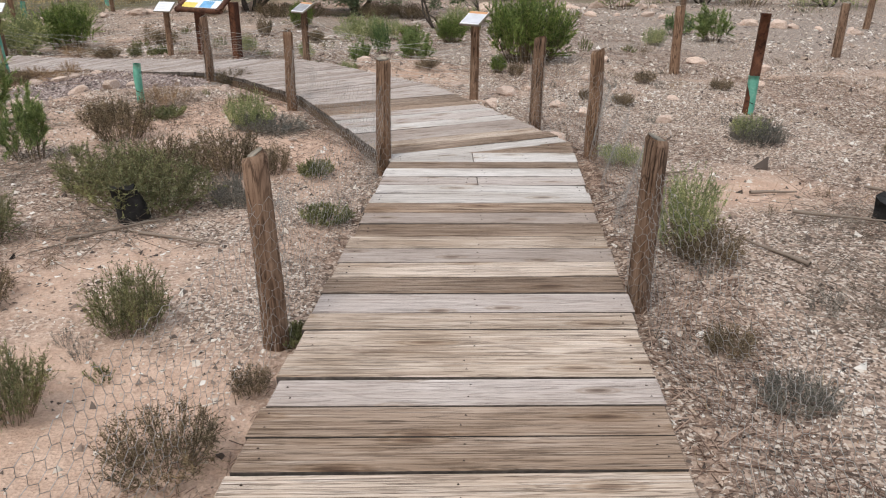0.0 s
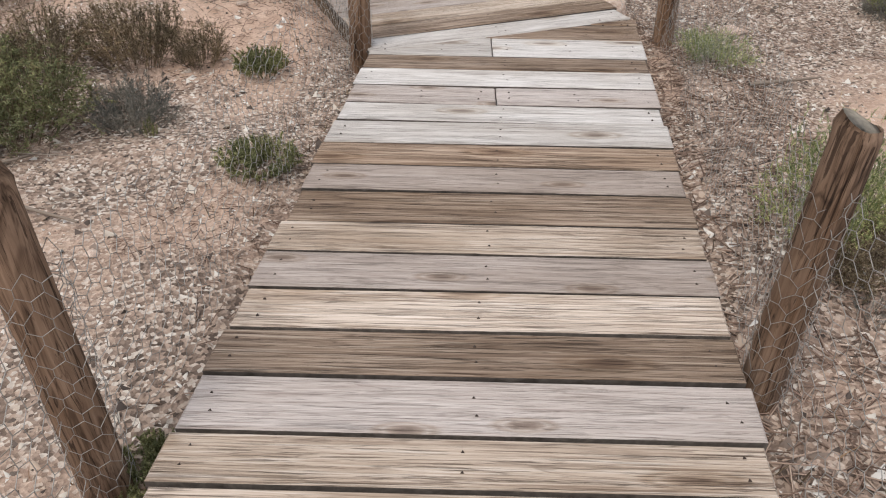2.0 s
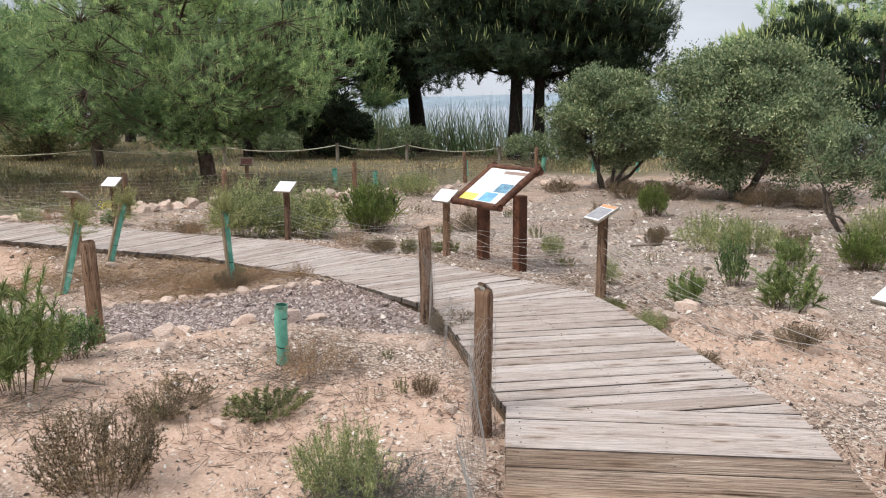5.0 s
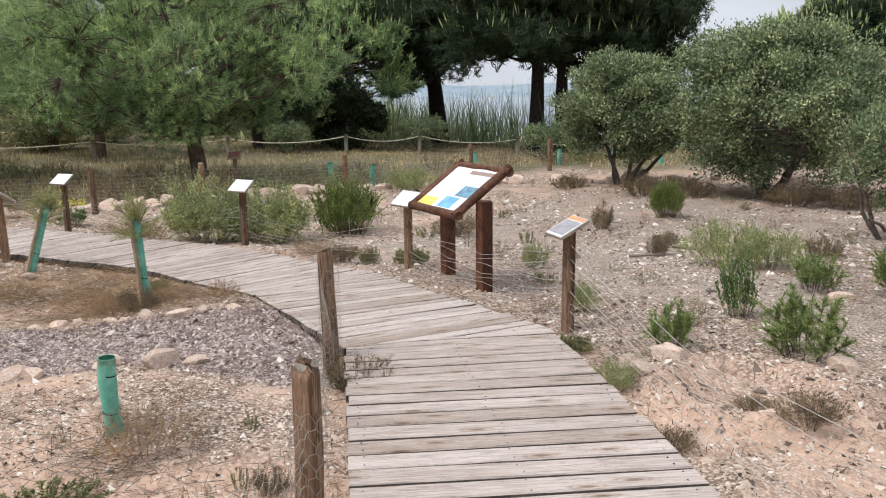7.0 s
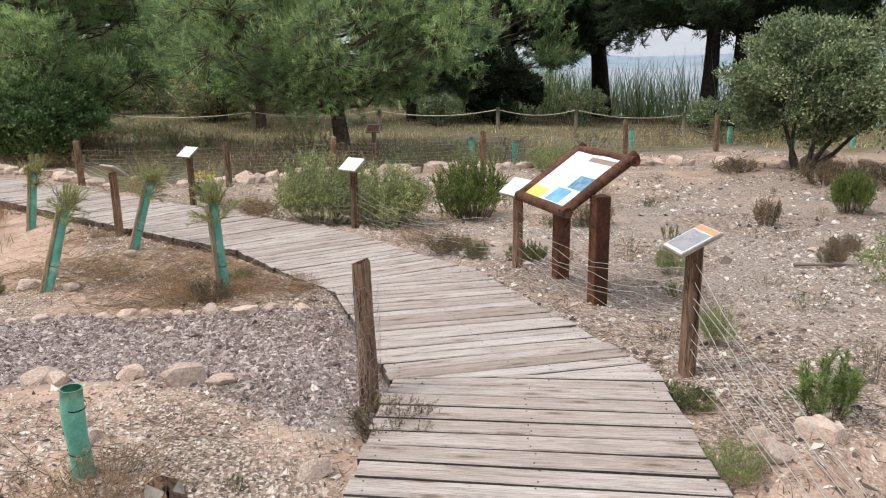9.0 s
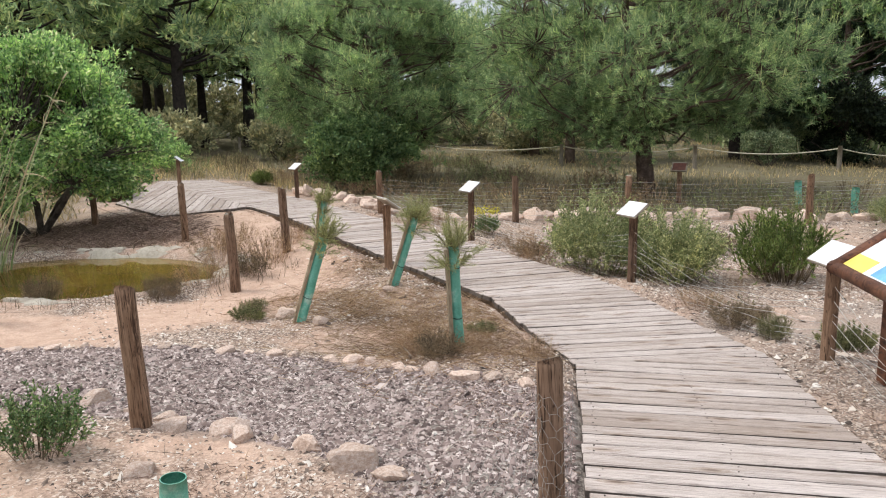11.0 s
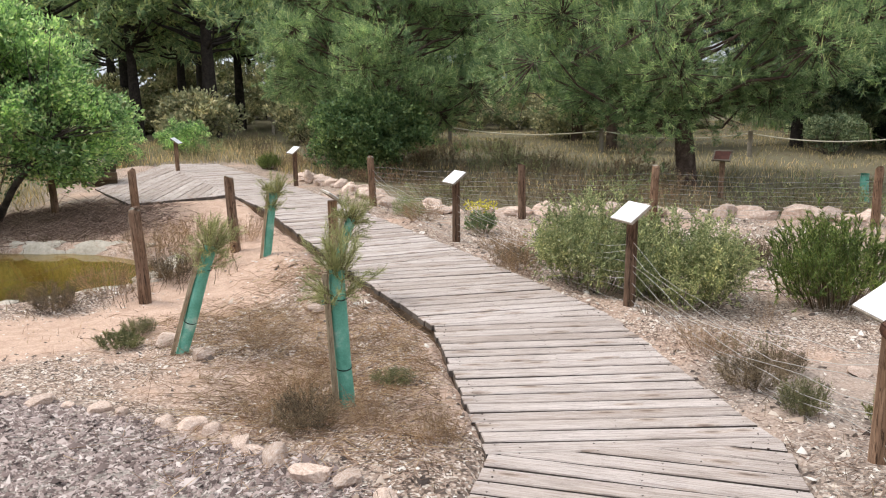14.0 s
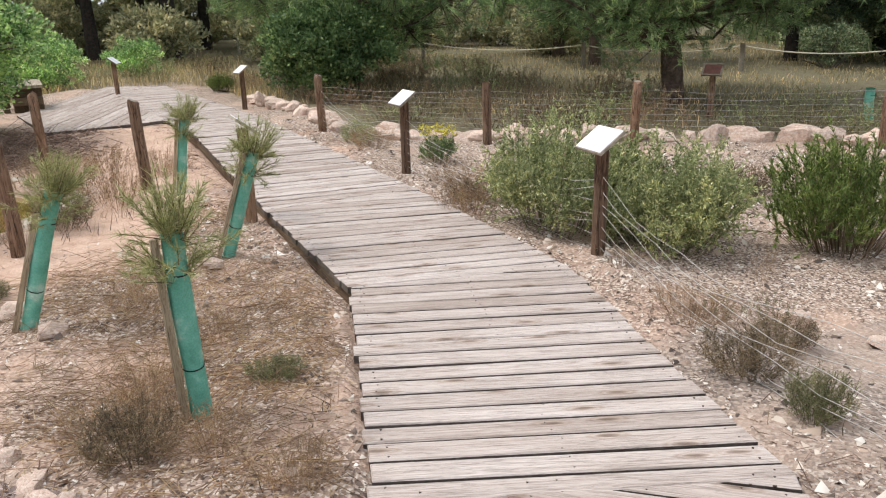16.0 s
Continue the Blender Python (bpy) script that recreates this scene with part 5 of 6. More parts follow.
litter("mulch", 34000, 0.7, 4.6, -0.5, 8.6, 0.026, 0.0021, lambda x, y: (deck_gap(x, y) > 0.03) & (zones(x, y)[0] < 0.6) & (vnoise(x * 1.1 + 40, y * 1.1) > 0.5), "dark shredded bark mulch", M_MULCH)
litter("mulch", 52000, -5.5, 3.5, 8.5, 16.5, 0.026, 0.0021, lambda x, y: (deck_gap(x, y) > 0.1) & (zones(x, y)[0] < 0.55) & (vnoise(x * 0.9 + 20, y * 0.9) > 0.4), "dark shredded bark mulch", M_MULCH)
litter("mulch", 24000, -3.6, -0.3, 0.5, 8.4, 0.03, 0.0019, lambda x, y: (deck_gap(x, y) > 0.03) & (vnoise(x * 1.4 + 60, y * 1.4) > 0.55), "dark shredded bark mulch", M_MULCH)

litter("edge_debris", 60000, -14.0, 1.6, -0.8, 12.5, 0.05, 0.0022, lambda x, y: (deck_gap(x, y) > 0.0) & (deck_gap(x, y) < 0.28 * vnoise(x * 2.5, y * 2.5) + 0.06), "dark twig debris along the boardwalk edge", M_MULCH)
litter("mulch", 8000, 0.8, 2.2, 0.0, 5.5, 0.05, 0.003, lambda x, y: (deck_gap(x, y) > 0.02) & (deck_gap(x, y) < 0.55) & (vnoise(x * 1.6 + 9, y * 1.6) > 0.35), "dark shredded bark mulch", M_MULCH)

litter("mulch", 16000, -13.6, -10.3, 5.4, 8.4, 0.12, 0.004, near_any([(-11.9, 7.1, 0.75), (-12.6, 6.5, 0.8)]), "dark leaf and twig litter under the mastic tree", M_MULCH)

# ---- plants ----


def shoots(q, n, radius, height, splay=1.0, curve=0.25, base=0.17):
    """Base and tip points of stems that rise from a common root and spread to a dome."""
    a = q.uniform(0, 6.283, n)
    rr = np.sqrt(q.random(n)) * radius * splay
    h = height * (0.55 + 0.45 * np.sqrt(np.clip(1 - (rr / (radius * splay + 1e-6)) ** 2, 0, 1))) * q.uniform(0.6, 1.08, n)
    tip = np.stack([np.cos(a) * rr, np.sin(a) * rr, h], -1)
    bas = np.stack([np.cos(a) * rr * base * 3, np.sin(a) * rr * base * 3, np.full(n, -0.02)], -1)
    mid = bas + (tip - bas) * 0.55 + np.stack([np.cos(a) * rr, np.sin(a) * rr, h * 0 - 0.0], -1) * curve * q.uniform(0.0, 0.6, n)[:, None]
    return bas, mid, tip


def shrub_mesh(q, n, radius, height, per, leaf, width, leaf_mat, stem_mat, kind="spike", spread=0.6, start=0.25, rad=0.003, sub=3, tangle=0.55):
    """Stem mesh and foliage mesh of a shrub."""
    bas, mid, tip = shoots(q, n, radius, height)
    sa, sb, sr = [bas, mid], [mid, tip], [np.full(n, rad), np.full(n, rad * 0.7)]
    ends_a, ends_b = [mid], [tip]
    for _ in range(sub):
        t = q.uniform(0.25, 0.97, (n, 1))
        p = np.where(t < 0.55, bas + (mid - bas) * t / 0.55, mid + (tip - mid) * (t - 0.55) / 0.45)
        d = unit(unit(tip - bas) + q.normal(size=(n, 3)) * tangle + np.array([0, 0, 0.15]))
        e = p + d * height * q.uniform(0.12, 0.32, (n, 1))
        sa.append(p)
        sb.append(e)
        sr.append(np.full(n, rad * 0.5))
        ends_a.append(p)
        ends_b.append(e)
    v, f = prisms(np.concatenate(sa), np.concatenate(sb), np.concatenate(sr), np.concatenate(sr) * 0.6)
    stems = npmesh("branching", v, f, stem_mat)
    A, B = np.concatenate(ends_a), np.concatenate(ends_b)
    k = per
    t = start + (1 - start) * q.random((len(A), k, 1))
    c = (A[:, None] + (B - A)[:, None] * t).reshape(-1, 3)
    d = unit(np.repeat(unit(B - A), k, 0) + q.normal(size=(len(A) * k, 3)) * spread)
    ln = leaf * q.uniform(0.6, 1.3, len(c))
    v, f = (spikes if kind == "spike" else leaves)(c, d, ln, width, q)
    return stems, npmesh("foliage", v, f, leaf_mat)


def shrub(name, stems, foliage, label, category, group=""):
    root = new(name)
    tagged(part("branching", stems, root, "thin woody stems"), kind="stuff")
    part("foliage", foliage, root)
    return tagged(root, label, category, group)


KINDS = {
    "dry": dict(n=100, radius=0.3, height=0.36, per=15, leaf=0.016, width=0.0045, leaf_mat=M_DRY, stem_mat=M_DRY, spread=1.1, start=0.0, rad=0.0019, sub=8, tangle=0.95),
    "drygreen": dict(n=120, radius=0.3, height=0.33, per=18, leaf=0.016, width=0.004, leaf_mat=M_DRYGREEN, stem_mat=M_DRY, spread=1.1, start=0.0, rad=0.0018, sub=8, tangle=0.9),
    "grey": dict(n=130, radius=0.3, height=0.2, per=14, leaf=0.02, width=0.003, leaf_mat=M_GREYBUSH, stem_mat=M_GREYBUSH, spread=0.9, start=0.0, rad=0.0018, sub=6, tangle=1.0),
    "broom": dict(n=150, radius=0.62, height=0.74, per=22, leaf=0.03, width=0.011, leaf_mat=M_BROOM, stem_mat=M_DRYGREEN, kind="leaf", spread=0.9, start=0.0, rad=0.0025, sub=9, tangle=0.95),
    "rosemary": dict(n=170, radius=0.4, height=0.66, per=44, leaf=0.034, width=0.007, leaf_mat=M_ROSEMARY, stem_mat=M_DRY, spread=0.42, start=0.0, rad=0.003, sub=3),
    "sapling": dict(n=26, radius=0.22, height=0.5, per=55, leaf=0.05, width=0.005, leaf_mat=M_SAPLING, stem_mat=M_DRY, spread=0.5, start=0.0, rad=0.003, sub=5),
    "softgreen": dict(n=110, radius=0.5, height=0.5, per=20, leaf=0.028, width=0.006, leaf_mat=M_BROOM, stem_mat=M_DRYGREEN, spread=0.9, start=0.0, rad=0.0018, sub=6, tangle=0.85),
    "cushion": dict(n=110, radius=0.25, height=0.15, per=22, leaf=0.022, width=0.006, leaf_mat=M_DRYGREEN, stem_mat=M_DRYGREEN, spread=0.9, start=0.0, rad=0.0018, sub=3),
    "deep": dict(n=60, radius=0.35, height=0.5, per=14, leaf=0.035, width=0.016, leaf_mat=M_DEEP, stem_mat=M_DRY, kind="leaf", spread=0.8, start=0.0, rad=0.003, sub=4),
    "straw": dict(n=120, radius=0.35, height=0.34, per=6, leaf=0.03, width=0.003, leaf_mat=M_STRAW, stem_mat=M_STRAW, spread=0.7, start=0.2, rad=0.0014, sub=3),
}
PLANTS = {}
for kind, spec in KINDS.items():
    PLANTS[kind] = [shrub_mesh(np.random.default_rng(500 + 7 * k + len(kind)), **spec) for k in range(2)]
    light = dict(spec, n=max(14, spec["n"] // 4), per=max(5, spec["per"] // 2), sub=2, leaf=spec["leaf"] * 1.25, width=spec["width"] * 1.5, rad=spec["rad"] * 1.3)
    PLANTS[kind + "_light"] = [shrub_mesh(np.random.default_rng(600 + 7 * k + len(kind)), **light) for k in range(2)]
WORDS = {"dry": ("dry_shrub", "dry brown shrub with bare twiggy stems", "shrub"), "drygreen": ("thyme_shrub", "half-dry olive-green thyme shrub on sandy soil", "shrub"),
         "grey": ("grey_shrub", "low grey dead cushion shrub on stony ground", "shrub"), "broom": ("broom_bush", "dense grey-green bush leaning over the wires", "bush"),
         "rosemary": ("rosemary_bush", "dark green rosemary bush with upright shoots", "bush"), "sapling": ("pine_seedling", "bright green young pine seedling in stony ground", "seedling"),
         "softgreen": ("soft_bush", "loose soft green bush in the stony plot", "bush"), "cushion": ("cushion_plant", "flat olive-green cushion plant on sand", "plant"),
         "deep": ("leafy_shrub", "small dark green leafy shrub", "shrub"), "straw": ("dry_grass_clump", "pale dry grass clump on sand", "grass")}


def plant(kind, x, y, r, h, light=False):
    name, label, cat = WORDS[kind]
    st, fo = PLANTS[kind + "_light" if light else kind][random.randrange(2)]
    ob = shrub(name, st, fo, label, cat)
    spec = KINDS[kind]
    sx, sz = 0.76 * r / spec["radius"], 0.86 * h / spec["height"]
    ob.matrix_basis = pose(x, y, float(ground(x, y)), random.uniform(-5, 5), random.uniform(-5, 5), random.uniform(0, 360)) @ Matrix.Diagonal((sx, sx, sz, 1))
    return ob


for kind, x, y, r, h in (
        ("drygreen", -1.18, 2.66, 0.21, 0.3), ("drygreen", -1.38, 2.1, 0.2, 0.28), ("dry", -0.78, 1.82, 0.24, 0.2), ("dry", -2.33, 5.62, 0.34, 0.38), ("dry", -1.36, 4.88, 0.32, 0.36),
        ("dry", -1.05, 4.85, 0.18, 0.22), ("sapling", -2.73, 5.08, 0.24, 0.52), ("drygreen", -1.62, 4.15, 0.48, 0.4), ("drygreen", -1.95, 4.4, 0.4, 0.34), ("dry", -1.72, 4.75, 0.3, 0.3), ("dry", -3.6, 18.1, 0.6, 0.4), ("dry", -2.9, 18.4, 0.6, 0.35), ("dry", -1.2, 17.8, 0.6, 0.4), ("dry", -0.5, 18.0, 0.6, 0.4), ("dry", -5.2, 18.7, 0.5, 0.3), ("grey", -1.15, 4.26, 0.24, 0.19),
        ("cushion", -0.58, 3.92, 0.2, 0.1), ("cushion", -0.75, 4.75, 0.16, 0.12), ("softgreen", -1.44, 6.0, 0.26, 0.36), ("grey", -1.3, 6.0, 0.42, 0.15), ("sapling", -3.62, 6.1, 0.34, 0.75), ("deep", -3.98, 6.66, 0.26, 0.34), ("straw", -2.5, 7.15, 0.38, 0.22),
        ("dry", -2.75, 6.35, 0.3, 0.16), ("cushion", -2.35, 6.6, 0.3, 0.1), ("dry", -1.75, 7.15, 0.1, 0.13), ("dry", -2.1, 8.15, 0.25, 0.22), ("dry", -1.55, 7.55, 0.13, 0.12),
        ("cushion", -0.5, 2.6, 0.14, 0.08), ("dry", -0.62, 2.25, 0.1, 0.12), ("dry", -1.9, 2.9, 0.2, 0.2), ("drygreen", -2.3, 3.6, 0.3, 0.3), ("drygreen", -2.5, 2.4, 0.3, 0.3), ("dry", -3.1, 4.2, 0.3, 0.28),
        ("softgreen", 1.24, 3.52, 0.26, 0.44), ("dry", 1.3, 3.35, 0.25, 0.22), ("softgreen", 1.28, 4.9, 0.25, 0.16), ("grey", 2.5, 5.66, 0.3, 0.2), ("softgreen", 2.45, 5.75, 0.2, 0.22), ("grey", 1.25, 2.2, 0.2, 0.12),
        ("dry", 1.15, 2.55, 0.14, 0.12), ("dry", 3.3, 5.1, 0.18, 0.14), ("dry", 1.75, 6.9, 0.14, 0.14), ("dry", 2.2, 7.9, 0.16, 0.15), ("dry", 1.5, 7.3, 0.12, 0.14), ("dry", 2.9, 7.6, 0.16, 0.14),
        ("rosemary", 1.18, 9.62, 0.72, 0.95), ("rosemary", 0.76, 8.72, 0.12, 0.24), ("dry", 0.95, 8.6, 0.13, 0.18), ("sapling", 4.16, 11.6, 0.38, 0.55), ("softgreen", 3.2, 11.2, 0.25, 0.3), ("deep", 3.9, 12.4, 0.3, 0.4),
        ("softgreen", -1.1, 12.15, 0.52, 0.5), ("softgreen", -0.75, 12.3, 0.4, 0.42), ("deep", -0.66, 10.4, 0.17, 0.5), ("sapling", -0.87, 9.5, 0.2, 0.3), ("sapling", -0.2, 9.78, 0.3, 0.4), ("dry", -0.33, 9.0, 0.14, 0.08), ("rosemary", 0.29, 11.5, 0.3, 0.42),
        ("sapling", -0.3, 11.4, 0.24, 0.34), ("softgreen", -1.62, 10.1, 0.14, 0.26), ("cushion", -1.4, 9.25, 0.2, 0.1), ("softgreen", -0.95, 8.75, 0.16, 0.18), ("dry", -0.55, 8.25, 0.16, 0.1), ("dry", -0.05, 8.6, 0.2, 0.14),
        ("rosemary", -2.63, 15.9, 0.32, 0.58), ("broom", -6.95, 11.5, 0.7, 0.86), ("broom", -6.4, 11.95, 0.7, 0.8), ("rosemary", -6.0, 13.0, 0.62, 0.78), ("softgreen", -7.4, 16.6, 0.6, 0.55), ("softgreen", -8.0, 17.2, 0.5, 0.4),
        ("softgreen", -2.75, 11.75, 0.18, 0.3), ("cushion", -4.0, 11.5, 0.25, 0.2), ("dry", -3.1, 14.6, 0.2, 0.4), ("dry", -2.0, 13.6, 0.2, 0.2), ("dry", -1.9, 12.9, 0.16, 0.25), ("dry", -0.4, 13.2, 0.25, 0.22),
        ("straw", -5.0, 8.75, 0.26, 0.16), ("straw", -5.45, 8.85, 0.3, 0.14), ("straw", -4.65, 9.1, 0.22, 0.14), ("straw", -5.9, 9.15, 0.28, 0.13), ("drygreen", -5.2, 9.35, 0.16, 0.1), ("straw", -6.4, 8.8, 0.28, 0.12), ("straw", -9.6, 8.0, 0.5, 0.42), ("straw", -9.1, 8.5, 0.45, 0.4), ("dry", -8.5, 8.2, 0.3, 0.3), ("dry", -8.45, 6.95, 0.2, 0.42), ("dry", -8.1, 6.3, 0.25, 0.34), ("dry", -7.9, 7.3, 0.25, 0.26), ("straw", -8.2, 7.7, 0.4, 0.3), ("dry", -8.0, 5.6, 0.3, 0.3),
        ("straw", -9.9, 8.9, 0.4, 0.3), ("straw", -10.6, 8.35, 0.4, 0.3), ("deep", -9.75, 11.55, 0.25, 0.32), ("straw", -8.4, 11.3, 0.35, 0.28), ("dry", -7.8, 11.2, 0.3, 0.2), ("straw", -7.4, 11.0, 0.35, 0.3), ("straw", -10.3, 11.0, 0.35, 0.3),
        ("softgreen", -11.0, 11.0, 0.3, 0.32), ("straw", -5.1, 11.2, 0.28, 0.2), ("dry", -4.6, 11.1, 0.25, 0.2), ("dry", -4.85, 11.5, 0.2, 0.14), ("drygreen", -4.2, 11.05, 0.16, 0.2), ("dry", -4.75, 8.85, 0.22, 0.2), ("straw", -5.1, 8.9, 0.2, 0.2),
        ("straw", -4.35, 9.32, 0.18, 0.16), ("cushion", -6.6, 7.9, 0.2, 0.1), ("drygreen", -6.9, 8.0, 0.16, 0.12), ("rosemary", -18.3, 9.9, 0.35, 0.4), ("straw", -18.6, 10.4, 0.5, 0.4),
        ("dry", -4.6, 13.4, 0.4, 0.3), ("dry", -7.4, 13.4, 0.4, 0.3), ("dry", -7.9, 12.2, 0.35, 0.3), ("straw", -8.6, 12.6, 0.4, 0.3), ("softgreen", 0.5, 13.3, 0.5, 0.5), ("rosemary", 1.3, 13.0, 0.4, 0.5)):
    plant(kind, x, y, r, h)
for k in range(70):
    x, y = random.uniform(-2.9, -0.7), random.uniform(0.8, 8.2)
    if float(deck_gap(np.array([x]), np.array([y]))[0]) > 0.12:
        plant(random.choice(("dry", "dry", "cushion", "grey")), x, y, random.uniform(0.05, 0.11), random.uniform(0.05, 0.12), True)
for k in range(46):
    x, y = random.uniform(1.2, 5.0), random.uniform(1.5, 12.0)
    plant(random.choice(("dry", "dry", "straw", "grey")), x, y, random.uniform(0.06, 0.14), random.uniform(0.05, 0.14), True)
for k in range(60):
    x, y = random.uniform(-5.5, 3.0), random.uniform(10.0, 18.0)
    if float(deck_gap(np.array([x]), np.array([y]))[0]) > 0.25:
        plant(random.choice(("dry", "dry", "straw", "cushion", "drygreen")), x, y, random.uniform(0.1, 0.22), random.uniform(0.1, 0.25), True)
for k in range(34):
    x, y = random.uniform(-13.5, -4.5), random.uniform(11.3, 16.0)
    if float(fence_side(np.array([x]), np.array([y]))[0]) < -0.5 and float(deck_gap(np.array([x]), np.array([y]))[0]) > 0.25:
        plant(random.choice(("dry", "straw", "straw", "drygreen")), x, y, random.uniform(0.12, 0.25), random.uniform(0.12, 0.3), True)
for k in range(150):
    x = random.uniform(-24, -6)
    y = float(np.interp(x, [p[0] for p in FENCE_N], [p[1] for p in FENCE_N])) + random.uniform(1.0, 6.5)
    plant(random.choice(("dry", "drygreen", "straw", "dry", "softgreen")), x, y, random.uniform(0.4, 0.9), random.uniform(0.3, 0.6), True)
for k in range(16):
    plant(random.choice(("drygreen", "softgreen", "dry")), random.uniform(-27, -19), random.uniform(3.5, 11.0), random.uniform(0.5, 1.1), random.uniform(0.4, 0.9), True)
for k in range(14):
    plant(random.choice(("softgreen", "rosemary", "broom")), random.uniform(4, 16), random.uniform(15, 24), random.uniform(0.5, 1.0), random.uniform(0.5, 1.1), True)

q = np.random.default_rng(77)
a, b = q.uniform(0, 6.283, 160), np.sqrt(q.random(160)) * 0.2
c = np.stack([np.cos(a) * b - 9.75, np.sin(a) * b + 11.55, ground(-9.75, 11.55) + 0.27 + q.uniform(0, 0.1, 160)], -1)
v, f = leaves(c, unit(q.normal(size=(160, 3)) + np.array([0, 0, 1])), 0.03, 0.025, q)
tagged(new("flower_heads", npmesh("flower_heads", v, f, M_YELLOW)), "clustered small yellow flowers on a low shrub", "flowers", kind="stuff")

# ---- trees ----


def limb_path(q, p, d, length, n=5, rise=0.25, wob=0.12):
    pts = [np.array(p, float)]
    d = np.array(d, float)
    for _ in range(n - 1):
        d = d + q.normal(size=3) * wob + np.array([0, 0, rise / n])
        d /= np.linalg.norm(d)
        pts.append(pts[-1] + d * length / (n - 1))
    return np.array(pts)


def pine_mesh(seed, H, R, low, trunk_r, lobes, clusters, per, length, wide, dark=False, lean=0.0, taper=0.35):
    """Trunk with limbs, a crown of needle tufts gathered in billows, and pale shoots at the tips."""
    q = np.random.default_rng(seed)
    n = 9
    t = np.linspace(0, 1, n)
    trunk = np.stack([lean * H * (t ** 1.3) * 0.5 + q.normal(size=n) * 0.03 * t, q.normal(size=n) * 0.06 * t, -0.15 + t * (H * 0.88 + 0.15)], -1)
    pieces = [tube(trunk, trunk_r * (1.15 - t * 1.0), 10)]
    ctr, half = np.array([0, 0, (H + low) / 2]), np.array([R, R, (H - low) / 2])
    lu = unit(q.normal(size=(lobes, 3)) * np.array([1, 1, 0.95]))
    lc = ctr + lu * half * q.uniform(0.42, 0.8, (lobes, 1))
    skirt = 1 + 0.45 * np.clip((ctr[2] - lc[:, 2]) / half[2], 0, 1)
    lc[:, :2] *= skirt[:, None]
    pinch = 1 - taper * np.clip((lc[:, 2] - ctr[2]) / half[2], 0, 1)
    lc[:, 0] = lc[:, 0] * pinch + np.interp(lc[:, 2], trunk[:, 2], trunk[:, 0])
    lc[:, 1] *= pinch
    lr = R * q.uniform(0.2, 0.36, lobes)
    for c, r in zip(lc, lr):
        hz = max(low + 0.1 * H, c[2] - 0.4 * math.hypot(c[0], c[1]))
        p0 = np.array([np.interp(hz, trunk[:, 2], trunk[:, k]) for k in (0, 1)] + [min(hz, H * 0.85)])
        t4 = np.linspace(0, 1, 5)[:, None]
        path = p0 + (c - p0) * t4 + np.array([0, 0, -0.03 * R]) * np.sin(t4 * 3.14) + q.normal(size=(5, 3)) * 0.03 * R * t4
        pieces.append(tube(path, trunk_r * 0.24 * np.linspace(1, 0.25, 5), 5))
    pick = q.integers(0, lobes, clusters)
    tiers = 11
    su = unit(q.normal(size=(lobes, tiers, 3)) + 0.6 * lu[:, None])
    sc = lc[:, None] + su * (lr[:, None] * q.uniform(0.45, 1.1, (lobes, tiers)))[:, :, None] * np.array([1, 1, 0.75])
    sub = q.integers(0, tiers, clusters)
    u = unit(q.normal(size=(clusters, 3)) + np.array([0, 0, 0.25]) + 0.4 * su[pick, sub])
    P = sc[pick, sub] + u * (lr[pick] * 0.5 * q.random(clusters) ** 0.5)[:, None] * np.array([1.15, 1.15, 0.65])
    out = unit(P - ctr * np.array([1, 1, 0.8]))
    every = P[::3]
    src = lc[pick][::3]
    pieces.append(prisms(src, every, 0.012 * H / 5, 0.005 * H / 5))
    v, f = joined(pieces)
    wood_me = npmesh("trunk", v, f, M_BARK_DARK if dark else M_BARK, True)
    tufts = unit(out * 0.6 + np.array([0, 0, 0.55]) + q.normal(size=P.shape) * 0.45)
    along_t = q.random((clusters, per, 1)) * length * 1.3
    c = (P[:, None] + tufts[:, None] * along_t + q.normal(size=(clusters, per, 3)) * length * 0.16).reshape(-1, 3)
    d = unit(np.repeat(tufts, per, 0) * 0.75 + q.normal(size=c.shape) * 0.5)
    v, f = spikes(c, d, length * q.uniform(0.6, 1.2, len(c)), wide, q)
    crown = npmesh("crown", v, f, (M_NEEDLE_HAZE if per < 30 else M_NEEDLE_BACKLIT) if dark else M_NEEDLE)
    top = (out[:, 2] > -0.25) & (q.random(clusters) < 0.45)
    m = int(top.sum())
    v, f = leaves(P[top] + tufts[top] * length * 1.2, unit(tufts[top] * 0.4 + np.array([0, 0, 0.9]) + q.normal(size=(m, 3)) * 0.15), length * q.uniform(1.0, 2.3, m), wide * 1.7, q)
    return wood_me, crown, npmesh("shoot_tip", v, f, M_SHOOT)


def tree(name, parts, x, y, yaw, label, scale=1.0, group="", category="tree", sz=None):
    root = new(name)
    for pn, me in zip(("trunk", "crown", "shoot_tip"), parts):
        if me:
            ob = part(pn, me, root)
            if pn == "shoot_tip":
                tagged(ob, "pale upright new shoots", kind="stuff")
    root.matrix_basis = pose(x, y, float(ground(x, y)) - 0.03, 0, 0, yaw) @ Matrix.Diagonal((scale, scale, sz or scale, 1))
    return tagged(root, label, category, group)


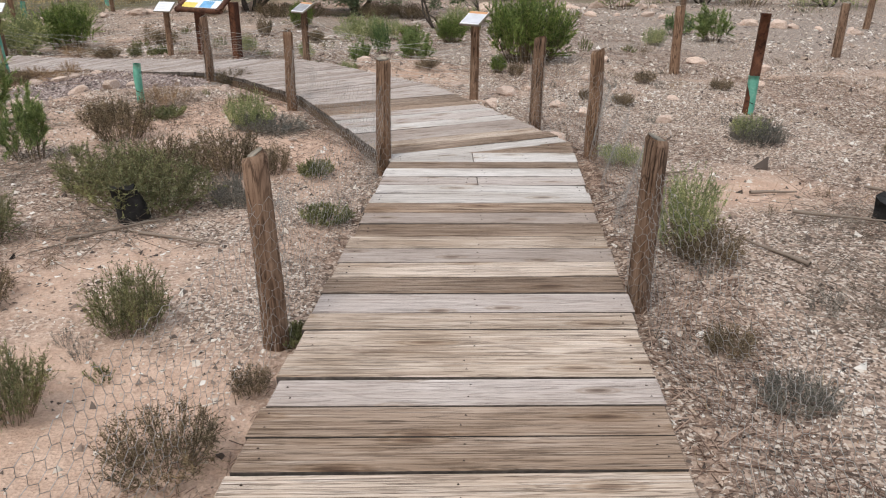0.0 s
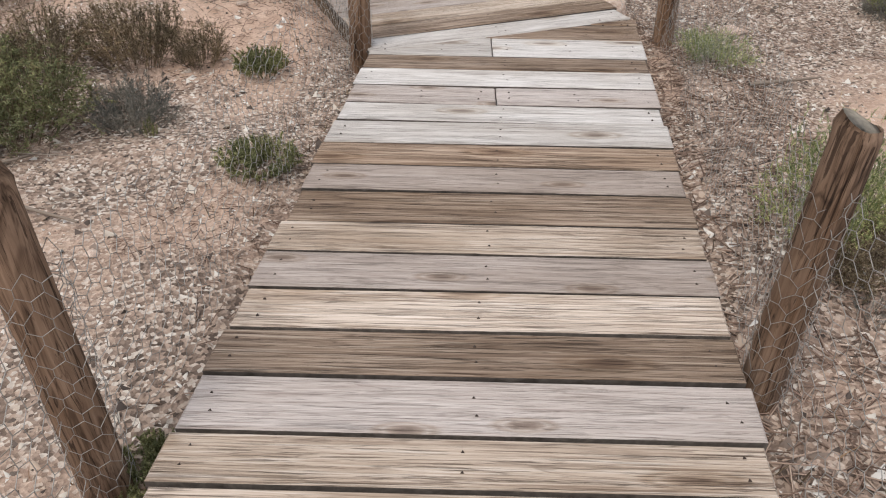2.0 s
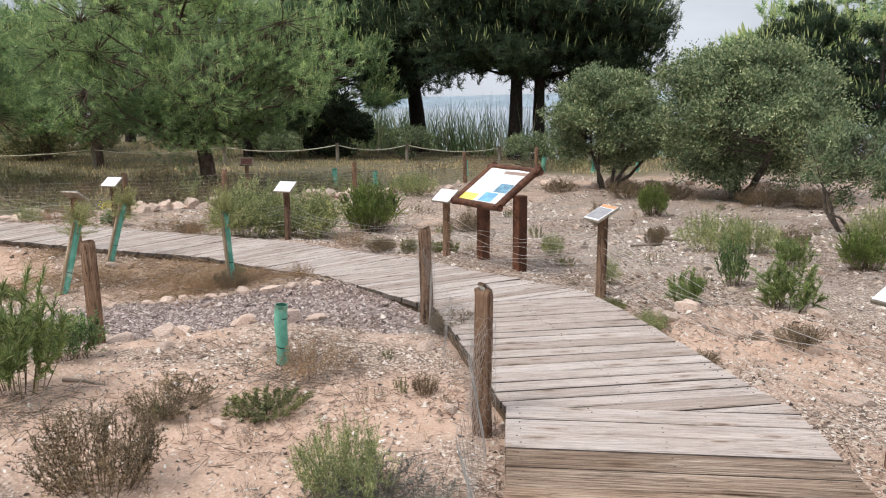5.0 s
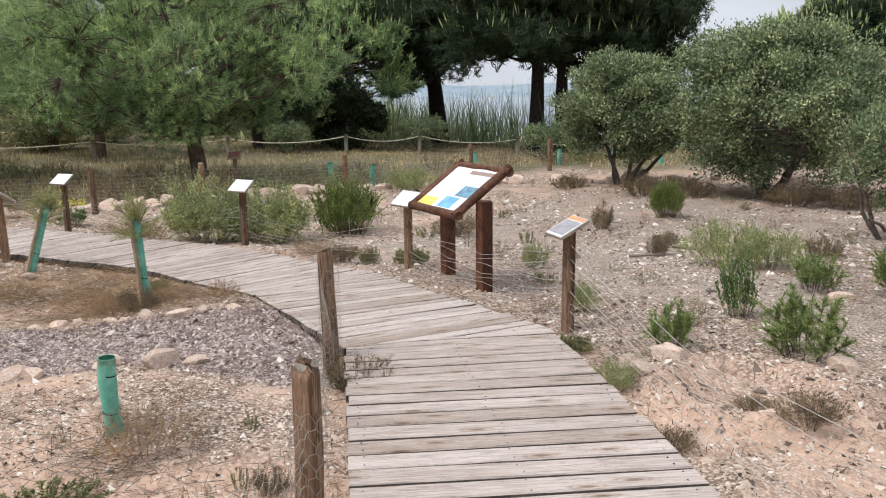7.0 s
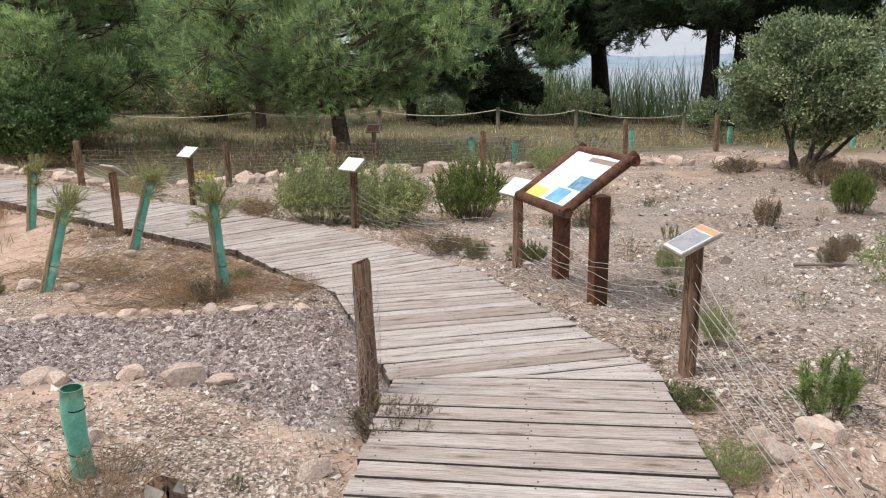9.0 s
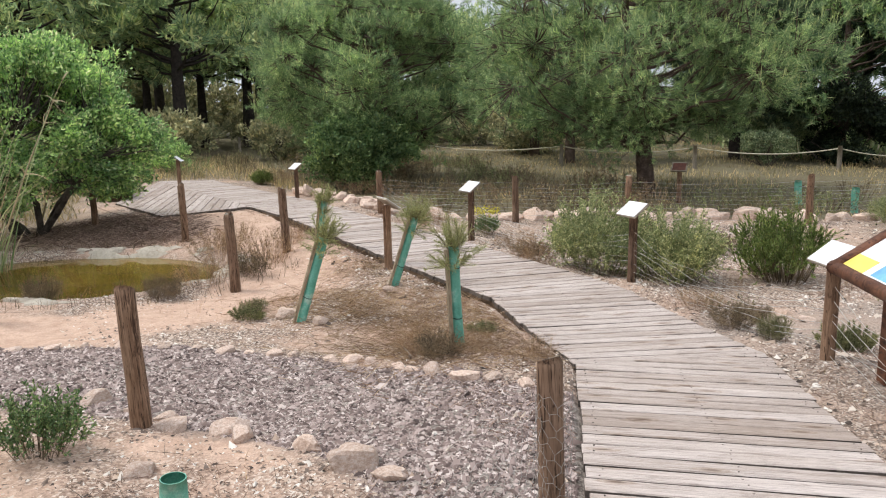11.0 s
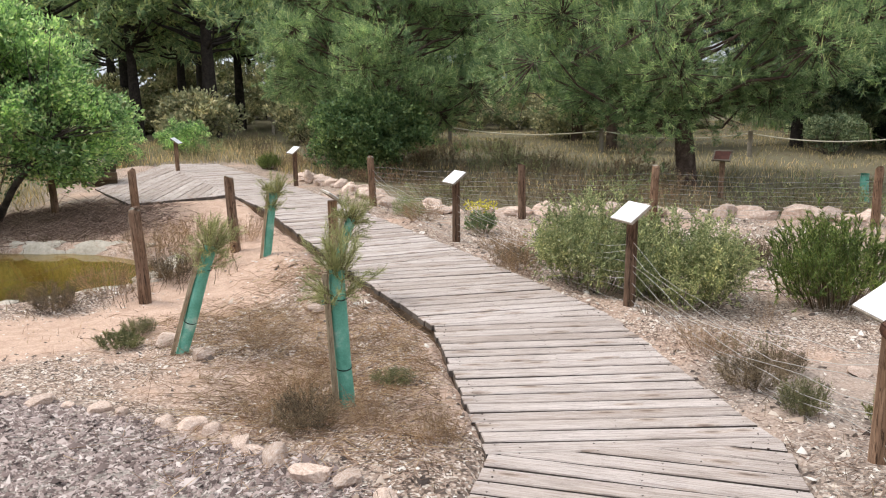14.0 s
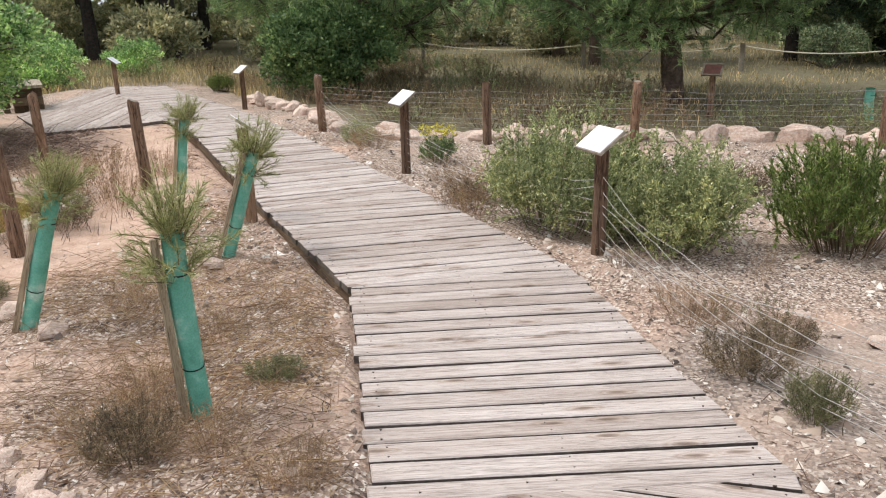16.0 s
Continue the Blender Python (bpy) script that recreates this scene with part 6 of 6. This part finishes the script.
PINE_A = pine_mesh(1, 5.8, 3.65, 0.3, 0.165, 84, 9000, 36, 0.115, 0.0088, False, 0.28)
PINE_B = pine_mesh(2, 5.4, 3.1, 0.2, 0.16, 78, 8000, 36, 0.115, 0.0088)
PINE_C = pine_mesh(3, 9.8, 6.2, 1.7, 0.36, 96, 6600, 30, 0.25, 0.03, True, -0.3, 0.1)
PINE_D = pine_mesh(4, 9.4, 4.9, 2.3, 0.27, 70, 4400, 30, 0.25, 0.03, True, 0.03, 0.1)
PINE_ROUND = pine_mesh(8, 5.2, 2.6, 0.7, 0.16, 44, 2200, 30, 0.2, 0.03, True, 0.02, 0.2)
FAR_B = pine_mesh(5, 5.2, 2.9, 0.4, 0.16, 40, 1100, 24, 0.2, 0.035)
FAR_C = pine_mesh(6, 9.5, 4.4, 2.2, 0.28, 40, 720, 24, 0.36, 0.07, True, -0.05, 0.2)
FAR_D = pine_mesh(7, 9.0, 4.0, 2.6, 0.24, 36, 640, 24, 0.36, 0.07, True, 0.03, 0.2)
YOUNG, DARK = "wide bushy green pine with drooping low branches", "tall dark pine with a bare lower trunk"
tree("pine_tree", PINE_A, -12.75, 16.5, 232, YOUNG)
tree("pine_tree", PINE_B, -18.3, 12.6, 100, YOUNG)
for x, y, w, s in ((-2.2, 32.0, 15, 1.0), (0.6, 29.5, 95, 0.8), (3.6, 30.0, 190, 1.0), (8.5, 27.5, 150, 1.0), (12.5, 24.0, 250, 1.05)):
    tree("pine_tree", PINE_ROUND, x, y, w, "rounded dark green pine behind the carob trees", s)
for x, y, w, s in ((-17.5, 27.2, 40, 1.15), (-20.5, 19.5, 200, 0.95), (-25.5, 14.0, 50, 1.0), (-24.5, 20.5, 310, 1.1), (-30.0, 24.0, 80, 1.2)):
    tree("pine_tree", FAR_B, x, y, w, "bushy green pine behind the rope fence", s)
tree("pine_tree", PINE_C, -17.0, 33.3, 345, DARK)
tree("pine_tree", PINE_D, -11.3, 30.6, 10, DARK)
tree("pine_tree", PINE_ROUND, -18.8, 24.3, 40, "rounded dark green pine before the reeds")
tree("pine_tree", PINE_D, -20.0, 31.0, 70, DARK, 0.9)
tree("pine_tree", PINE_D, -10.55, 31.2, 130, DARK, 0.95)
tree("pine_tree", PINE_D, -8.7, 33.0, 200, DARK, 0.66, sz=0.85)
for x, y, w, s in ((-31.5, 9.1, 40, 1.0), (-34.0, 3.5, 160, 1.05), (-29.0, -1.5, 250, 0.9), (-38.0, 12.5, 300, 1.0), (-36.5, 8.0, 90, 0.9), (-41.0, 5.5, 20, 1.05), (-37.0, 18.5, 200, 1.0), (-33.5, -6.0, 130, 1.0),
                   (-44.0, 14.0, 260, 1.1), (-42.0, -1.0, 60, 1.1), (-24.0, -3.0, 10, 0.85), (-47.0, 9.0, 100, 1.1), (-45.0, 20.0, 30, 1.1), (-26.5, 31.5, 75, 0.9), (-33.0, 31.0, 215, 1.0)):
    tree("pine_tree", FAR_D if w % 20 else FAR_C, x, y, w, "tall dark pine of the grove", s, "pines of the grove")
for k in range(26):
    x, y = -50 - 10 * random.random() - 1.3 * (k % 5), -22 + 2.6 * k + random.uniform(-1, 1)
    tree("pine_tree", FAR_D if k % 2 else FAR_C, x, y, 47 * k, "tall dark pine of the grove", random.uniform(0.9, 1.2), "pines of the grove")
for x, y, w, s in ((-3.4, 47.0, 30, 0.95), (-0.2, 42.0, 140, 0.8), (4.0, 44.0, 220, 0.9), (9.0, 40.0, 310, 0.9), (14.0, 36.0, 80, 0.9), (20.0, 33.0, 170, 1.0), (25.0, 26.0, 20, 0.9)):
    tree("pine_tree", FAR_D if w % 20 else FAR_C, x, y, w, "rounded dark pine beyond the stone bank", s, "pines beyond the stone bank")


def broadleaf_mesh(seed, H, R, low, trunk_r, stems, mat, leaf=0.05, width=0.022, clusters=420, per=26, bark=None, squash=1.0, fill=0.35, m=34, lump=(0.22, 0.4), tuft=0.045, heads_per=11):
    """A crooked, several-stemmed small tree: wood and leaf clusters in an uneven dome."""
    q = np.random.default_rng(seed)
    ctr = np.array([0, 0, (H + low) / 2])
    half = np.array([R, R, (H - low) / 2 * squash])
    lu = unit(q.normal(size=(m, 3)) + np.array([0, 0, 0.25]))
    lc = ctr + lu * half * q.uniform(0.45, 0.74, (m, 1))
    lr = R * q.uniform(lump[0], lump[1], m)
    pick = q.integers(0, m, clusters)
    su = unit(q.normal(size=(m, heads_per, 3)) + 0.7 * lu[:, None])
    sc = lc[:, None] + su * (lr[:, None] * q.uniform(0.55, 1.12, (m, heads_per)))[:, :, None] * np.array([1, 1, 0.85])
    sub = q.integers(0, heads_per, clusters)
    u = unit(q.normal(size=(clusters, 3)) + 0.5 * su[pick, sub] + np.array([0, 0, 0.3]))
    P = sc[pick, sub] + u * (lr[pick] * 0.5 * (fill + (1 - fill) * q.random(clusters) ** 0.5))[:, None] * np.array([1, 1, 0.75])
    P = P[P[:, 2] > max(low * 0.8, 0.12)]
    pieces = []
    heads = []
    for k in range(stems):
        a = k * 6.283 / stems + q.normal() * 0.4
        path = limb_path(q, (0.04 * math.cos(a), 0.04 * math.sin(a), -0.1), (math.cos(a) * 0.55, math.sin(a) * 0.55, 0.8), H * 0.55, 6, 0.2, 0.22)
        pieces.append(tube(path, trunk_r * np.linspace(1, 0.45, 6), 7))
        heads += list(path[2:])
    heads = np.array(heads)
    for p in P[P[:, 2] > low + 0.25 * (H - low)][:: 6]:
        h = heads[np.argmin(np.linalg.norm(heads - p, axis=1) + 0.5 * np.abs(heads[:, 2] - p[2] + 0.2))]
        mid = (h + p) / 2 + q.normal(size=3) * 0.05 * R
        pieces.append(tube([h, mid, p], [trunk_r * 0.22, trunk_r * 0.14, 0.003], 4))
    v, f = joined(pieces)
    wood_me = npmesh("trunk", v, f, bark or M_BARK_GREY, True)
    c = np.repeat(P, per, 0) + q.normal(size=(len(P) * per, 3)) * np.array([1, 1, 0.8]) * R * tuft
    out = unit(c - ctr)
    d = unit(out * 0.5 + q.normal(size=c.shape) * 0.6 + np.array([0, 0, 0.35]))
    v, f = leaves(c, d, leaf * q.uniform(0.7, 1.3, len(c)), width, q)
    return wood_me, npmesh("crown", v, f, mat)


tree("carob_tree", broadleaf_mesh(11, 2.75, 1.45, 0.05, 0.045, 5, M_CAROB, 0.058, 0.03, 2100, 36, m=60, lump=(0.22, 0.34)), -4.45, 19.5, 0, "round grey-green carob tree with several crooked stems")
tree("carob_tree", broadleaf_mesh(12, 3.0, 2.0, 0.1, 0.055, 6, M_CAROB, 0.058, 0.03, 3000, 36, m=80, lump=(0.2, 0.32)), -1.8, 18.9, 70, "round grey-green carob tree with spreading low limbs")
tree("young_olive_tree", broadleaf_mesh(13, 1.5, 0.8, 0.25, 0.03, 4, M_CAROB, 0.055, 0.018, 560, 30), 0.15, 14.5, 20, "small silvery young olive tree")
tree("mastic_tree", broadleaf_mesh(14, 3.0, 2.12, 0.0, 0.055, 6, M_MASTIC, 0.066, 0.032, 4200, 20, fill=0.55, m=90, lump=(0.16, 0.27), tuft=0.026), -12.8, 5.75, 0, "broad bright green mastic tree leaning over the pond")
tree("mastic_bush", broadleaf_mesh(15, 1.65, 1.4, 0.1, 0.03, 5, M_DEEP, 0.075, 0.042, 1300, 34, m=46), -16.6, 11.7, 0, "dense deep green leafy bush under a pine", category="bush")
tree("dark_bush", broadleaf_mesh(16, 2.1, 1.75, 0.02, 0.03, 5, M_SHADE, 0.1, 0.055, 760, 30, fill=0.3, m=9, lump=(0.25, 0.5)), -16.2, 25.7, 0, "dark bush beside the rope fence, shade in its leaf colour", category="bush")
BUSH = broadleaf_mesh(17, 0.95, 1.0, 0.05, 0.02, 5, M_MASTIC, 0.06, 0.03, 300, 30)
for x, y, s in ((-20.8, 6.6, 1.0), (-22.3, 6.2, 1.1), (-19.2, 5.6, 0.9), (-24.0, 8.2, 0.9), (-14.9, 4.2, 1.0)):
    tree("green_bush", BUSH, x, y, 40 * s, "low bright green bush beside the platform", s, "", "bush")
BUSH_GREY = broadleaf_mesh(18, 1.3, 1.1, 0.1, 0.03, 5, M_CAROB, 0.07, 0.035, 260, 24)
for x, y, s in ((6.5, 19.0, 1.1), (9.0, 18.0, 1.0), (12.0, 16.0, 1.2), (2.0, 24.0, 1.2), (-3.5, 25.5, 1.1), (-8.8, 26.0, 0.9), (15.0, 12.0, 1.2)):
    tree("green_bush", BUSH_GREY, x, y, 50 * s, "grey-green bush behind the stone bank", s, "", "bush")

for x, y, s in ((-18.2, 25.2, 1.3), (-20.2, 26.6, 1.5), (-22.6, 28.6, 1.4), (-25.2, 30.8, 1.6), (-16.4, 23.2, 0.8), (-28.5, 32.5, 1.5), (-14.2, 27.6, 1.0)):
    tree("green_bush", BUSH_GREY, x, y, 70 * s, "dense grey-green bush before the reeds", s, "", "bush")

BUSH_FAR = broadleaf_mesh(19, 1.8, 1.8, 0.02, 0.03, 4, M_GREYLEAF, 0.16, 0.08, 220, 20)
for k in range(70):
    x, y = random.uniform(-47, -25), random.uniform(-16, 26)
    tree("undergrowth_bush", BUSH_FAR, x, y, 37 * k, "grey-green undergrowth bush among the pines", random.uniform(0.6, 1.1), "bushes among the pines", "bush")
for k in range(26):
    tree("undergrowth_bush", BUSH_FAR, -53 + random.uniform(-3, 3), -24 + 2.3 * k, 53 * k, "grey-green undergrowth bush among the pines", random.uniform(1.5, 2.2), "bushes among the pines", "bush")
for x, y, w in ((-39.0, 10.5, 30), (-36.0, 13.5, 110), (-41.0, 16.0, 200), (-34.0, 6.3, 290)):
    tree("pine_tree", FAR_D, x, y, w, "tall dark pine of the grove", 0.95, "pines of the grove")


def reed_clump(name, x, y, r, h, n, seed, label, dry=0.35):
    q = np.random.default_rng(seed)
    a, b = q.uniform(0, 6.283, n), np.sqrt(q.random(n)) * r
    c = np.stack([np.cos(a) * b, np.sin(a) * b, np.full(n, -0.05)], -1)
    d = unit(np.stack([np.cos(a) * 0.16, np.sin(a) * 0.16, np.ones(n)], -1) + q.normal(size=(n, 3)) * 0.09)
    root = new(name)
    k = int(n * (1 - dry))
    for pn, sl, mat in (("green_foliage", slice(0, k), M_REED), ("dry_foliage", slice(k, n), M_REEDDRY)):
        m = len(c[sl])
        v, f = blades(c[sl], d[sl], h * q.uniform(0.35, 1.05, m), q.uniform(0.01, 0.028, m), q.uniform(0.0, 0.7, m) ** 1.5, q, 5)
        tagged(part(pn, npmesh(pn, v, f, mat), root, "dry straw-coloured blades" if pn[0] == "d" else "green blades"), kind="stuff")
    root.matrix_basis = pose(x, y, float(ground(x, y)))
    return tagged(root, label, "reeds")


reed_clump("reed_clump", -9.55, 4.85, 0.75, 2.5, 1000, 31, "tall clump of green and dry reeds in the pond", 0.42)
reed_clump("reed_clump", -10.2, 4.3, 0.8, 2.9, 600, 32, "tall clump of green and dry reeds in the pond", 0.2)
reed_clump("rush_clump", -10.3, 5.35, 0.35, 1.1, 200, 33, "green rushes on the pond edge", 0.1)


def stalk(x, y, tip, label, plume=False):
    """A pale dead reed stalk with drooping leaves."""
    q = np.random.default_rng(int(x * -100))
    z = float(ground(x, y))
    root = new("reed_stalk")
    root.matrix_basis = pose(x, y, z)
    t = np.linspace(0, 1, 9)[:, None]
    p = np.array(tip) * t + np.array([0, 0, 0.12]) * np.sin(t * 3.1) + q.normal(size=(9, 3)) * 0.008
    v, f = tube(p, np.linspace(0.013, 0.004, 9), 6)
    part("stem", npmesh("stem", v, f, M_REEDDRY, True), root, "pale dry stem")
    if plume:
        m = 260
        u = q.random(m)[:, None]
        ax = unit((p[8] - p[7])[None])
        v, f = spikes(p[8] + ax * (u * 0.24 - 0.08), unit(ax * 0.8 + q.normal(size=(m, 3)) * 0.45), q.uniform(0.03, 0.1, m) * (1.1 - 0.7 * u[:, 0]), 0.005, q)
        part("plume", npmesh("plume", v, f, M_REEDDRY), root, "feathery brown plume")
    n = 10
    c = p[q.integers(4, 9, n)]
    v, f = blades(c, unit(q.normal(size=(n, 3)) + np.array([0, 0, 0.5])), q.uniform(0.15, 0.35, n), 0.018, 0.9, q, 5)
    part("foliage", npmesh("foliage", v, f, M_REEDDRY), root, "drooping dry leaves")
    return tagged(root, label, "reed")


stalk(-12.89, 5.78, (-0.12, 0.91, 2.32), "pale dead reed stalk leaning over the pond")
stalk(-13.8, 5.21, (-0.05, 0.27, 1.76), "pale dead reed stalk leaning over the pond")
stalk(-10.4, 5.48, (-0.19, 1.0, 2.38), "pale dead reed stalk leaning over the pond")
stalk(-9.42, 5.62, (-0.04, 0.16, 2.6), "tall dry reed stalk ending in a brown plume", True)
stalk(-9.46, 5.48, (-0.04, 0.16, 2.74), "tall dry reed stalk ending in a brown plume", True)

# far reeds before the lake, rough grass on the bank, dry grass by the boards
q = np.random.default_rng(41)


def band(n, x0, x1, y0, y1, test, h, w, bend, mat, name, label, category, seg=3):
    x, y = scatter(n, x0, x1, y0, y1, test, q)
    m = len(x)
    c = np.stack([x, y, ground(x, y) - 0.02], -1)
    d = unit(np.array([0, 0, 1.0]) + q.normal(size=(m, 3)) * 0.22)
    v, f = blades(c, d, h * q.uniform(0.5, 1.15, m), w * q.uniform(0.6, 1.3, m), q.uniform(0, bend, m), q, seg)
    return tagged(new(name, npmesh(name, v, f, mat)), label, category, kind="stuff")


band(32000, -48, 0, 26, 60, lambda x, y: (shore(x, y) > 24.5) & (shore(x, y) < 30.5), 2.6, 0.034, 0.25, M_REED, "reed_bed", "tall green reed bed along the lake", "reeds")
band(14000, -62, -18, 26, 62, lambda x, y: (y + 0.55 * x > 15.5) & (shore(x, y) < 24.5) & (y - 0.6 * (-x) > 14.0), 2.4, 0.06, 0.25, M_REED, "reed_bed", "tall grey-green reeds beyond the pines", "reeds")
band(70000, -34, 2, 9, 34, lambda x, y: (fence_side(x, y) > 0.9 + vnoise(x, y) * 1.8) & (shore(x, y) < 26) & (vnoise(x * 0.7, y * 0.7 + 3) > 0.3) & (deck_gap(x, y) > 0.5), 0.19, 0.012, 0.9, M_GRASS, "rough_grass", "rough olive and straw-coloured grass on the bank", "grass", 2)
band(24000, -30, -13, 0, 11, lambda x, y: (deck_gap(x, y) > 0.5) & (zones(x, y)[2] > 0.3) & (pond_r(x, y) > 1.4), 0.3, 0.012, 0.7, M_GRASS, "rough_grass", "rough olive and straw-coloured grass beyond the pond", "grass")
band(30000, -14, 1.6, -0.5, 12.5, lambda x, y: (deck_gap(x, y) > 0.02) & (deck_gap(x, y) < 0.3) & (vnoise(x * 2.2, y * 2.2) > 0.5), 0.1, 0.004, 0.8, M_DRY, "dry_grass", "thin dry grass along the boardwalk edge", "grass", 2)
band(26000, -13, 5, 0, 16, lambda x, y: (deck_gap(x, y) > 0.15) & (vnoise(x * 1.7 + 2, y * 1.7) > 0.62) & (seg_dist(x, y, GRAVEL_LINE) > 0.8) & (pond_r(x, y) > 1.1), 0.1, 0.004, 0.8, M_STRAW, "dry_grass", "sparse dry grass tufts on the sand", "grass", 2)
band(3500, -11.6, -7.0, 3.6, 8.8, lambda x, y: (pond_r(x, y) > 1.1) & (pond_r(x, y) < 1.45), 0.2, 0.006, 0.7, M_DRY, "dry_grass", "brown dry grass round the pond", "grass", 2)

# ---- rope fence on the bank, bench, stumps and fallen wood ----
ROPE = [(-34.0, 11.5), (-29.0, 13.6), (-24.3, 16.0), (-19.55, 18.64), (-16.8, 21.1), (-14.33, 23.5), (-12.98, 25.5), (-10.3, 27.0), (-7.4, 27.6)]
rope = new("rope_fence")
for x, y in ROPE:
    v, f = tube([(0, 0, -0.1), (0, 0, 0.3), (0, 0, 0.62)], [0.06, 0.058, 0.055], 10)
    v = np.concatenate([v, [[0, 0, 0.62]]])
    cap = np.stack([np.arange(10) + 20, (np.arange(10) + 1) % 10 + 20, np.full(10, 30)], -1)
    part("post", npmesh("post", v, [f, cap], M_POSTCAP, True), rope, "", pose(x, y, float(ground(x, y))))
for (ax, ay), (bx, by) in zip(ROPE, ROPE[1:]):
    t = np.linspace(0, 1, 14)
    x, y = ax + (bx - ax) * t, ay + (by - ay) * t
    za, zb = float(ground(ax, ay)) + 0.56, float(ground(bx, by)) + 0.56
    v, f = tube(np.stack([x, y, za + (zb - za) * t - 0.16 * 4 * t * (1 - t)], -1), 0.016, 6)
    part("rope", npmesh("rope", v, f, M_ROPE, True), rope, "pale sagging rope")
tagged(rope, "low rope fence strung along the grassy bank", "rope fence")

bench = new("bench")
bench.matrix_basis = pose(-16.3, 6.8, float(ground(-16.3, 6.8)) - 0.01, 0, 0, 10)
for k, (dx, ln) in enumerate(((0.0, 1.2), (0.06, 1.26), (-0.03, 1.18))):
    part("sleeper", box_mesh("sleeper", ln, 0.42, 0.125, M_BEAM, 0.012, 0.0, 0.003), bench, "dark stacked sleeper", pose(dx, 0, 0.128 * k))
for k in range(3):
    part("seat_plank", box_mesh("seat_plank", 1.34 + 0.04 * (k % 2), 0.148, 0.045, M_BENCH, 0.006, 0.384, 0.002), bench, "pale worn seat plank", pose(0.03 * (k - 1), 0.16 - 0.155 * k, 0))
for k in range(3):
    part("back_plank", box_mesh("back_plank", 1.3, 0.05, 0.12, M_BENCH, 0.006, 0.0, 0.002), bench, "pale sloping back plank", pose(0.04 * k, -0.27 - 0.06 * k, 0.45 + 0.135 * k, 24))
for sx in (-0.5, 0.5):
    part("back_post", box_mesh("back_post", 0.09, 0.09, 0.8, M_BEAM, 0.008), bench, "dark back post", pose(sx, -0.3, 0, 10))
tagged(bench, "low wooden bench on the boardwalk platform", "bench")


def stump(x, y, h, r, label):
    t = np.linspace(0, 1, 5)
    v, f = tube(np.stack([0.01 * np.sin(t * 4), 0 * t, -0.05 + t * (h + 0.05)], -1), r * (1.15 - 0.3 * t), 11)
    v[:, :2] *= (1 + 0.12 * np.sin(3 * np.arctan2(v[:, 1], v[:, 0]) + 1))[:, None]
    v[-11:, 2] += rng.normal(size=11) * 0.015
    v = np.concatenate([v, [[0, 0, h - 0.01]]])
    cap = np.stack([np.arange(11) + 44, (np.arange(11) + 1) % 11 + 44, np.full(11, 55)], -1)
    ob = new("stump", npmesh("stump", v, [f, cap], M_BLACK, True))
    ob.matrix_basis = pose(x, y, float(ground(x, y)), 4, -6, 0)
    return tagged(ob, label, "stump")


stump(-1.64, 3.93, 0.2, 0.075, "charred black stump among dry twigs")
stump(2.5, 3.88, 0.14, 0.08, "charred black stump beside a twig pile")


def branch(x, y, yaw, ln, r, label="bare grey fallen branch on stony ground"):
    p = limb_path(np.random.default_rng(int(abs(x * 97 + y * 31))), (0, 0, 0), (1, 0, 0), ln, 7, 0, 0.1)
    p[:, 2] = r * 0.8 + 0.01
    v, f = tube(p, np.linspace(r, r * 0.4, 7), 7)
    ob = new("fallen_branch", npmesh("fallen_branch", v, f, M_TWIG, True))
    ob.matrix_basis = pose(x, y, float(ground(x, y)), 0, 0, yaw)
    return tagged(ob, label, "branch")


for x, y, yaw, ln, r in ((2.0, 3.95, -30, 0.5, 0.012), (2.2, 3.0, 60, 0.4, 0.014), (1.9, 4.3, 10, 0.3, 0.012), (2.5, 3.6, 100, 0.45, 0.012), (-1.85, 3.6, 30, 0.6, 0.01), (-1.5, 3.65, -20, 0.5, 0.01), (-1.9, 13.5, -15, 0.9, 0.02), (-0.2, 10.1, 80, 0.5, 0.012),
                      (-3.6, 6.35, 20, 0.4, 0.012), (-4.9, 8.7, 160, 0.35, 0.01), (1.35, 4.6, 20, 0.35, 0.01), (2.7, 4.5, -40, 0.5, 0.01), (-2.1, 12.6, 40, 0.5, 0.015), (1.75, 3.2, 120, 0.4, 0.012)):
    branch(x, y, yaw, ln, r)
